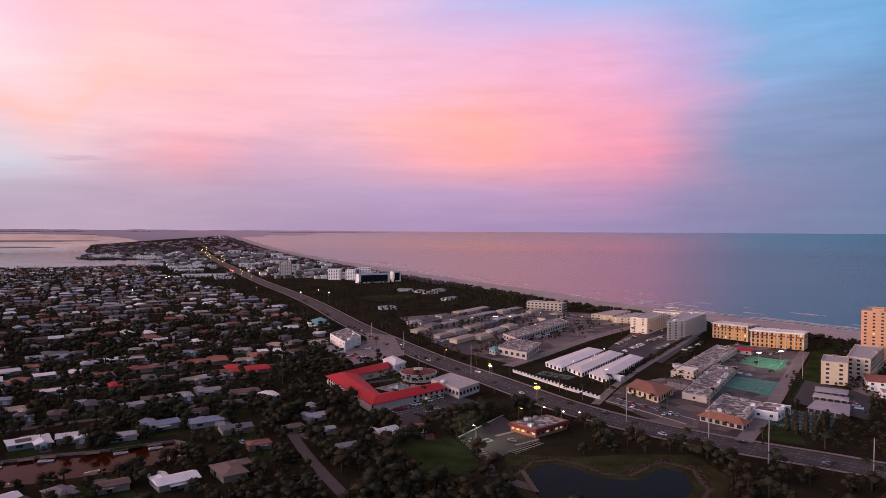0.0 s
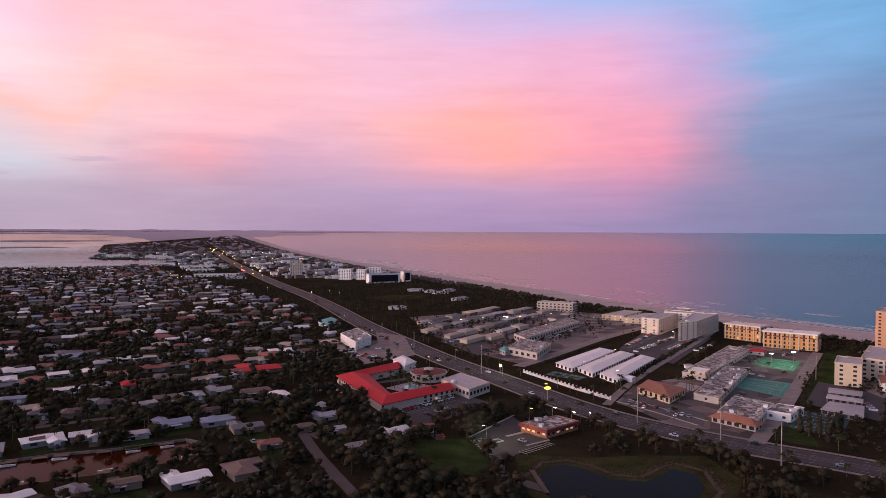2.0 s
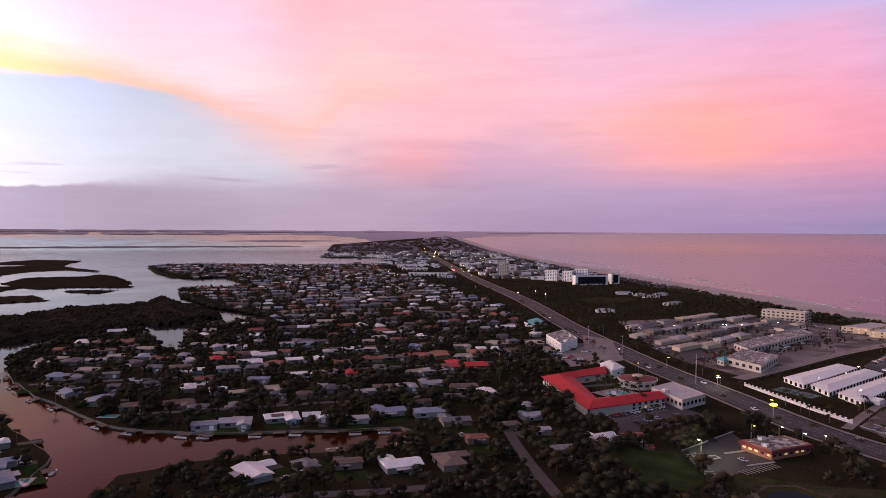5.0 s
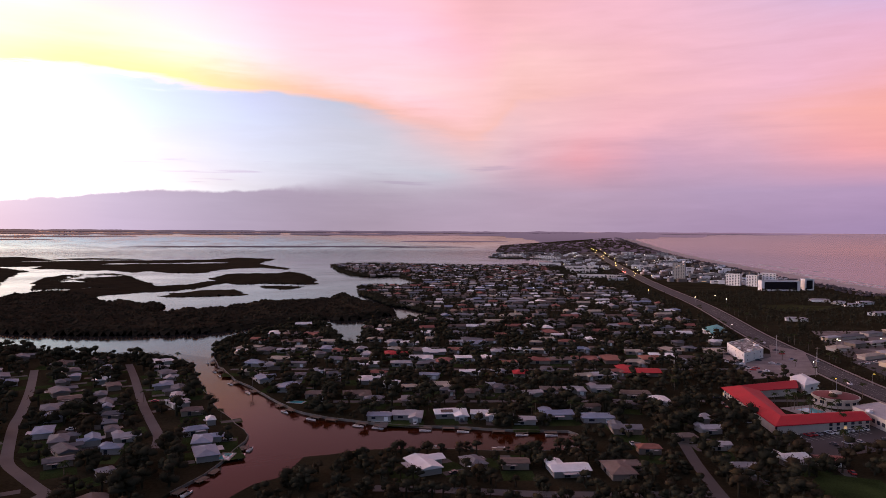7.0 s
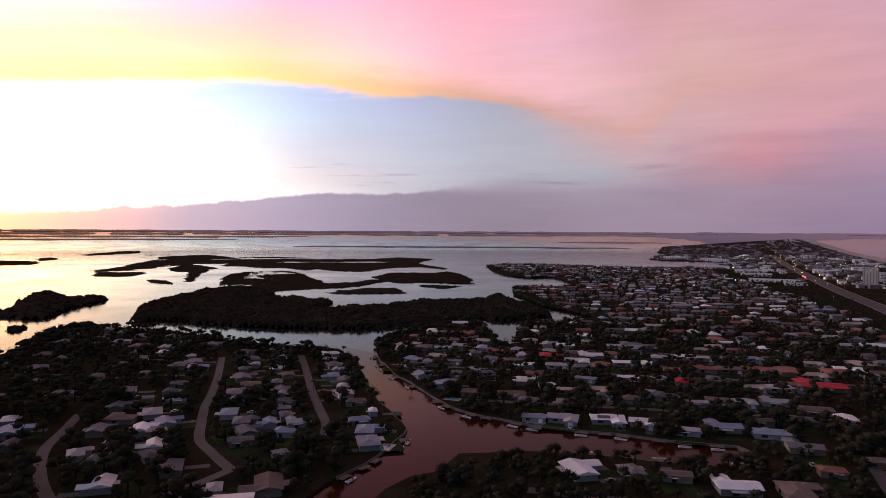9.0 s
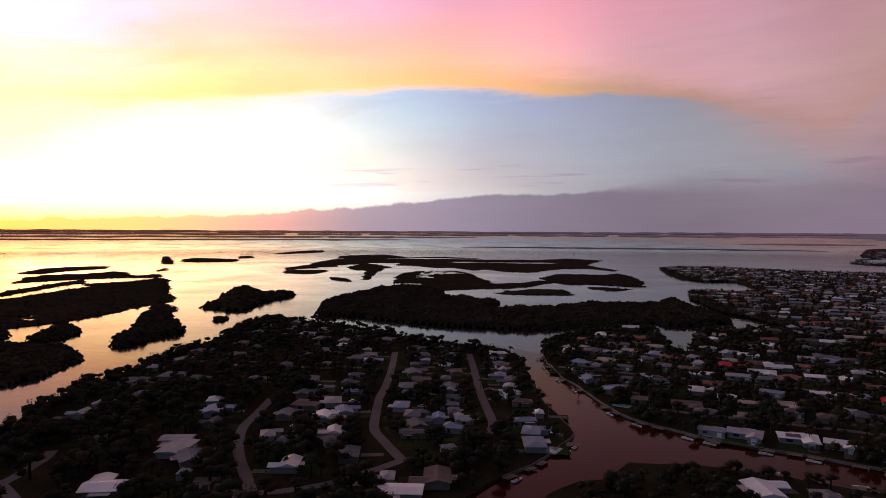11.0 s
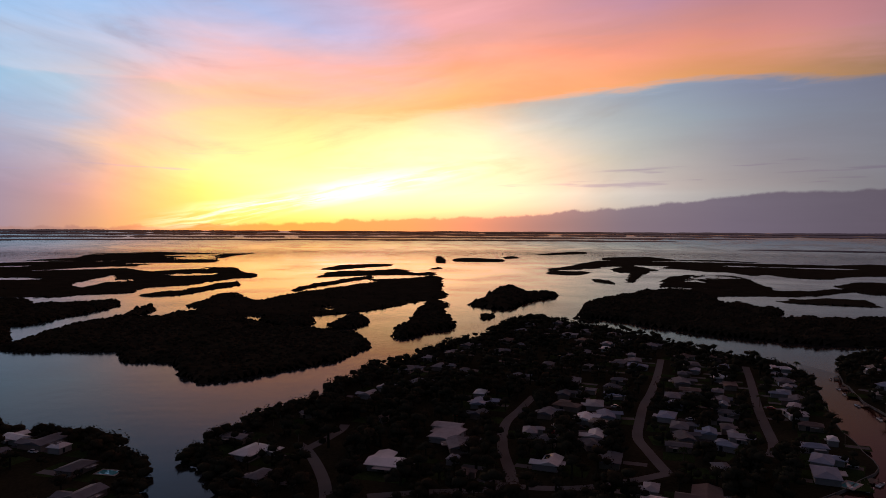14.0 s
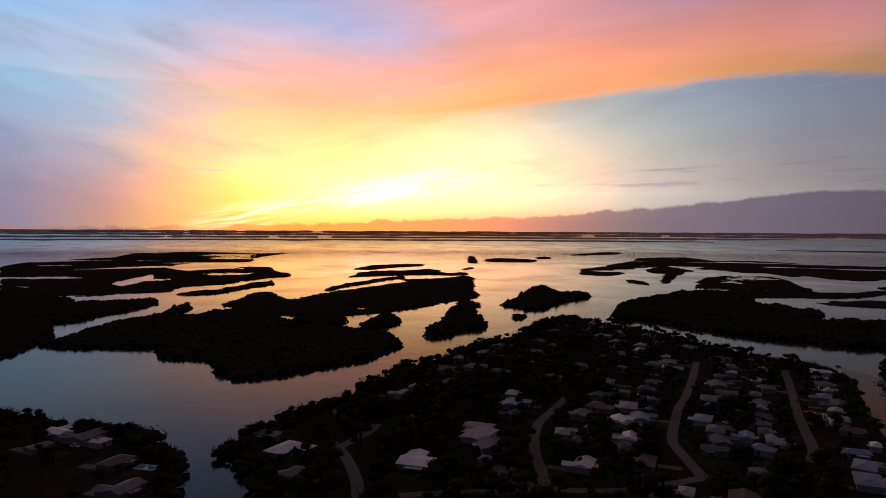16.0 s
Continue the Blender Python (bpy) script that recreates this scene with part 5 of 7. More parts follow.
for apartment in [o for o in scene.objects if o.name.startswith("orange_apartments")]:
    w = [c for c in apartment.children if c.name.startswith("wall")][0]
    q = sorted({(round(v.co.x, 3), round(v.co.y, 3)) for v in w.data.vertices}, key=lambda p: math.atan2(p[1], p[0]))
    part("roof_slab", poly(bmesh.new(), grown(ccw(q), 1.3), 13.3, 14.4), M["plaster"], apartment, "white overhanging roof slab")
    for (x0, y0), (x1, y1) in zip(q, q[1:] + q[:1]):
        d = math.hypot(x1 - x0, y1 - y0)
        for i in range(int(d / 6.8) + 1):
            f = min(1.0, (i + 0.05) * 6.8 / d)
            part("pier", boxed(-0.5, -0.9, 0, 0.5, 0.9, 13.3), M["yellow"], apartment, at=pose(x0 + (x1 - x0) * f, y0 + (y1 - y0) * f, 0, 0, 0, math.degrees(math.atan2(y1 - y0, x1 - x0))))
        for s_ in range(1, 4):
            part("balcony", boxed(-d / 2, -0.85, -0.1, d / 2, 0.85, 0.75), M["maroon"] if s_ == 3 else M["ochre"], apartment, at=pose((x0 + x1) / 2, (y0 + y1) / 2, s_ * 3.35, 0, 0, math.degrees(math.atan2(y1 - y0, x1 - x0))))
block("beige_apartments", [(107, 863), (148, 840), (156, 855), (115, 878)], 10.0, "stucco", "lgrey", "beige three-storey apartment building by the dunes", "apartment building", 3, 5.0, (2.6, 1.6), balcony=True)
block("tower", [(323, 523), (341, 510), (362, 538), (345, 551)], 39.0, "peach", "lgrey", "peach high-rise apartment tower by the sea", "tower", 15, 4.4, (1.7, 1.3), balcony=True, lit=0.05, extras=2)
block("tower_wing", [(341, 510), (375, 488), (390, 512), (358, 534)], 37.0, "peach", "lgrey", "peach wing of a high-rise apartment tower", "tower", 15, 6.5, (3.0, 1.3), lit=0.03)
block("stair_tower", [(329, 519), (335, 514.6), (341, 523), (335, 527)], 41.0, "peach", "rust", "peach stair and lift tower with a red top", "tower", 12, 3.0, (1.2, 1.2))
block("yellow_condominium", [(249, 445), (262, 437), (276, 460), (264, 469)], 14.5, "yellow", "lgrey", "yellow five-storey condominium with a grey flat roof", "apartment building", 5, 6.0, (2.0, 1.4), lit=0.05, extras=2)
block("yellow_condominium", [(276, 462), (286, 452), (326, 500), (312, 512)], 14.5, "yellow", "lgrey", "long yellow condominium wing with a grey flat roof", "apartment building", 5, 4.2, (2.0, 1.4), lit=0.05, extras=2)
for pts in ([(228, 413), (242, 404), (249, 415), (235, 425)], [(219, 399), (233, 388), (238, 396), (225, 408)], [(202, 373), (215, 357), (229, 380), (216, 390)]):
    block("carport_row", pts, 2.7, "wall_b", "lgrey", "low row of garages with a pale flat roof", "garages", 1, 3.2, (2.4, 2.0), group="garage rows", pitched=0.9)
block("villa", [(268, 426), (286, 416), (297, 438), (280, 449)], 6.0, "plaster", "rust", "pale two-storey villa with arched windows and a tiled roof", "villa", 2, 4.0, pitched=2.0)
block("villa", [(262, 402), (284, 392), (289, 404), (268, 415)], 4.0, "plaster", "tan", "low pale pink-walled villa", "villa", 1, 4.0)
rest = block("restaurant", [(34, 335), (45, 323), (63, 339), (54, 349)], 4.2, "orange", "roof_deck", "small restaurant with a maroon mansard and lit orange front", "restaurant", 1, 3.0, (1.8, 1.5), lit=0.3, extras=5)
b = poly(bmesh.new(), grown(ccw([(x - 49, y - 336.5) for x, y in [(34, 335), (45, 323), (63, 339), (54, 349)]]), 0.8), 2.7, 4.16)
part("mansard", b, M["maroon"], rest, "maroon mansard roof", at=pose(0, 0, 0))
block("terracotta_restaurant", [(114, 416), (125, 391), (141, 413), (126, 436)], 4.2, "yellow", "orange", "yellow building with a terracotta hipped roof and arches", "restaurant", 1, 4.0, (2.0, 2.4), pitched=2.4, over=1.0)
block("motel_row", [(143, 403), (153, 391), (210, 481), (195, 486)], 3.6, "stucco", "roof_deck", "long cream motel wing with a weathered flat roof", "motel", 1, 8.0, extras=26)
block("motel_row", [(157, 465), (168, 452), (242, 556), (233, 575)], 3.6, "stucco", "roof_deck", "long cream motel wing with a weathered flat roof", "motel", 1, 8.0, extras=22)
block("motel_row", [(160, 462), (168, 453), (176, 464), (167, 473)], 5.6, "yellow", "white", "raised yellow block of a motel wing", "motel", 2, 4.5)
front = block("shop_row", [(140, 359), (163, 393), (178, 377), (154, 343)], 4.4, "stucco", "roof_deck", "low shop building with a cluttered weathered roof and terracotta front", "shop", 1, 4.5, (2.6, 2.0), extras=22)
block("tiled_porch", [(135.5, 355), (150.5, 337.5), (156.5, 343.5), (141.5, 361)], 3.0, "stucco", "orange", "open shop porch under a terracotta hipped roof", "porch", 1, 3.4, (2.4, 2.0), pitched=2.3, over=1.2)
block("shop", [(166, 362), (180, 376), (190, 368), (176, 354)], 4.6, "plaster", "roof_deck", "small white shop with a pale flat roof", "shop", 1, 4.0, extras=3)
block("supermarket", [(45, 546), (65, 522), (82, 567), (60, 594)], 5.5, "stucco", "roof_deck", "large beige flat-roofed store", "store", 1, 6.0, (3.0, 2.2), extras=4)
block("long_store", [(56, 622), (64, 597), (132, 710), (126, 740)], 5.2, "stucco", "roof_deck", "long low store with a pale grey roof", "store", 1, 6.0, (3.0, 2.2), extras=5)
block("kiosk", [(38, 548), (42, 541), (47, 549), (43, 556)], 4.0, "stucco", "teal", "small kiosk with a teal pyramid roof", "kiosk", 1, 3.0, pitched=2.2)
rnd = random.Random(17)
U, V = Vector((0.53, 0.85)), Vector((-0.6, 0.8))
for i in range(34):                       # low inns and shops behind the highway
    a, c = (i % 9), (i // 9)
    p = Vector((20, 610)) + U * (a * 31 + rnd.uniform(-5, 5)) + V * (c * 37 + rnd.uniform(-5, 5))
    if dist_line([p.x], [p.y], HIGHWAY)[0] < 34 or dist_line([p.x], [p.y], COAST)[0] < 180 or (p.x > 40 and p.y < 745 and p.x > 20 + (p.y - 560) * 0.42):
        continue
    L, W = rnd.uniform(9, 17), rnd.uniform(4.5, 7.5)
    q = [(p.x + U.x * sx * L + V.x * sy * W, p.y + U.y * sx * L + V.y * sy * W) for sx, sy in ((-1, -1), (1, -1), (1, 1), (-1, 1))]
    block("inn", q, rnd.choice((2.8, 3.0, 3.4)), rnd.choice(("stucco", "wall_b", "yellow")), rnd.choice(("lgrey", "lgrey", "tan", "grey")), "low beach inn building with a pale roof", "inn", 1, 5.0, lit=0.03, pitched=1.2, group="beach inns", edges=())
for pts in ([(168, 768), (190, 758), (222, 800), (204, 812)], [(186, 742), (205, 734), (238, 776), (222, 786)]):
    block("inn", pts, 5.8, "yellow", "lgrey", "yellow lit two-storey beach inn", "inn", 2, 5.0, lit=0.3, group="beach inns")

# farther town: high blocks near the beach
block("white_hotel", [(-232, 1373), (-206, 1366), (-205, 1381), (-232, 1388)], 21, "plaster", "lgrey", "white beach hotel slab with balconies", "hotel", 7, 5, (2.4, 1.6), group="far hotels", edges=(0, 3))
block("white_hotel", [(-197, 1373), (-177, 1364), (-175, 1378), (-195, 1386)], 20, "plaster", "lgrey", "white beach hotel slab with balconies", "hotel", 7, 5, (2.4, 1.6), group="far hotels", edges=(0, 3))
block("white_hotel", [(-171, 1383), (-147, 1382), (-149, 1396), (-173, 1397)], 24, "plaster", "lgrey", "white beach hotel slab with balconies", "hotel", 7, 5, (2.4, 1.6), group="far hotels", edges=(0, 3))
block("dark_glass_hotel", [(-158, 1277), (-102, 1311), (-110, 1326), (-166, 1292)], 17, "plaster", "lgrey", "hotel with a dark glass front between white end walls", "hotel", 1, 54, (56, 13), group="far hotels", edges=(0, 2))
block("dark_glass_hotel", [(-96, 1327), (-83, 1341), (-90, 1355), (-104, 1341)], 19, "plaster", "lgrey", "hotel with a dark glass front between white end walls", "hotel", 1, 15, (13, 15), group="far hotels", edges=(0, 2))
block("pink_tower", [(-355, 1476), (-329, 1472), (-332, 1493), (-358, 1497)], 34, "wall_a", "lgrey", "pinkish mid-rise tower among low houses", "tower", 11, 4.5, (2.0, 1.6), lit=0.05)
for i, (x, y, w, d, h) in enumerate([(xx, yy, ww * 0.8, dd, hh * 0.62) for xx, yy, ww, dd, hh in [(-284, 1431, 26, 12, 10), (-255, 1401, 22, 10, 9), (-314, 1563, 60, 14, 12), (-292, 1622, 50, 14, 13), (-376, 1719, 24, 18, 22), (-343, 1751, 20, 16, 24), (-409, 1720, 50, 16, 10), (-531, 1861, 60, 18, 12), (-575, 2008, 44, 18, 16), (-632, 2133, 40, 16, 18), (-483, 1976, 40, 18, 20), (-546, 2222, 60, 18, 14), (-659, 2416, 50, 18, 22), (-632, 2580, 44, 18, 20), (-807, 2593, 60, 20, 14), (-721, 2823, 50, 18, 26), (-923, 3013, 60, 20, 16)]]):
    q = [(x + sx * w / 2 - sy * d * 0.2, y + sy * d / 2 + sx * w * 0.2) for sx, sy in ((-1, -1), (1, -1), (1, 1), (-1, 1))]
    block("far_apartment_block", q, h, ("wall_a", "plaster", "wall_a")[i % 3], ("lgrey", "white")[i % 2], "far pale apartment block near the beach", "apartment building", max(2, int(h / 3.2)), 15, (9.0, 1.3), group="far blocks", edges=(0, 3), lit=0.03)
for x, y, w in [(-1200, 2411, 90), (-1038, 2340, 60), (-970, 2273, 50)]:
    block("waterside_apartments", [(x - w / 2, y), (x + w / 2, y + 4), (x + w / 2, y + 18), (x - w / 2, y + 14)], 9, "plaster", "lgrey", "long pale apartment block on the water", "apartment building", 3, 6, (3.0, 1.8), group="waterside blocks", edges=(0,))
for x, y, w, h in [(-497, 1427, 90, 6), (-440, 1375, 34, 5), (-591, 1586, 60, 7), (-650, 1711, 70, 8), (-794, 1847, 60, 8)]:
    block("flat_roofed_school", [(x - w / 2, y - 12), (x + w / 2, y + 8), (x + w / 2 - 8, y + 24), (x - w / 2 - 8, y + 4)], h, "plaster", "lgrey", "long pale flat-roofed building among houses", "building", 1, 9, (3.0, 1.8), group="far low blocks", edges=(0,))

# ---- yards, car parks and courts ----
YARDS = [
    ("forecourt", "yard", [(56, 500), (130, 615), (228, 765), (196, 812), (120, 868), (60, 850), (-50, 780), (-22, 650), (22, 545)], "worn grey-brown paved ground between inns"),
    ("lawn", "lawn", [(154, 326), (186, 372), (222, 425), (308, 565), (348, 594), (294, 520), (249, 445), (242, 438), (208, 399), (186, 366), (170, 314)], "mown green strip of grass beside a narrow lane"),
    ("forecourt", "yard", [(112, 350), (141, 322), (186, 386), (300, 562), (262, 604), (236, 578), (165, 470), (118, 440), (96, 396)], "worn grey-brown paved ground round motels"),
    ("car_park", "asphalt", [(-40, 362), (-18, 338), (24, 388), (4, 414)], "dark asphalt car park along a motel"),
    ("car_park", "asphalt", [(8, 323), (32, 362), (46, 322), (19, 287)], "lit asphalt car park of a restaurant"),
    ("car_park", "asphalt", [(205, 396), (244, 455), (264, 415), (226, 358)], "asphalt yard round garage rows"),
    ("car_park", "asphalt", [(140, 575), (222, 740), (243, 640), (166, 512)], "asphalt car park of a condominium"),
    ("car_park", "street", [(-66, 516), (-112, 600), (-66, 612), (-34, 545)], "pale worn car park beside the highway"),
    ("car_park", "street", [(95, 392), (112, 418), (138, 372), (128, 345)], "pale worn forecourt beside the highway"),
    ("car_park", "street", [(154, 402), (170, 390), (222, 472), (210, 482)], "worn parking strip along a motel wing"),
    ("car_park", "asphalt", [(20, 540), (-12, 610), (18, 650), (52, 600)], "asphalt car park of the shops"),
    ("tennis_court", "court_lit", [(225, 514), (248, 542), (269, 526), (243, 487)], "floodlit bright green tennis courts"),
    ("tennis_court", "court", [(180, 437), (201, 467), (224, 448), (199, 410)], "dull green tennis courts with white lines"),
    ("tennis_court", "court_dark", [(64, 470), (84, 452), (92, 462), (72, 482)], "dark green tennis court by the highway"),
    ("tennis_court", "court_dark", [(168, 349), (192, 384), (212, 363), (187, 328)], "dark fenced green court beyond the hedge"),
    ("lawn", "lawn", [(-16, 318), (5, 322), (17, 289), (10, 264), (-8, 268), (-20, 296)], "mown green lawn lit by a car park lamp"),
    ("car_park", "lane", [(-112, 600), (-66, 500), (-30, 540), (-46, 640), (-75, 660), (-66, 596), (-82, 552), (-104, 604)], "pale worn car park round a white office"),
    ("meadow", "rough_grass", [(28, 300), (60, 296), (84, 300), (112, 300), (116, 270), (100, 240), (36, 236), (26, 262)], "rough grass slope round a pond"),
    ("terrace", "concrete", [(140, 434), (150, 424), (160, 438), (150, 449)], "pale pool terrace of a motel"),
    ("field", "rough_grass", [(-128, 1010), (-92, 1052), (-30, 1062), (-56, 985), (-96, 960)], "open grass clearing in the scrub"),
    ("field", "lawn", [(-130, 560), (-116, 585), (-98, 560), (-112, 535)], "mown grass field"),
]
for i, (name, mat, pts, label) in enumerate(YARDS):
    ob = tagged(new(name, mesh_of(name, poly(bmesh.new(), ccw(pts), G - 0.2, G + 0.05 + 0.004 * i), M[mat])), label, name.replace("_", " "), kind="structure")
    if name == "tennis_court":
        q = ccw(pts)
        b = bmesh.new()
        q = [Vector(v) for v in q]
        wide = (q[1] - q[0]).length > (q[2] - q[1]).length
        q = q if wide else q[1:] + q[:1]
        for f0, f1 in ((0.06, 0.44), (0.56, 0.94)):      # two courts side by side, each with side, base and service lines
            for f in (f0, f0 + 0.05, (f0 + f1) / 2, f1 - 0.05, f1):
                e0, e1 = q[0].lerp(q[1], f), q[3].lerp(q[2], f)
                k = 0.27 if f == (f0 + f1) / 2 else 0.1
                ribbon(b, [tuple(e0.lerp(e1, k)), tuple(e0.lerp(e1, 1 - k))], 0.09, -0.09, G, G + 0.11 + 0.004 * i)
            for k in (0.1, 0.27, 0.73, 0.9):
                e0, e1 = q[0].lerp(q[3], k), q[1].lerp(q[2], k)
                ribbon(b, [tuple(e0.lerp(e1, f0)), tuple(e0.lerp(e1, f1))], 0.09, -0.09, G, G + 0.112 + 0.004 * i)
        tagged(new("trim_court_lines", mesh_of("court_lines", b, M["paint"])), "white painted court lines", "lines", kind="structure")
for name, pts, w in (("street", [(143, 320), (186, 383), (246, 477), (302, 565)], 4.0), ("street", [(48, 498), (81, 545), (135, 627), (193, 702), (236, 760)], 5.0), ("street", [(88, 388), (114, 440), (160, 518), (252, 665)], 2.5), ("street", [(19, 287), (24, 270), (60, 240)], 3.0), ("street", [(264, 405), (268, 440), (300, 480), (330, 505)], 5.0), ("street", [(-160, 205), (-131, 221), (-101, 236), (-70, 256), (-46, 272)], 3.0)):
    b = bmesh.new()
    ribbon(b, curve(pts, 4), w, -w, G - 0.2, G + 0.12 + 0.001 * w)
    tagged(new(name, mesh_of(name, b, M["lane"] if pts[0][0] > 40 else M["street"])), "pale narrow access street", "street", kind="structure")
pond = bmesh.new()
poly(pond, wander([(33, 270), (40, 284), (48, 287), (56, 281), (64, 270), (76, 268), (86, 276), (93, 283), (100, 276), (98, 262), (88, 245), (60, 235), (38, 245)], 4, 0.8, closed=True), G - 0.3, G + 0.17)
tagged(new("water_pond", mesh_of("water_pond", pond, M["pond"])), "dark still pond with a reedy bank", "pond", kind="structure")
bank = bmesh.new()
ribbon(bank, wander([(28, 272), (38, 290), (50, 293), (60, 285), (66, 276), (76, 274), (84, 281), (94, 290), (105, 281), (103, 258), (92, 240)], 4, 0.8), 0.5, -1.2, G - 0.2, G + 0.2)
tagged(new("pond_bank", mesh_of("pond_bank", bank, M["reed"])), "dry reddish-brown bank round the pond", "bank", kind="structure")
kerbs = bmesh.new()
for pts, w in (([(8, 324), (33, 364)], 0.35), ([(14, 316), (22, 322), (24, 319), (16, 312)], 0.5), ([(26, 326), (35, 333)], 0.8), ([(46, 321), (34, 312)], 0.5), ([(96, 396), (112, 372), (126, 348)], 0.4), ([(104, 402), (120, 378), (134, 356)], 0.4)):
    ribbon(kerbs, pts, w, -w, G - 0.1, G + 0.3)
tagged(new("trim_kerbs", mesh_of("kerbs", kerbs, M["concrete"])), "pale concrete kerbs round car park islands", "kerbs", kind="structure")
stalls = bmesh.new()
for (x0, y0), (x1, y1), n in (((18, 290), (9, 319), 10), ((30, 304), (44, 318), 9), ((-34, 358), (-2, 398), 15), ((150, 585), (205, 675), 20), ((176, 575), (228, 655), 20)):
    d = math.hypot(x1 - x0, y1 - y0)
    for i in range(n + 1):
        x, y = x0 + (x1 - x0) * i / n, y0 + (y1 - y0) * i / n
        ribbon(stalls, [(x, y), (x + (y1 - y0) / d * 5, y - (x1 - x0) / d * 5)], 0.11, -0.11, G, G + 0.16)
tagged(new("trim_stall_lines", mesh_of("stall_lines", stalls, M["paint"])), "white painted parking stall lines", "parking lines", kind="structure")
lines = bmesh.new()                       # lane marks
for (x0, y0), (x1, y1) in zip(HIGHWAY, HIGHWAY[1:]):
    d = math.hypot(x1 - x0, y1 - y0)
    if math.hypot(x0, y0) > 900:
        break
    nx, ny = -(y1 - y0) / d, (x1 - x0) / d
    for off in (-3.6, 3.6, -7.2, 7.2):
        s = 0.0
        while s + 3 < d:
            ribbon(lines, [(x0 + (x1 - x0) * t / d + nx * off, y0 + (y1 - y0) * t / d + ny * off) for t in (s, s + 3)], 0.1, -0.1, G, G + 0.115)
            s += 12
    for off in (-1.6, 1.6):
        ribbon(lines, [(x0 + nx * off, y0 + ny * off), (x1 + nx * off, y1 + ny * off)], 0.08, -0.08, G, G + 0.112)
tagged(new("trim_lane_marks", mesh_of("lane_marks", lines, M["paint"])), "worn white lane marks on the highway", "road marks", kind="structure")
for x, y, w, turn in ((-62, 1120, 26, 20), (-38, 1100, 18, 60), (-20, 1075, 24, 30), (-70, 858, 22, 15), (-6, 1120, 20, 40), (10, 980, 30, 55)):
    c_, s_ = math.cos(math.radians(turn)), math.sin(math.radians(turn))
    block("lodge", [(x + c_ * a * w / 2 - s_ * b_ * 5, y + s_ * a * w / 2 + c_ * b_ * 5) for a, b_ in ((-1, -1), (1, -1), (1, 1), (-1, 1))], 3.4, "plaster", "lgrey", "pale low lodge among coastal scrub", "lodge", 1, 9.0, group="lodges", pitched=1.4, edges=())
# small things between the motels
block("canopy", [(240, 556), (250, 548), (257, 559), (247, 567)], 3.2, "stucco", "red", "small pavilion with a red roof by the courts", "pavilion", 1, 4.0, pitched=1.2)
block("shed", [(112, 452), (118, 447), (122, 453), (116, 458)], 2.6, "plaster", "white", "small white shed beside a lane", "shed", 1, 9.0)
rnd = random.Random(23)
for i in range(26):
    f = rnd.random()
    x, y = 178 + 62 * f + rnd.uniform(-9, 9), 490 + 62 * f + rnd.uniform(-12, 12)
    if any(inside([x], [y], grown(ccw(q), 4.0))[0] for q in BLOCKS) or inside([x], [y], grown(ccw(YARDS[11][2]), 3))[0]:
        continue
    block("hut", [(x - 2.5, y - 2), (x + 2.5, y - 2), (x + 2.5, y + 2), (x - 2.5, y + 2)], 2.5, rnd.choice(("stucco", "plaster", "wall_b")), rnd.choice(("lgrey", "white", "brown", "grey")), "small flat-roofed hut behind a motel", "hut", 1, 9.0, group="motel huts", pitched=0.8)


# ---- haze of the far distance, painted as a glow ----
HAZED_LAND = "-50:6F7DA5 -20:9080A8 0:A886A8 12:A08098 20:927890 35:857088 50:7C6A7C 62:8A7078 72:8C6A62 84:946450 96:986048 104:906458 112:806A74 140:5C6078"
haze = bpy.data.materials.new("far_haze_glow")
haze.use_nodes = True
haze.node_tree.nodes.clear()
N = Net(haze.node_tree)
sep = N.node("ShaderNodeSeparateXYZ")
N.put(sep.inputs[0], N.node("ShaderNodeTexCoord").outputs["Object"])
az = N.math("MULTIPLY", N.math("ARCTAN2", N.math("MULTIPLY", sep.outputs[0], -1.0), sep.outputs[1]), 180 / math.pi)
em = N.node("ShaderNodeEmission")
N.put(em.inputs[0], N.ramp(N.smooth(az, AZ0, AZ1, kind="LINEAR"), az_stops(HAZED_LAND)))
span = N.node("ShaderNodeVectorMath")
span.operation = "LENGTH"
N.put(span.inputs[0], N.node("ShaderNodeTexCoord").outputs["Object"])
# the painted haze glows more strongly with distance
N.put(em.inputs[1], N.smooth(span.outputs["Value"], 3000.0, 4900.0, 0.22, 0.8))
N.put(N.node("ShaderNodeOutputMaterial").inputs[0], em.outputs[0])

# ---- trees ----
POOLS = [(-279, 285, 20), (-237, 199, 120), (-215, 282, 30), (-151, 324, 30), (-292, -92, 70)]
HX = np.array([(h[0], h[1], h[3]) for h in HOUSES])


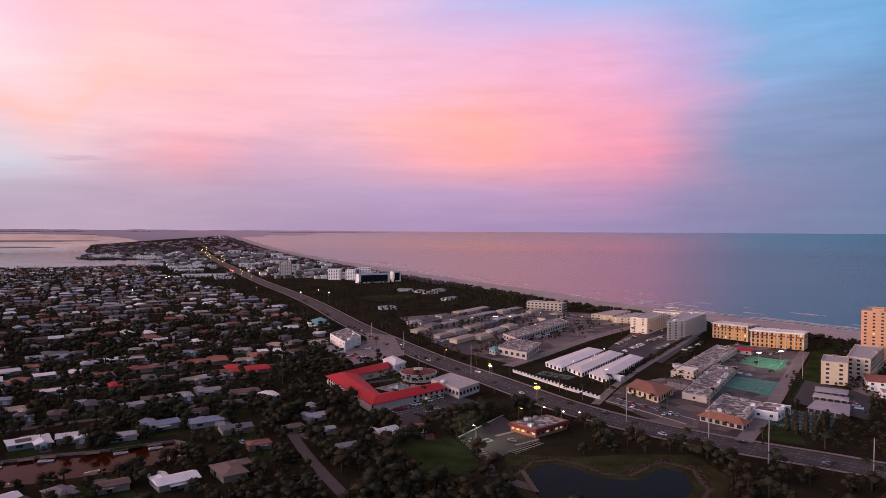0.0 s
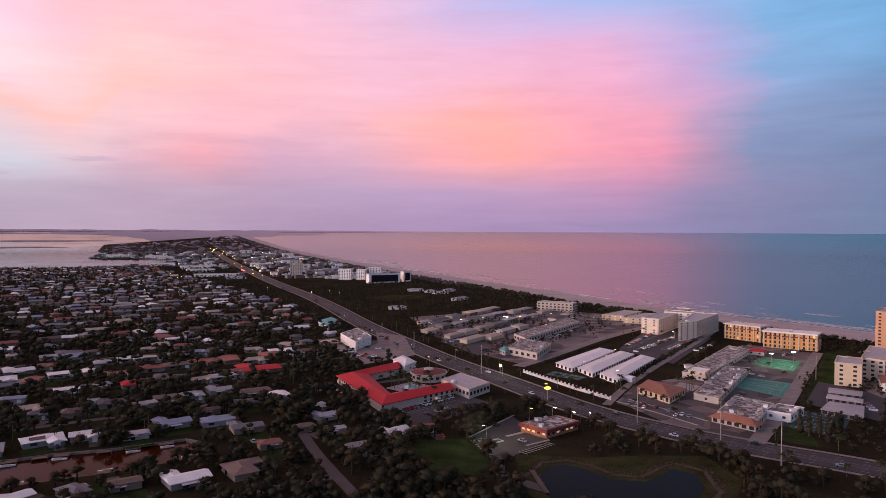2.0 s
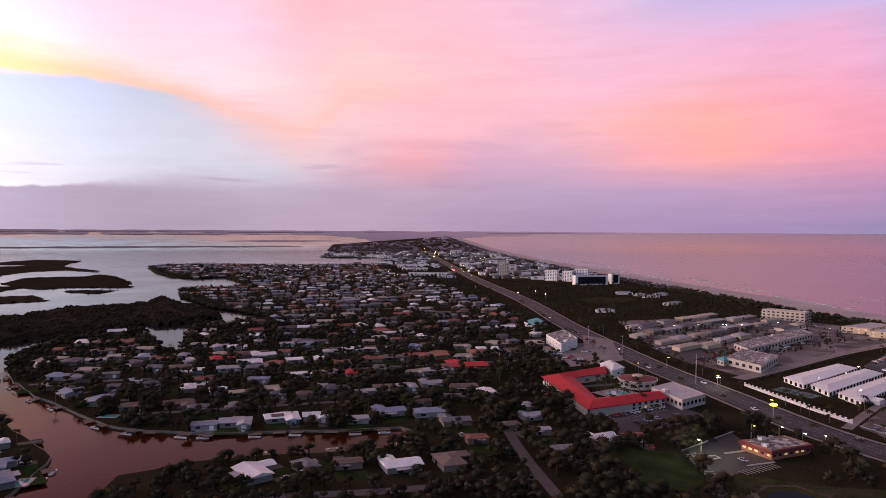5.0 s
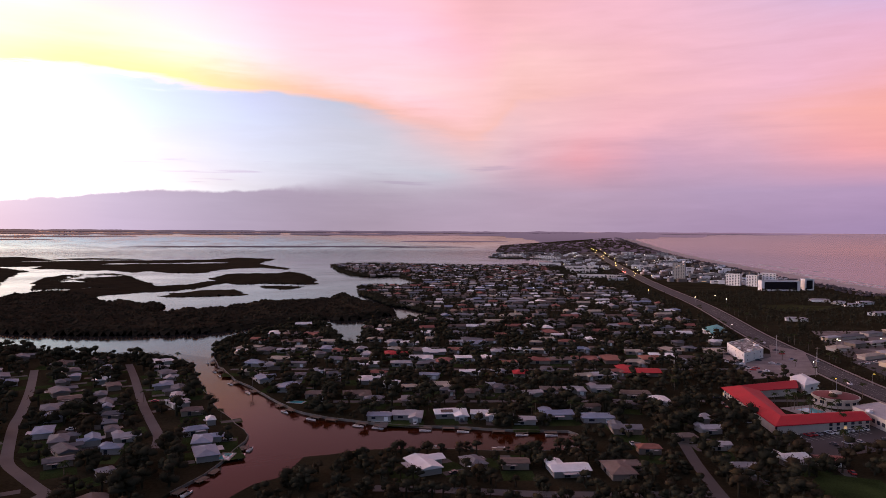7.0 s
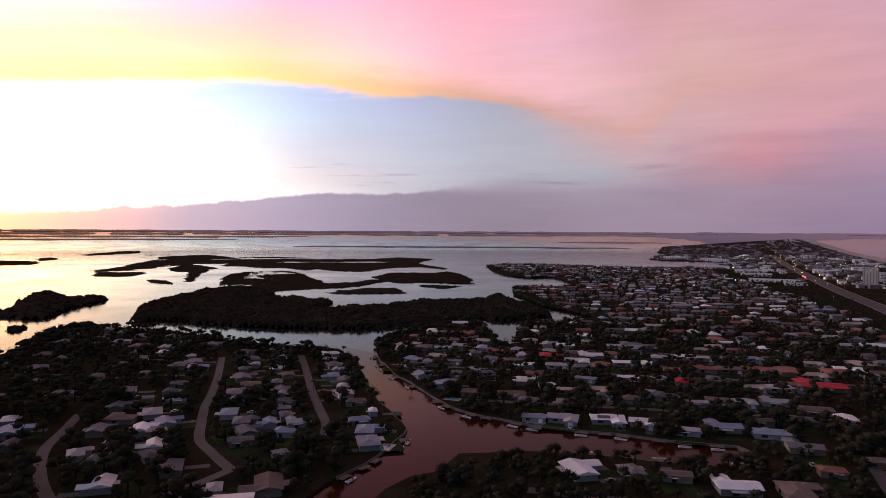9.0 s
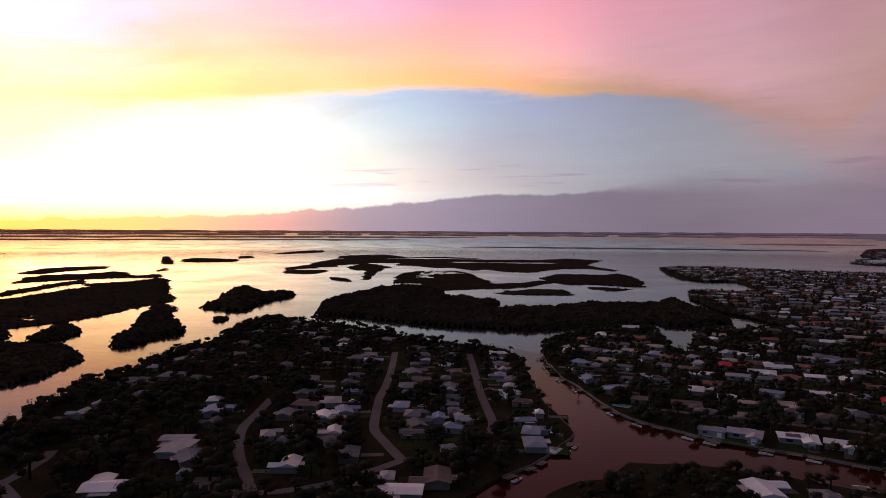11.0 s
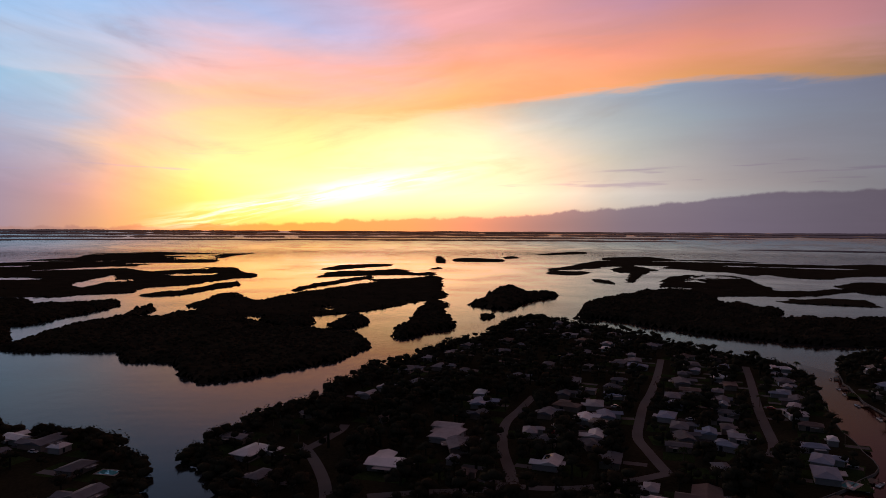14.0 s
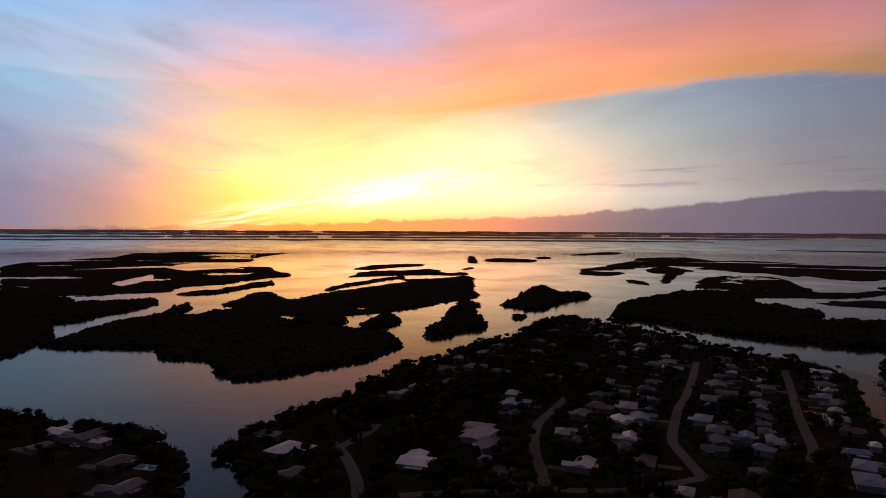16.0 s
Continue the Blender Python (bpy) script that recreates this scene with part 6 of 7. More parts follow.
def free_ground(x, y, house_gap=9.6, road_gap=16.5, street_gap=5.0):
    ok = inside(x, y, LAND)
    for s in range(0, len(x), 4000):
        sl = slice(s, s + 4000)
        d = np.hypot(x[sl, None] - HX[None, :, 0], y[sl, None] - HX[None, :, 1])
        ok[sl] &= (d > house_gap * HX[None, :, 2]).all(1)
        # each house has an open garden on its sunny side
        dx, dy = x[sl, None] - HX[None, :, 0], y[sl, None] - HX[None, :, 1]
        gx, gy = np.where(HX[None, :, 1] > 250, 0.35, 0.86), np.where(HX[None, :, 1] > 250, -0.94, -0.5)
        ahead, aside = dx * gx + dy * gy, np.abs(dx * gy - dy * gx)
        yards = (ahead > 0) & (ahead < 20) & (aside < 7.5 * HX[None, :, 2])
        ok[sl] &= ~yards.any(1) | (np.sin(x[sl] * 12.9 + y[sl] * 78.2) > np.where(np.hypot(x[sl], y[sl]) > 600, 0.05, 0.5))
    ok &= dist_line(x, y, HIGHWAY) > road_gap
    for st in STREETS:
        ok &= dist_line(x, y, st) > street_gap
    for q in BLOCKS:
        ok &= ~inside(x, y, grown(ccw(q), 2.5))
    for name, _, q, _ in YARDS[1:]:
        ok &= ~inside(x, y, q)
    ok &= ~inside(x, y, YARDS[0][2]) | (np.sin(x * 0.21) * np.cos(y * 0.17) > -0.05)
    for q in (OUT, [(20, 285), (54, 285), (76, 332), (66, 346), (30, 334)], [(28, 290), (110, 290), (110, 230), (28, 230)]):
        ok &= ~inside(x, y, q)
    return ok & (dist_line(x, y, COAST) > 82)


def wood(pts, area, seed, gap=9.6, street=5.0):
    rng = np.random.default_rng(seed)
    xs, ys = [p[0] for p in pts], [p[1] for p in pts]
    n = int((max(xs) - min(xs)) * (max(ys) - min(ys)) / area)
    x, y = rng.uniform(min(xs), max(xs), n), rng.uniform(min(ys), max(ys), n)
    k = inside(x, y, pts)
    x, y = x[k], y[k]
    k = free_ground(x, y, gap, 23.0 if seed == 4 else 16.5, street)
    return x[k], y[k], rng


EAST_WOOD = [(-290, 1130), (-180, 1240), (-100, 1340), (40, 1120), (128, 890), (95, 870), (40, 900), (-50, 800), (-70, 760), (-150, 905)]
NEAR_WOOD = [(-60, 240), (-30, 330), (-35, 355), (10, 325), (30, 366), (48, 385), (70, 350), (100, 322), (150, 280), (200, 250), (300, 140), (60, 150)]
EAST_SCRUB = [(310, 570), (330, 560), (322, 525), (262, 470), (238, 462), (205, 400), (160, 330), (260, 230), (330, 300), (420, 420), (380, 640), (300, 700), (272, 660)]
SOUTH_CANAL = [(-112, 298), (-147, 270), (-178, 244), (-194, 219), (-194, 190), (-184, 165), (-150, 90), (-40, 190), (-40, 250), (-60, 300)]
SOUTH_LAND = [(-258, -78), (-300, -86), (-335, -108), (-360, -130), (-380, -190), (-410, -300), (-200, -300), (-150, -80)]
places = []
for pts, area, seed, lo, hi in ((SUBURB, 58, 1, 0.65, 1.6), (PENINSULA, 78, 2, 0.9, 1.8), (EAST_WOOD, 44, 3, 0.5, 1.3), (NEAR_WOOD, 54, 4, 0.6, 1.4), (EAST_SCRUB, 40, 5, 0.35, 0.8), (SOUTH_CANAL, 44, 7, 0.5, 1.2), (SOUTH_LAND, 170, 6, 0.6, 1.3), ([(20, 500), (240, 820), (120, 900), (-80, 790), (-70, 680)], 60, 8, 0.35, 0.85), ([(50, 380), (250, 440), (300, 560), (230, 600), (60, 460)], 420, 9, 0.35, 0.7)):
    x, y, rng = wood(pts, area, seed, *((10.4, 6.5) if seed == 2 else (9.6, 5.5)))
    far_off = np.hypot(x, y) > 800
    k = ~far_off | (rng.random(len(x)) < 0.6)
    x, y = x[k], y[k]
    places.append(np.stack([x, y, np.full(len(x), G - 0.2), rng.uniform(lo, hi, len(x)), rng.uniform(0, 6.28, len(x)), rng.integers(0, 4, len(x))], -1))
# a belt of tall trees along the lagoon and canal shores
rng = np.random.default_rng(12)
for line, inset, step in ((LAGOON[:11], 6, 11), (LAGOON[10:], 6, 5.0), (SOUTH[1:13], 6, 15), (INLET, 9, 24), (NORTH_SHORE[15:], 9, 30), (CANAL_N, 8, 8)):
    for (x0, y0), (x1, y1) in zip(line, line[1:]):
        d = math.hypot(x1 - x0, y1 - y0)
        for i in range(int(d / step) + 1):
            f = (i + rng.uniform(0, 1)) * step / d
            x, y = x0 + (x1 - x0) * f + (y0 - y1) / d * inset + rng.normal() * 3, y0 + (y1 - y0) * f + (x1 - x0) / d * inset + rng.normal() * 3
            if inside([x], [y], LAND)[0] and free_ground(np.array([x]), np.array([y]), 7)[0]:
                places.append(np.array([[x, y, G - 1.7, rng.uniform(0.5, 0.9) if step == 11 else rng.uniform(0.75, 1.5), rng.uniform(0, 6.28), rng.integers(0, 4)]]))
places = np.concatenate(places)
places = places[np.argsort(np.hypot(places[:, 0], places[:, 1]))]
for k, (x, y, z, s, turn, kind) in enumerate(places[:270]):
    o = copy_thing(TREES[int(kind)], pose(x, y, z, 0, 0, math.degrees(turn)))
    o.scale = (s, s, s * (0.85 + 0.3 * ((k * 37) % 10) / 10))
MID_TREE = [crown(60 + i, 3, 40, 1) for i in range(4)]
rest_t = places[270:]
mid = rest_t[np.hypot(rest_t[:, 0], rest_t[:, 1]) < 750]
mid[np.hypot(mid[:, 0], mid[:, 1]) > 430, 5] += 4
for k in range(2):
    sel = mid[(mid[:, 5] % 4 < 3) if k == 0 else (mid[:, 5] % 4 == 3)].copy()
    tagged(new("garden_trees", strewn("garden_trees", FAR_TREE + MID_TREE, sel, M["leaf"] if k == 0 else M["leaf_b"])), "dense dark garden trees between the houses", "trees", kind="stuff")
far = rest_t[np.hypot(rest_t[:, 0], rest_t[:, 1]) >= 750].copy()
far[:, 3] *= 0.78
FAINT_TREE = [crown(120 + i, 1, 8, 1) for i in range(4)]
LOW_TREE = [crown(90 + i, 2, 16, 1) for i in range(4)]
tagged(new("distant_trees", strewn("distant_trees", LOW_TREE, far, M["leaf"])), "far dark trees of a suburb", "trees", kind="stuff")
# low scrub on the dunes and woods far up the coast
rng = np.random.default_rng(21)
n = 3200
t = rng.uniform(0, 1, n)
cx = np.interp(t, np.linspace(0, 1, len(COAST)), [p[0] for p in COAST])
cy = np.interp(t, np.linspace(0, 1, len(COAST)), [p[1] for p in COAST])
off = rng.uniform(73, 116, n)
ang = np.arctan2(np.gradient(np.interp(np.linspace(0, 1, n), np.linspace(0, 1, len(COAST)), [p[1] for p in COAST]))[(t * (n - 1)).astype(int)], np.gradient(np.interp(np.linspace(0, 1, n), np.linspace(0, 1, len(COAST)), [p[0] for p in COAST]))[(t * (n - 1)).astype(int)])
x, y = cx + np.cos(ang + np.pi / 2) * off, cy + np.sin(ang + np.pi / 2) * off
k = inside(x, y, LAND)
for q in BLOCKS:
    k &= ~inside(x, y, grown(ccw(q), 2.0))
far_k = np.hypot(x, y) / 500
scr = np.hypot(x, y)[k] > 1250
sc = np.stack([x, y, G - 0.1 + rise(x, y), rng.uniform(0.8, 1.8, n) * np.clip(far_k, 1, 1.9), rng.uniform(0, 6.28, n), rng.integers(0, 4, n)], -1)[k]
# scrub beyond 1250 m takes the leaf tone with painted haze
for far_part, mat in ((scr, M["hazier_leaf"]), (~scr, M["scrub"])):
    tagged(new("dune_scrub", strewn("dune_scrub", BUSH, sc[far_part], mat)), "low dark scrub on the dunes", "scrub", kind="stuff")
n = 30000
x, y = rng.uniform(-2000, 0, n), rng.uniform(1400, 4800, n)
k = inside(x, y, LAND) & (dist_line(x, y, COAST) > 108) & (dist_line(x, y, HIGHWAY) > 25) & ~inside(x, y, SUBURB)
for q in BLOCKS:
    k &= ~inside(x, y, grown(ccw(q), 4.0))
nw = np.stack([x, y, G - 0.2 + rise(x, y), rng.uniform(0.6, 1.3, n) * np.where(np.hypot(x, y) > 2700, 0.75, 1.0), rng.uniform(0, 6.28, n), rng.integers(0, 4, n)], -1)[k]
away = np.hypot(nw[:, 0], nw[:, 1])
# haze painted in by distance: two lightened leaf tones, then the glow
for lo, hi, mat in ((0, 2500, M["hazed_leaf"]), (2500, 3250, M["hazier_leaf"]), (3250, 9999, haze)):
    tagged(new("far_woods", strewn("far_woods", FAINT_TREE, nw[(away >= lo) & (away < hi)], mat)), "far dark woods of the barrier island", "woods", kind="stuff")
n = 5200
x, y = rng.uniform(-2000, 0, n), rng.uniform(1400, 4600, n)
k = inside(x, y, LAND) & (dist_line(x, y, COAST) > 90) & (dist_line(x, y, HIGHWAY) > 25) & ~inside(x, y, SUBURB)
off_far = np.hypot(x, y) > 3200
# buildings past 3200 m take the painted haze glow
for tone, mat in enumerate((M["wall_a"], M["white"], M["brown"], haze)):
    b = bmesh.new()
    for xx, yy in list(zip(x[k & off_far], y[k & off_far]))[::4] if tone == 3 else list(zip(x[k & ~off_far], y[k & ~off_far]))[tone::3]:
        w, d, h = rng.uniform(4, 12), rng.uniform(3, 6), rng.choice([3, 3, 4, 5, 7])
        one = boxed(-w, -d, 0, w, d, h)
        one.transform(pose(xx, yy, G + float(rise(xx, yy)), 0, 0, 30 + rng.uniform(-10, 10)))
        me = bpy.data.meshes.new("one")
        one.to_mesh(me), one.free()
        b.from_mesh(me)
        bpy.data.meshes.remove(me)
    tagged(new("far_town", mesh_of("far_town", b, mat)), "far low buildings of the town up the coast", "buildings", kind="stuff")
# a fringe of mangrove and scrub along the shores
rng = np.random.default_rng(43)
rows = []
for line, lo in ((LAGOON, -0.5), (SOUTH[:14], -0.5), (INLET, -0.5), (NORTH_SHORE[8:], 0.0)):
    for (x0, y0), (x1, y1) in zip(line, line[1:]):
        d = math.hypot(x1 - x0, y1 - y0)
        for i in range(int(d / 2.2)):
            f, o = i * 2.2 / d, lo + rng.uniform(-2.5, 5.5)
            rows.append((x0 + (x1 - x0) * f - (y1 - y0) / d * o * -1.0 * -1.0, y0 + (y1 - y0) * f + (x1 - x0) / d * o, 0.2, rng.uniform(1.6, 4.4), rng.uniform(0, 6.28), rng.integers(0, 4)))
tagged(new("shore_scrub", strewn("shore_scrub", BUSH, np.array(rows), M["leaf"])), "dark mangrove fringe along the lagoon shore", "scrub", kind="stuff")
# tufts of dry reed round the pond
rows = []
for x, y in wander([(26, 262), (29, 274), (38, 291), (50, 294), (60, 286), (66, 277), (76, 275), (84, 282), (94, 291), (106, 281), (104, 258), (93, 240)], 0.8, 0.6):
    for _ in range(2):
        rows.append((x + rng.normal() * 1.5, y + rng.normal() * 1.5, G - 0.1, rng.uniform(0.25, 0.6), rng.uniform(0, 6.28), rng.integers(0, 4)))
tagged(new("reeds", strewn("reeds", BUSH, np.array(rows), M["reed"])), "dry brown reeds along the pond bank", "reeds", kind="stuff")
# clipped hedges and rough growth beside the lanes
rng = np.random.default_rng(41)
for line, wide, tall, step in (([(108, 440), (152, 512), (246, 664)], 2.2, 1.3, 0.9), ([(150, 316), (192, 380), (252, 474), (308, 560)], 0.9, 0.55, 0.9), ([(60, 500), (92, 545), (146, 625)], 1.5, 1.0, 1.3), ([(168, 505), (236, 612)], 2.0, 1.2, 1.0), ([(30, 366), (48, 352), (66, 336)], 1.6, 1.0, 0.9), ([(186, 452), (160, 412)], 1.2, 1.1, 1.2)):
    rows = []
    for (x0, y0), (x1, y1) in zip(line, line[1:]):
        d = math.hypot(x1 - x0, y1 - y0)
        for i in range(int(d / step)):
            f = i * step / d
            rows.append((x0 + (x1 - x0) * f + rng.normal() * wide * 0.5, y0 + (y1 - y0) * f + rng.normal() * wide * 0.5, G - 0.2, tall * rng.uniform(0.6, 1.3), rng.uniform(0, 6.28), rng.integers(0, 4)))
    tagged(new("hedge", strewn("hedge", BUSH, np.array(rows), M["leaf"])), "ragged dark hedge beside a pale lane", "hedge", kind="stuff")
# palms along the highway and in the courts
rng = np.random.default_rng(31)
spots = []
for (x0, y0), (x1, y1) in zip(HIGHWAY, HIGHWAY[1:]):
    d = math.hypot(x1 - x0, y1 - y0)
    if math.hypot(x0, y0) > 900:
        break
    for side in (18.5, -18.5):
        for _ in range(max(1, int(d / 16))):
            f = rng.uniform(0, 1)
            if rng.random() < 0.55:
                spots.append((x0 + (x1 - x0) * f + (y1 - y0) / d * side, y0 + (y1 - y0) * f - (x1 - x0) / d * side))
for c, r, n in (((-30, 430), 14, 16), ((36, 560), 16, 12), ((120, 405), 22, 6), ((150, 640), 60, 10), ((150, 430), 14, 10), ((205, 490), 30, 12), ((110, 385), 16, 8), ((-20, 385), 16, 6), ((290, 470), 20, 5), ((-300, 200), 90, 14), ((-180, 320), 60, 14), ((-330, -60), 40, 8)):
    spots += [(c[0] + rng.normal() * r * 0.6, c[1] + rng.normal() * r * 0.8) for _ in range(n)]
sx, sy = np.array([s[0] for s in spots]), np.array([s[1] for s in spots])
good = inside(sx, sy, LAND) & (dist_line(sx, sy, HIGHWAY) > 17.5)
for q in BLOCKS:
    good &= ~inside(sx, sy, grown(ccw(q), 0.8))
for x, y in [s for s, g in zip(spots, good) if g][:190]:
    o = copy_thing(PALMS[rng.integers(0, 2)], pose(x, y, G - 0.05, 0, 0, rng.uniform(0, 360)))
    o.scale = (1, 1, 1) if rng.random() < 0.5 else (0.85, 0.85, 0.75)
for t in TREES + PALMS:
    for o in (*t.children_recursive, t):
        bpy.data.objects.remove(o)

# ---- cars ----
CARS = {}


def car(colour, far=False):
    if (colour, far) in CARS:
        return CARS[colour, far]
    word = {"carw": "white", "carg": "silver", "card": "dark", "carr": "red"}[colour]
    c = empty("car", Matrix(), f"{word} car standing on asphalt", "car", "parked cars")
    b = boxed(-2.25, -0.9, 0.0 if far else 0.32, 2.25, 0.9, 0.92, bevel=0.12)
    part("body", b, M[colour], c)
    b = bmesh.new()
    box(b, -1.35, -0.8, 0.9, 1.0, 0.8, 1.45)
    for vtx in b.verts:
        if vtx.co.z > 1.2:
            vtx.co.x *= 0.72
            vtx.co.y *= 0.86
    part("cabin", b, M["glass"], c)
    part("car_roof", boxed(-0.95, -0.68, 1.44, 0.7, 0.68, 1.5, bevel=0.02), M[colour], c)
    for x in () if far else (-1.4, 1.4):
        for y in (-0.86, 0.86):
            b = bmesh.new()
            bmesh.ops.create_cone(b, cap_ends=True, segments=12, radius1=0.33, radius2=0.33, depth=0.22, matrix=Matrix.Rotation(math.pi / 2, 4, "X"))
            part("wheel", b, M["rubber"], c, at=pose(x, y, 0.33))
    CARS[colour, far] = c
    return c


rnd = random.Random(8)
SPOT = []
for (x0, y0, x1, y1, n, turn) in ((-34, 362, 0, 402, 16, 140), (-26, 350, 10, 388, 7, 140), (-82, 440, -50, 378, 9, 30), (150, 590, 205, 680, 18, 130), (165, 580, 222, 662, 18, 130), (182, 572, 232, 640, 14, 130), (150, 560, 190, 620, 12, 130), (158, 402, 210, 478, 22, 140), (164, 398, 216, 474, 22, 140), (196, 560, 232, 604, 12, 140), (-96, 560, -60, 520, 12, 20), (-70, 640, -50, 590, 9, 30), (236, 575, 262, 600, 10, 50), (106, 395, 128, 362, 9, 60), (60, 640, 100, 700, 14, 30), (80, 620, 120, 680, 14, 30), (100, 392, 125, 360, 8, 60), (250, 425, 232, 372, 9, 150), (210, 400, 238, 440, 6, 60), (24, 560, 44, 600, 9, 30), (-6, 600, 22, 640, 9, 30), (-20, 690, 20, 750, 10, 30), (30, 770, 80, 830, 10, 30), (110, 745, 160, 815, 12, 130), (-100, 590, -50, 560, 10, 20), (-90, 560, -60, 530, 8, 20), (266, 550, 296, 575, 8, 50), (20, 342, 34, 352, 3, 50), (28, 320, 38, 316, 3, 140), (330, 560, 350, 575, 5, 50), (12, 320, 22, 306, 3, 60)):
    for i in range(n):
        if rnd.random() < 0.62:
            f = (i + 0.5) / n
            SPOT.append((x0 + (x1 - x0) * f, y0 + (y1 - y0) * f, G + 0.1, turn + rnd.uniform(-4, 4)))
for f, off in ((0.10, 5), (0.135, -5), (0.17, 2.5), (0.19, -8.5), (0.215, 6), (0.26, -6), (0.31, 6.5), (0.36, -6), (0.41, 5), (0.46, -5), (0.5, 6), (0.55, -6), (0.6, 6)):
    i = int(f * (len(HIGHWAY) - 1))
    (x0, y0), (x1, y1) = HIGHWAY[i], HIGHWAY[i + 1]
    d = math.hypot(x1 - x0, y1 - y0)
    SPOT.append((x0 - (y1 - y0) / d * off, y0 + (x1 - x0) / d * off, G + 0.1, math.degrees(math.atan2(y1 - y0, x1 - x0))))
for h in HOUSES[:110]:
    if rnd.random() < 0.35:
        a = math.radians(h[2])
        SPOT.append((h[0] + math.sin(a) * 11 + math.cos(a) * 4.5, h[1] - math.cos(a) * 11 + math.sin(a) * 4.5, G, h[2] + 90))
px, py = np.array([s[0] for s in SPOT]), np.array([s[1] for s in SPOT])
good = inside(px, py, LAND)
for q in BLOCKS:
    good &= ~inside(px, py, grown(ccw(q), 1.5))
for name, _, q, _ in YARDS:
    if name in ("tennis_court", "lawn"):
        good &= ~inside(px, py, grown(ccw(q), 1.5))
for s, g in zip(SPOT, good):
    if g:
        copy_thing(car(rnd.choice(("carw", "carw", "carg", "carg", "card", "card", "card", "carw", "carg", "carw", "carr")), math.hypot(s[0], s[1]) > 430), pose(s[0], s[1], s[2], 0, 0, s[3]))
for t in CARS.values():
    for o in (*t.children_recursive, t):
        bpy.data.objects.remove(o)


# ---- lamps, poles, signs ----
def street_lamp(x, y, turn, h=9.0, head="lamp", size=0.35, base=G):
    l = empty("street_lamp", pose(x, y, base, 0, 0, turn), "tall galvanised street lamp with a glowing head", "street lamp", "street lamps")
    part("pole", pylon(bmesh.new(), 0, 0, 0, h, 0.14, 0.08), M["pole"], l)
    if math.hypot(x, y) < 800:
        part("arm", boxed(0, -0.05, h - 0.1, 1.6, 0.05, h + 0.02), M["pole"], l)
    part("lamp_head", boxed(1.2, -size, h - 0.28, 1.2 + 2 * size, size, h - 0.1, bevel=0.05) if math.hypot(x, y) < 800 else boxed(-size, -size, h - 0.05, size, size, h + 0.6), M[head], l)
    return l


for x, y, head, s in [(-24, 677, "lamp", 0.5), (-20, 670, "lamp", 0.5), (54, 733, "flood", 0.8), (60, 728, "flood", 0.8), (72, 735, "lamp", 0.6), (30, 720, "lamp", 0.5), (10, 705, "lamp", 0.5), (2, 522, "amber", 0.6), (-17, 492, "amber", 0.5), (-32, 548, "lamp", 0.4), (34, 463, "flood", 0.8), (33, 470, "amber", 0.8), (57, 407, "amber", 0.7), (110, 770, "lamp", 0.5), (150, 735, "lamp", 0.5), (92, 480, "lamp", 0.4), (112, 505, "lamp", 0.4), (128, 530, "lamp", 0.4), (108, 452, "lamp", 0.5), (205, 630, "lamp", 0.5), (196, 680, "lamp", 0.5), (52, 352, "lamp", 0.5), (61, 346, "lamp", 0.5), (40, 352, "amber", 0.5), (70, 345, "lamp", 0.4), (-118, 728, "lamp", 0.4), (16, 318, "lamp", 0.4), (-210, 1005, "lamp", 0.5), (-190, 1040, "lamp", 0.4)]:
    street_lamp(x, y, (x * 37 + y * 11) % 360, 7.5, head, s)
for i in range(34):                       # lamps and signals up the far highway
    f = 0.76 + 0.19 * (i / 34) ** 0.8
    k = int(f * (len(HIGHWAY) - 1))
    (x0, y0), (x1, y1) = HIGHWAY[k], HIGHWAY[min(k + 1, len(HIGHWAY) - 1)]
    t = f * (len(HIGHWAY) - 1) - k
    side = (14 if i % 2 else -14) + 9 * math.sin(i * 2.3)
    street_lamp(x0 + (x1 - x0) * t + side, y0 + (y1 - y0) * t, 90, 9.0, "amber_hot" if f > 0.74 or i % 3 == 0 else "lamp_hot", 0.2 + 1.4 * max(0, f - 0.72), base=G + float(rise(x0, y0)))
rnd = random.Random(77)
for i in range(60):                       # lamps and signs in the far town
    x, y = rnd.uniform(-1300, 150), rnd.uniform(900, 2800)
    d = dist_line([x], [y], HIGHWAY)[0]
    if inside([x], [y], LAND)[0] and 18 < d < 240 and dist_line([x], [y], COAST)[0] > 95:
        street_lamp(x, y, rnd.uniform(0, 360), 8.0, "amber_hot" if rnd.random() < 0.4 else "lamp_hot", 0.1 + 0.00013 * y)
for x, y in [(-478, 1545), (-490, 1570)]:
    s = empty("traffic_light", pose(x, y, G), "traffic signal glowing red on a mast", "traffic light", "traffic lights")
    part("mast", pylon(bmesh.new(), 0, 0, 0, 7, 0.15, 0.1), M["pole"], s)
    part("signal_head", boxed(-1.2, -0.4, 6, 1.2, 0.4, 8, bevel=0.1), M["signal"], s)
for x, y, h in [(128, 324, 20), (140, 289, 20), (173, 270, 17), (20, 472, 20), (-31, 543, 19), (-64, 612, 16), (245, 460, 16), (210, 300, 16), (96, 352, 18)]:
    p = empty("utility_pole", pose(x, y, G), "tall wooden utility pole beside the highway", "utility pole", "utility poles")
    part("shaft", pylon(bmesh.new(), 0, 0, 0, h, 0.28, 0.16), M["concrete"], p)
    part("crossarm", boxed(-1.4, -0.08, h - 1.2, 1.4, 0.08, h - 1.0), M["wood"], p)
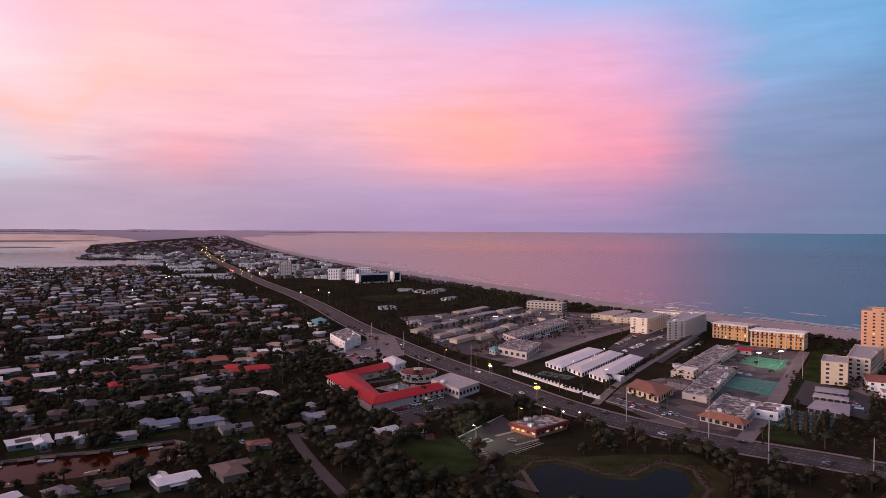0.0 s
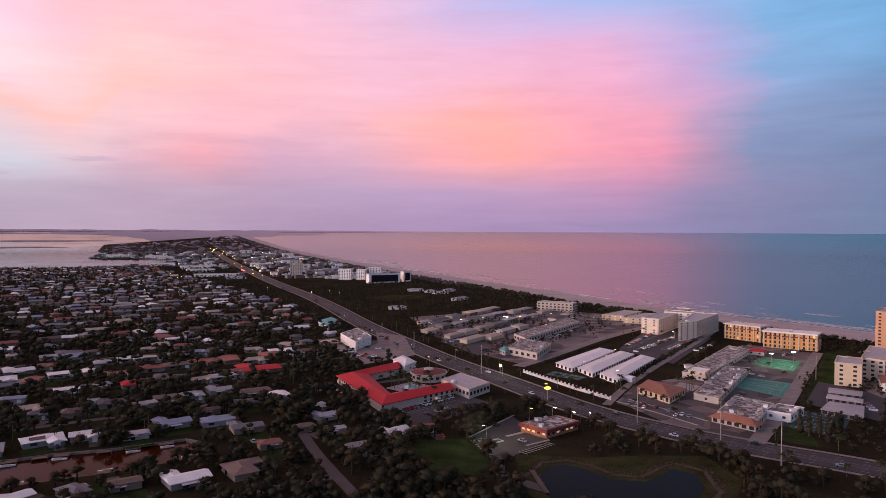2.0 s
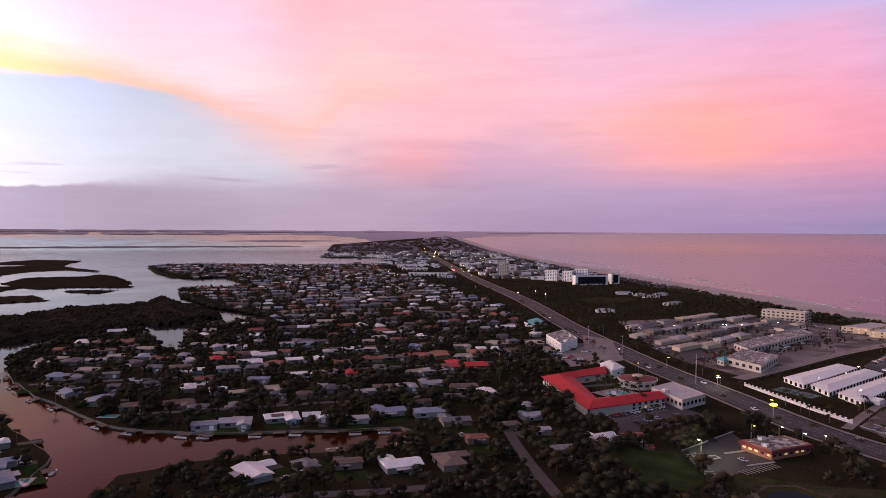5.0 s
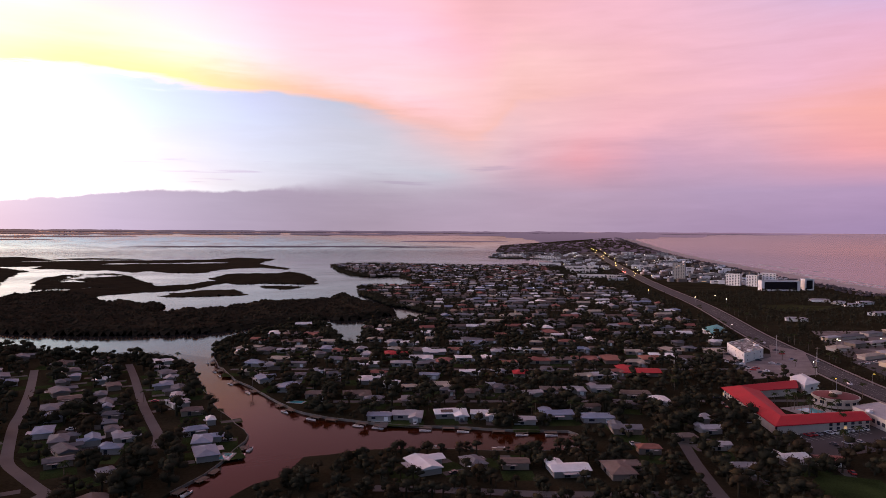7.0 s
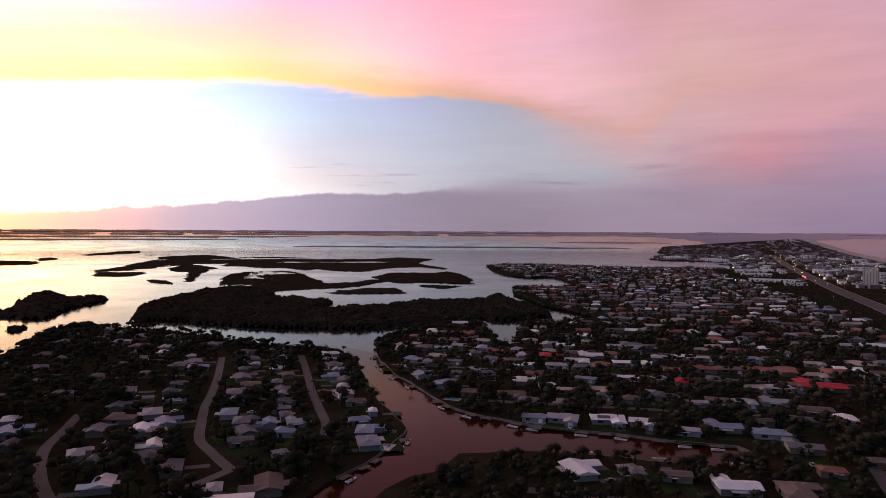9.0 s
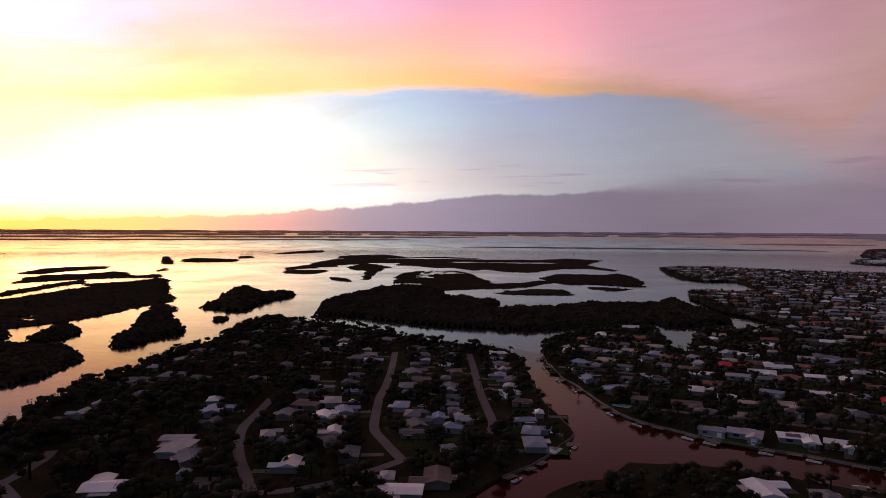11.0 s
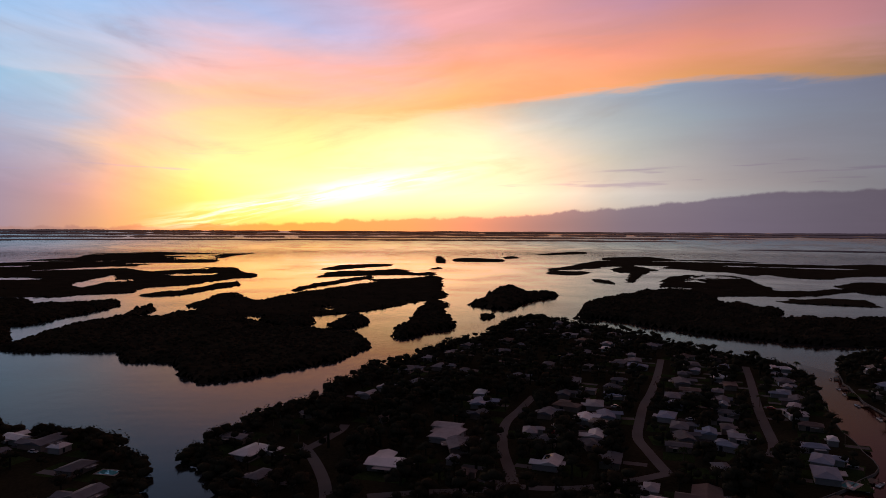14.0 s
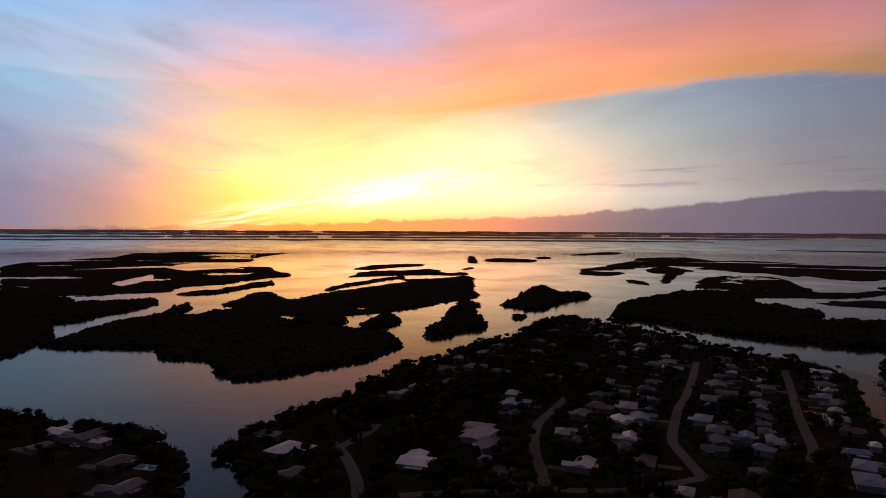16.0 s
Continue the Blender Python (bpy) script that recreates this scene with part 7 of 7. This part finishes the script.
for x, y in [(236, 505), (256, 512)]:     # floodlights of the courts
    f = empty("floodlight", pose(x, y, G), "tall floodlight mast shining on tennis courts", "floodlight", "court floodlights")
    part("mast", pylon(bmesh.new(), 0, 0, 0, 9.5, 0.18, 0.1), M["pole"], f)
    part("lamp_bank", boxed(-1.5, -0.35, 9.4, 1.5, 0.35, 9.95, bevel=0.1), M["flood"], f)
sign = empty("roadside_sign", pose(56, 399, G), "round yellow glowing sign on a post", "sign")
part("post", pylon(bmesh.new(), 0, 0, 0, 6, 0.2, 0.2), M["pole"], sign)
b = bmesh.new()
bmesh.ops.create_uvsphere(b, u_segments=16, v_segments=8, radius=1.0, matrix=Matrix.Translation((0, 0, 7)) @ Matrix.Diagonal((2.0, 0.5, 1.0, 1)))
part("sign_board", b, M["amber"], sign, "glowing yellow oval board")
wall_bm = bmesh.new()
ribbon(wall_bm, [(50, 476), (64, 450), (78, 424), (93, 400)], 0.25, -0.25, G - 0.1, G + 1.6)
for i in range(24):
    f = i / 23
    x, y = 50 + 43 * f, 476 - 76 * f
    box(wall_bm, x - 0.5, y - 0.5, G, x + 0.5, y + 0.5, G + 2.3)
tagged(new("wall_garden", mesh_of("garden_wall", wall_bm, M["plaster"])), "long white garden wall with piers beside the highway", "wall", kind="structure")
pool = empty("swimming_pool", pose(-27, 428, G), "turquoise swimming pool in a motel court", "swimming pool")
part("deck", boxed(-12, -10, -0.2, 12, 10, 0.07), M["concrete"], pool, at=pose(0, 0, 0, 0, 0, 50))
part("basin", boxed(-5.5, -5, -0.2, 5.5, 5, 0.12, bevel=0.03), M["pool"], pool, "turquoise pool water", at=pose(0, 0, 0, 0, 0, 50))
walkway = empty("boardwalk", pose(35, 266, G), "narrow wooden boardwalk on posts at the pond", "boardwalk")
for i in range(24):
    part("plank", boxed(-1.1, -0.42, 0.5, 1.1, 0.42, 0.58), M["wood"], walkway, at=pose(-2 + i * 0.12, 12 - i * 1.0, 0))
for i in range(7):
    for s in (-1, 1):
        part("post", boxed(-0.1, -0.1, -0.6, 0.1, 0.1, 1.4), M["wood"], walkway, at=pose(-2 + i * 0.45 + s, 12 - i * 3.8, 0))
for x, y in [(171, 335), (174, 332), (178, 330), (182, 329), (186, 330), (190, 333)]:
    c = empty("cypress", pose(x, y, G), "tall narrow dark cypress", "tree", "cypresses")
    part("trunk", pylon(bmesh.new(), 0, 0, 0, 2, 0.2, 0.15), M["bark"], c)
    v, f = join([(lambda q: (q[0] + np.array([0, 0, z]), q[1]))(lump(np.random.default_rng(int(x + z)), r, 1.5)) for z, r in ((3, 1.8), (6, 1.7), (9, 1.3), (11.5, 0.8))] + [cards(np.random.default_rng(int(x)), 160, np.array([0, 0, 6.5]), np.array([1.8, 1.8, 6]), 0.5)])
    part("crown", raw("crown", v, f, M["leaf"]), None, c)

# lamps that light the ground beneath them
for x, y, z, watts, tint in ((17, 316, 8.0, 5200, (0.95, 1.0, 0.72)), (33, 464, 8.5, 2600, (1.0, 0.95, 0.7)), (238, 503, 10.8, 3000, (0.85, 1.0, 0.9)), (254, 513, 10.8, 3000, (0.85, 1.0, 0.9)), (37, 327, 3.6, 500, (1.0, 0.6, 0.2))):
    lamp = new("lamp", bpy.data.lights.new("lamp", "POINT"))
    lamp.data.energy, lamp.data.color, lamp.data.shadow_soft_size = watts, tint, 0.4
    lamp.location = (x, y, G + z)

# garden pools
for x, y, turn in POOLS:
    p = empty("garden_pool", pose(x, y, G, 0, 0, turn), "small turquoise garden pool with a pale rim", "swimming pool", "garden pools")
    part("rim", boxed(-5.0, -3.2, -0.2, 5.0, 3.2, 0.08), M["concrete"], p)
    part("basin", boxed(-4.0, -2.2, -0.2, 4.0, 2.2, 0.12, bevel=0.03), M["pool"], p, "turquoise pool water")

# ---- docks and boats on the canal ----
rnd = random.Random(44)
for line, side in ((CANAL_N, -1), (CANAL_S[:6], -1), (CANAL_W[2:8], -1)):
    for (x0, y0), (x1, y1) in zip(line, line[1:]):
        d = math.hypot(x1 - x0, y1 - y0)
        for i in range(max(1, int(d / 24))):
            f = (i + rnd.uniform(0.2, 0.8)) / max(1, int(d / 24))
            nx, ny = (y1 - y0) / d * -side, -(x1 - x0) / d * -side
            x, y = x0 + (x1 - x0) * min(f, 1), y0 + (y1 - y0) * min(f, 1)
            turn = math.degrees(math.atan2(y1 - y0, x1 - x0))
            k = empty("dock", pose(x + nx * 2.5, y + ny * 2.5, 0, 0, 0, turn), "small weathered wooden dock on the canal", "dock", "canal docks")
            part("deck", boxed(-3.2, -1.6, 0.9, 3.2, 1.6, 1.05), M["wood"], k)
            for px_ in (-2.9, 2.9):
                for py_ in (-1.4, 1.4):
                    part("post", pylon(bmesh.new(), px_, py_, -1, 1.8, 0.12, 0.12, 6), M["wood"], k)
            if rnd.random() < 0.55:
                bt = empty("boat", pose(x + nx * 6, y + ny * 6, 0, 0, 0, turn), "small white motor boat moored at a dock", "boat", "moored boats")
                hull = boxed(-3.0, -1.05, -0.25, 3.0, 1.05, 0.7)
                for vtx in hull.verts:
                    if vtx.co.x > 0:
                        vtx.co.y *= 0.25
                    if vtx.co.z < 0:
                        vtx.co.y *= 0.6
                part("hull", hull, M["carw"], bt)
                part("cockpit", boxed(-2.4, -0.75, 0.7, 0.6, 0.75, 0.85), M["concrete"], bt)
                part("windscreen", boxed(0.6, -0.6, 0.7, 0.75, 0.6, 1.3), M["glass"], bt)
for line in (CANAL_N, CANAL_S[:6], CANAL_W[2:]):
    b = bmesh.new()
    ribbon(b, wander(line, 9, 1.2), 0.2, -0.2, -0.6, G + 0.12)
    tagged(new("sea_wall", mesh_of("sea_wall", b, M["seawall"])), "pale concrete retaining wall along the canal", "sea wall", kind="structure")

# ---- surf, far shores and the horizon ----
surf = bmesh.new()
rnd = random.Random(6)
sea_line = []
for (x0, y0), (x1, y1) in zip(COAST[1:11], COAST[2:12]):
    d = math.hypot(x1 - x0, y1 - y0)
    for i in range(int(d / 6)):
        f = i * 6 / d
        sea_line.append((x0 + (x1 - x0) * f, y0 + (y1 - y0) * f, (y1 - y0) / d, -(x1 - x0) / d))
for k, (out, wide, keep) in enumerate(((4, 3.0, -0.3), (14, 2.6, -0.1), (30, 4.5, 0.0), (52, 3.4, 0.08), (76, 6.5, 0.16), (102, 5.0, 0.22), (135, 3.0, 0.34))):
    run = []
    for i, (x, y, nx, ny) in enumerate(sea_line + [(0, 0, 0, 0)]):
        on = nx != 0 and noise.noise((i * 0.045, k * 7.7, 0.5)) + 0.35 * noise.noise((i * 0.21, k * 3.1, 2.5)) > keep
        if on:
            o = out + 9 * noise.noise((i * 0.03, k * 2.3, 5.5)) + 2.2 * noise.noise((i * 0.3, k, 9.5))
            run.append((x + nx * o, y + ny * o))
        else:
            if len(run) > 3:
                n0 = len(surf.verts)
                ribbon(surf, run, wide, -wide, 0.0, 0.18)
                surf.verts.ensure_lookup_table()
                for q in range(len(run)):         # each crest thins out to its ends
                    thin = min(1.0, q / 3, (len(run) - 1 - q) / 3) * (0.6 + 0.8 * rnd.random())
                    c = (surf.verts[n0 + q * 4 + 1].co + surf.verts[n0 + q * 4 + 2].co) / 2
                    for r_ in range(4):
                        v = surf.verts[n0 + q * 4 + r_]
                        v.co.x, v.co.y = c.x + (v.co.x - c.x) * thin, c.y + (v.co.y - c.y) * thin
            run = []
tagged(new("surf", mesh_of("surf", surf, M["foam"])), "thin white lines of breaking surf", "surf", kind="stuff")


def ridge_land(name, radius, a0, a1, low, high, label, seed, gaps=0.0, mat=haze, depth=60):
    """A long low wooded shore far away, by default glowing in the painted haze colour."""
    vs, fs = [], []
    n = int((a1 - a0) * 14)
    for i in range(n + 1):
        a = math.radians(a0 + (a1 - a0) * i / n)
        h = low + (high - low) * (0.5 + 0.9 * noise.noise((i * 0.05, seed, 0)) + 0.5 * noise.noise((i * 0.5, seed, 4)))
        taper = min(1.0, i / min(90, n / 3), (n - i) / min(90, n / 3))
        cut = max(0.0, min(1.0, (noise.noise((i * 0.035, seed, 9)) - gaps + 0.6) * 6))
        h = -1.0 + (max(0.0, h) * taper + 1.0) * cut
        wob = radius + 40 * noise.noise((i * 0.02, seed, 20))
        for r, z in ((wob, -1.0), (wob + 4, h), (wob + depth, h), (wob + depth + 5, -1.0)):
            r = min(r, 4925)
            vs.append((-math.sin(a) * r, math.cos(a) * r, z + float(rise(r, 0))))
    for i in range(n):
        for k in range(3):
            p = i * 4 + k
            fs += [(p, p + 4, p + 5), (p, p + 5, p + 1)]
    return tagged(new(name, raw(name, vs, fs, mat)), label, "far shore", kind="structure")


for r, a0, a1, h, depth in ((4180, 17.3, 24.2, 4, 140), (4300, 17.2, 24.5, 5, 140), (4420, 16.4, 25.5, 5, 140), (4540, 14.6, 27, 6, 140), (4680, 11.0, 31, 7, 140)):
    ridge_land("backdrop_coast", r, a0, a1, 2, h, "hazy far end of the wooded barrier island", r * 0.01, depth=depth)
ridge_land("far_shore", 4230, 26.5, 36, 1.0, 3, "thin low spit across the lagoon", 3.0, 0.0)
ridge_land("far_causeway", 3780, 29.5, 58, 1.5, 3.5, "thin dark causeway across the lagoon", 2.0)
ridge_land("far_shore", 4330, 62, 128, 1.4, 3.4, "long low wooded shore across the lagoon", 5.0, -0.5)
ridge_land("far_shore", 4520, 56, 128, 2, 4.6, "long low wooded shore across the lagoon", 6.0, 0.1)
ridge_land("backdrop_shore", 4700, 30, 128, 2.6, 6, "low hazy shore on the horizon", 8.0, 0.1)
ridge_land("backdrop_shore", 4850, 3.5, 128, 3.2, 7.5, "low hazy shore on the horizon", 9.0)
